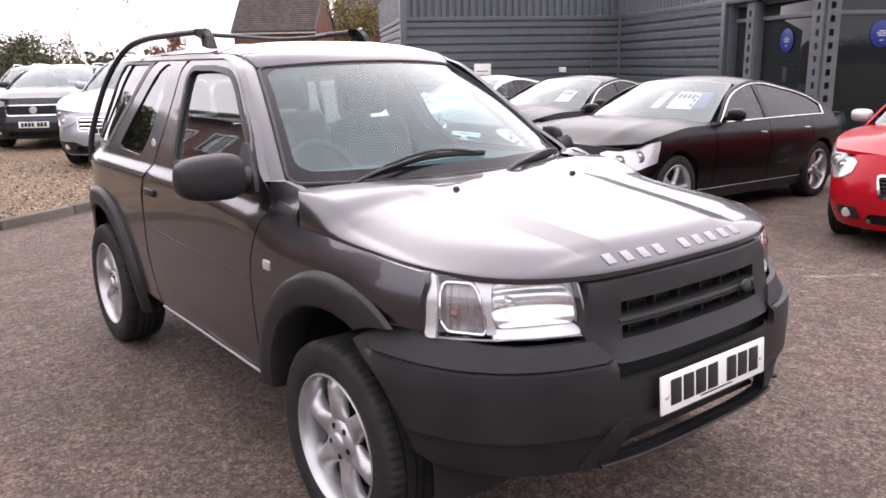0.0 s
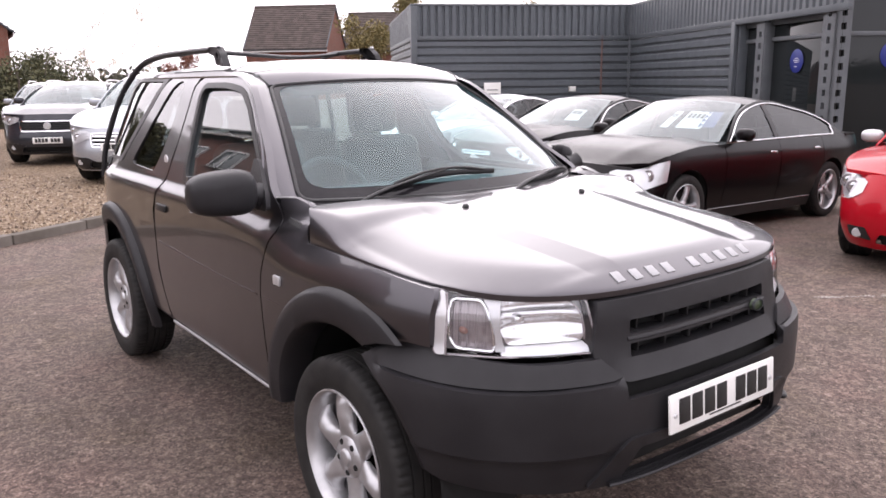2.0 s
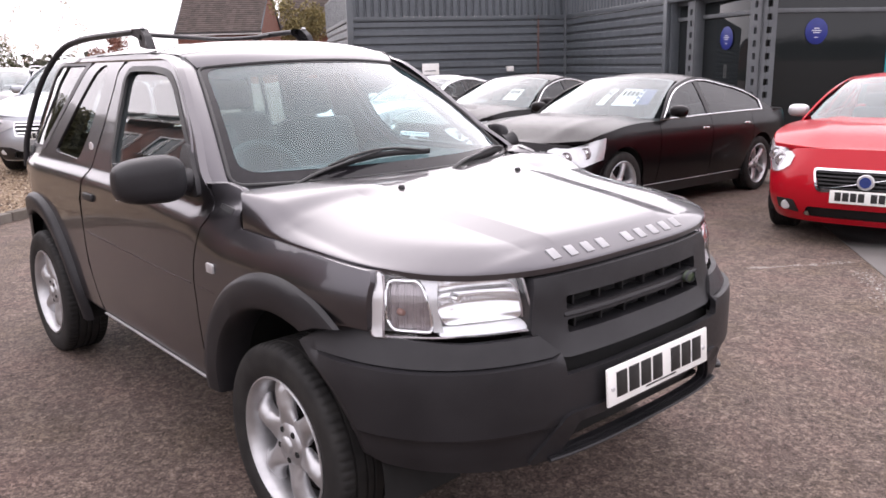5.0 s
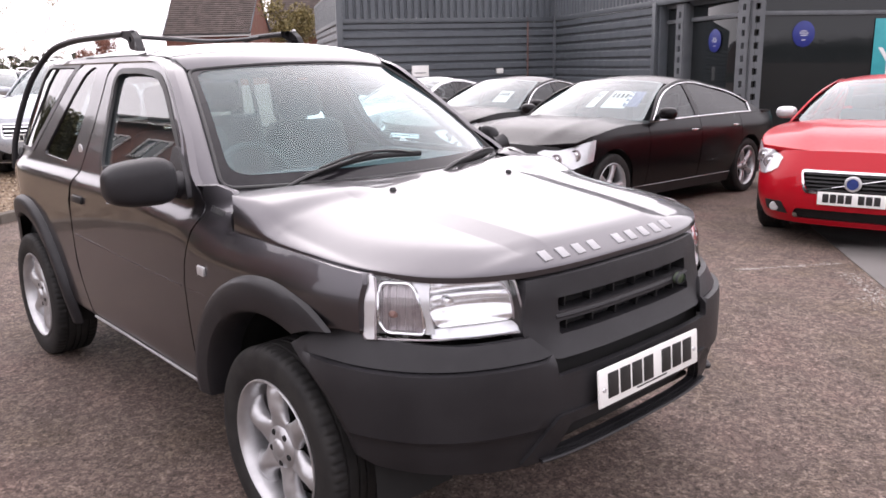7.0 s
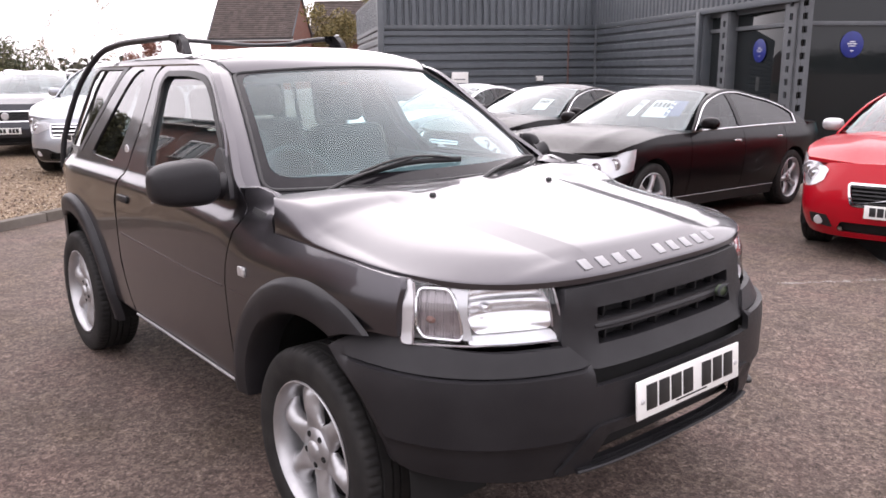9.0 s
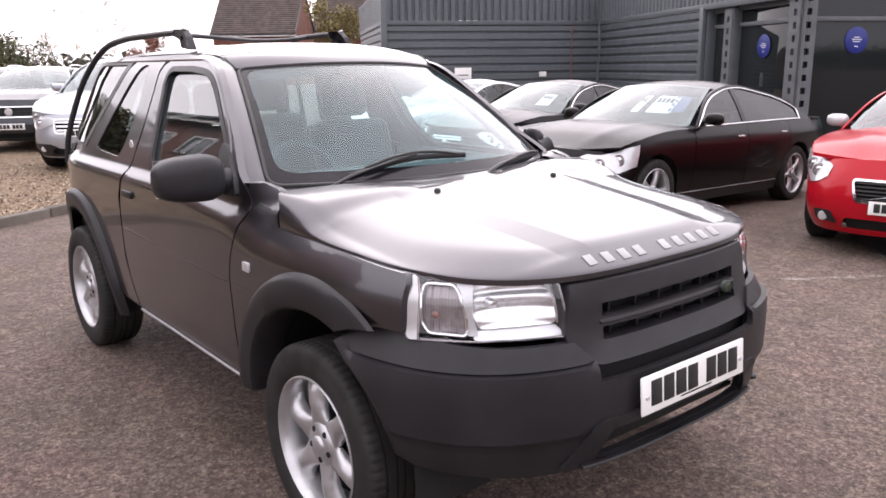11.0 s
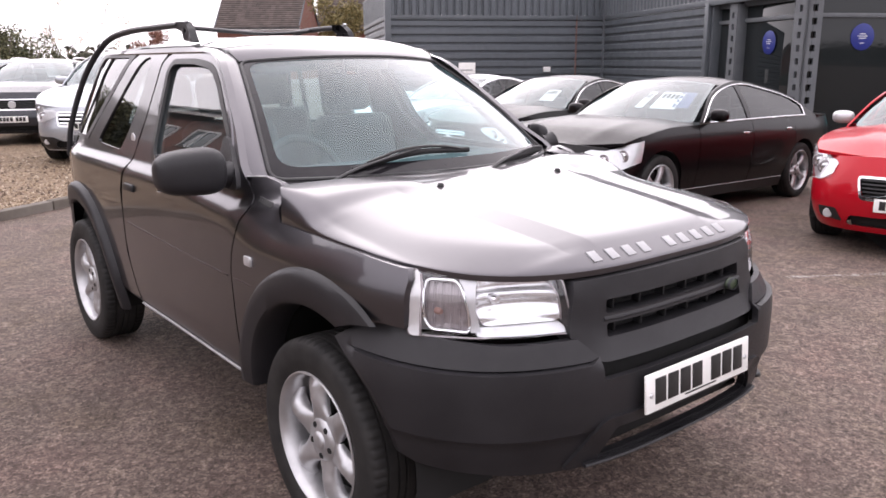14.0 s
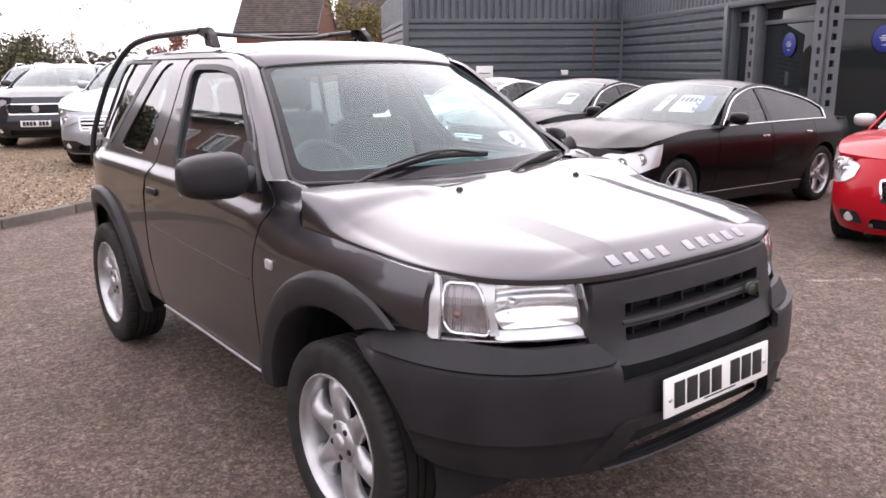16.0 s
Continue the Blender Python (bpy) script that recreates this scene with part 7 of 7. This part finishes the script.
for i, (az, d, hgt, rad) in enumerate([(6.5, 34, 3.0, 3.0), (9.2, 34, 3.3, 2.6), (10.8, 35, 3.3, 2.2), (12.2, 37, 2.5, 2.2), (13.6, 40, 1.75, 2.4), (15.4, 44, 1.75, 2.6), (17.4, 46, 1.7, 2.8), (19.5, 48, 1.6, 2.8), (3.0, 36, 2.6, 3.2), (-1.0, 38, 2.6, 3.4)]):
    shrub("hedge_shrub", "dense dark green hedge shrub", bear(az, d), (rad, 1.3), hgt, M["hedge"], 9000, 0.060, 20 + i)
# row out of view, added so its reflection darkens the off-roader's door
for i, (x, y) in enumerate(((-9.5, 9.0), (-9.2, 14.5), (-9.0, 20.0), (-8.6, 25.5))):
    shrub("hedge_shrub", "dense dark green hedge shrub added out of view beside the yard", (x, y), (2.9, 2.9), 2.3 + 0.2 * (i % 2), M["hedge"], 7000, 0.085, 50 + i)
tree("birch_tree", "slender almost leafless tree against the sky", bear(14.4, 55), 6.3, 0.055, M["straw"], 1500, 0.045, 5, clump=0.5)
tree("birch_tree", "slender almost leafless tree with few yellow leaves", bear(16.3, 55), 6.8, 0.055, M["straw"], 1700, 0.045, 6, clump=0.5)
tree("small_tree", "rounded tree with russet autumn leaves", bear(19.1, 50), 3.5, 0.10, M["russet"], 3000, 0.07, 7, clump=0.5)
tree("autumn_tree", "tree with thinning yellow-green leaves beside houses", bear(33.0, 62), 9.6, 0.16, M["autumn"], 12000, 0.10, 8, clump=0.9)
tree("autumn_tree", "tree with thinning yellow-green leaves behind the showroom", bear(42.5, 60), 7.6, 0.14, M["autumn"], 4000, 0.10, 9, clump=0.6)

for at, hgt, seed in (((-10.0, 30.0), 7.0, 31), ((-9.0, 35.5), 7.6, 32), ((-10.5, 41.0), 8.4, 33), ((-7.5, 46.0), 8.4, 34)):
    tree("tall_tree", "tall dark green tree at the edge of the yard", at, hgt, 0.22, M["hedge"], 18000, 0.08, seed, clump=1.0)

# far woods close the horizon all round; unseen stretches are added for reflections
rng = random.Random(11)
woods = bmesh.new()
for i in range(620):
    az = rng.uniform(-180, 180)
    if 20 < az < 38:
        continue
    # closer, taller belt out of view, added to darken what the cars reflect
    near = az > 88 or az < -40
    q = bear(az, rng.uniform(60, 80) if near else rng.uniform(95, 125))
    h = rng.uniform(1.5, 4.2) if -5 < az < 60 else rng.uniform(5, 9) if near else rng.uniform(4, 9)
    leaf_cloud(woods, (q.x, q.y, h * 0.5), h * 0.7, 190 if near else 70, 0.28 if near else 0.5, rng, 0.75)
tagged(part("far_woods", woods, M["far_green"], smooth=0), "distant band of dark trees and bushes, its unseen stretches added", "woods", kind="stuff")
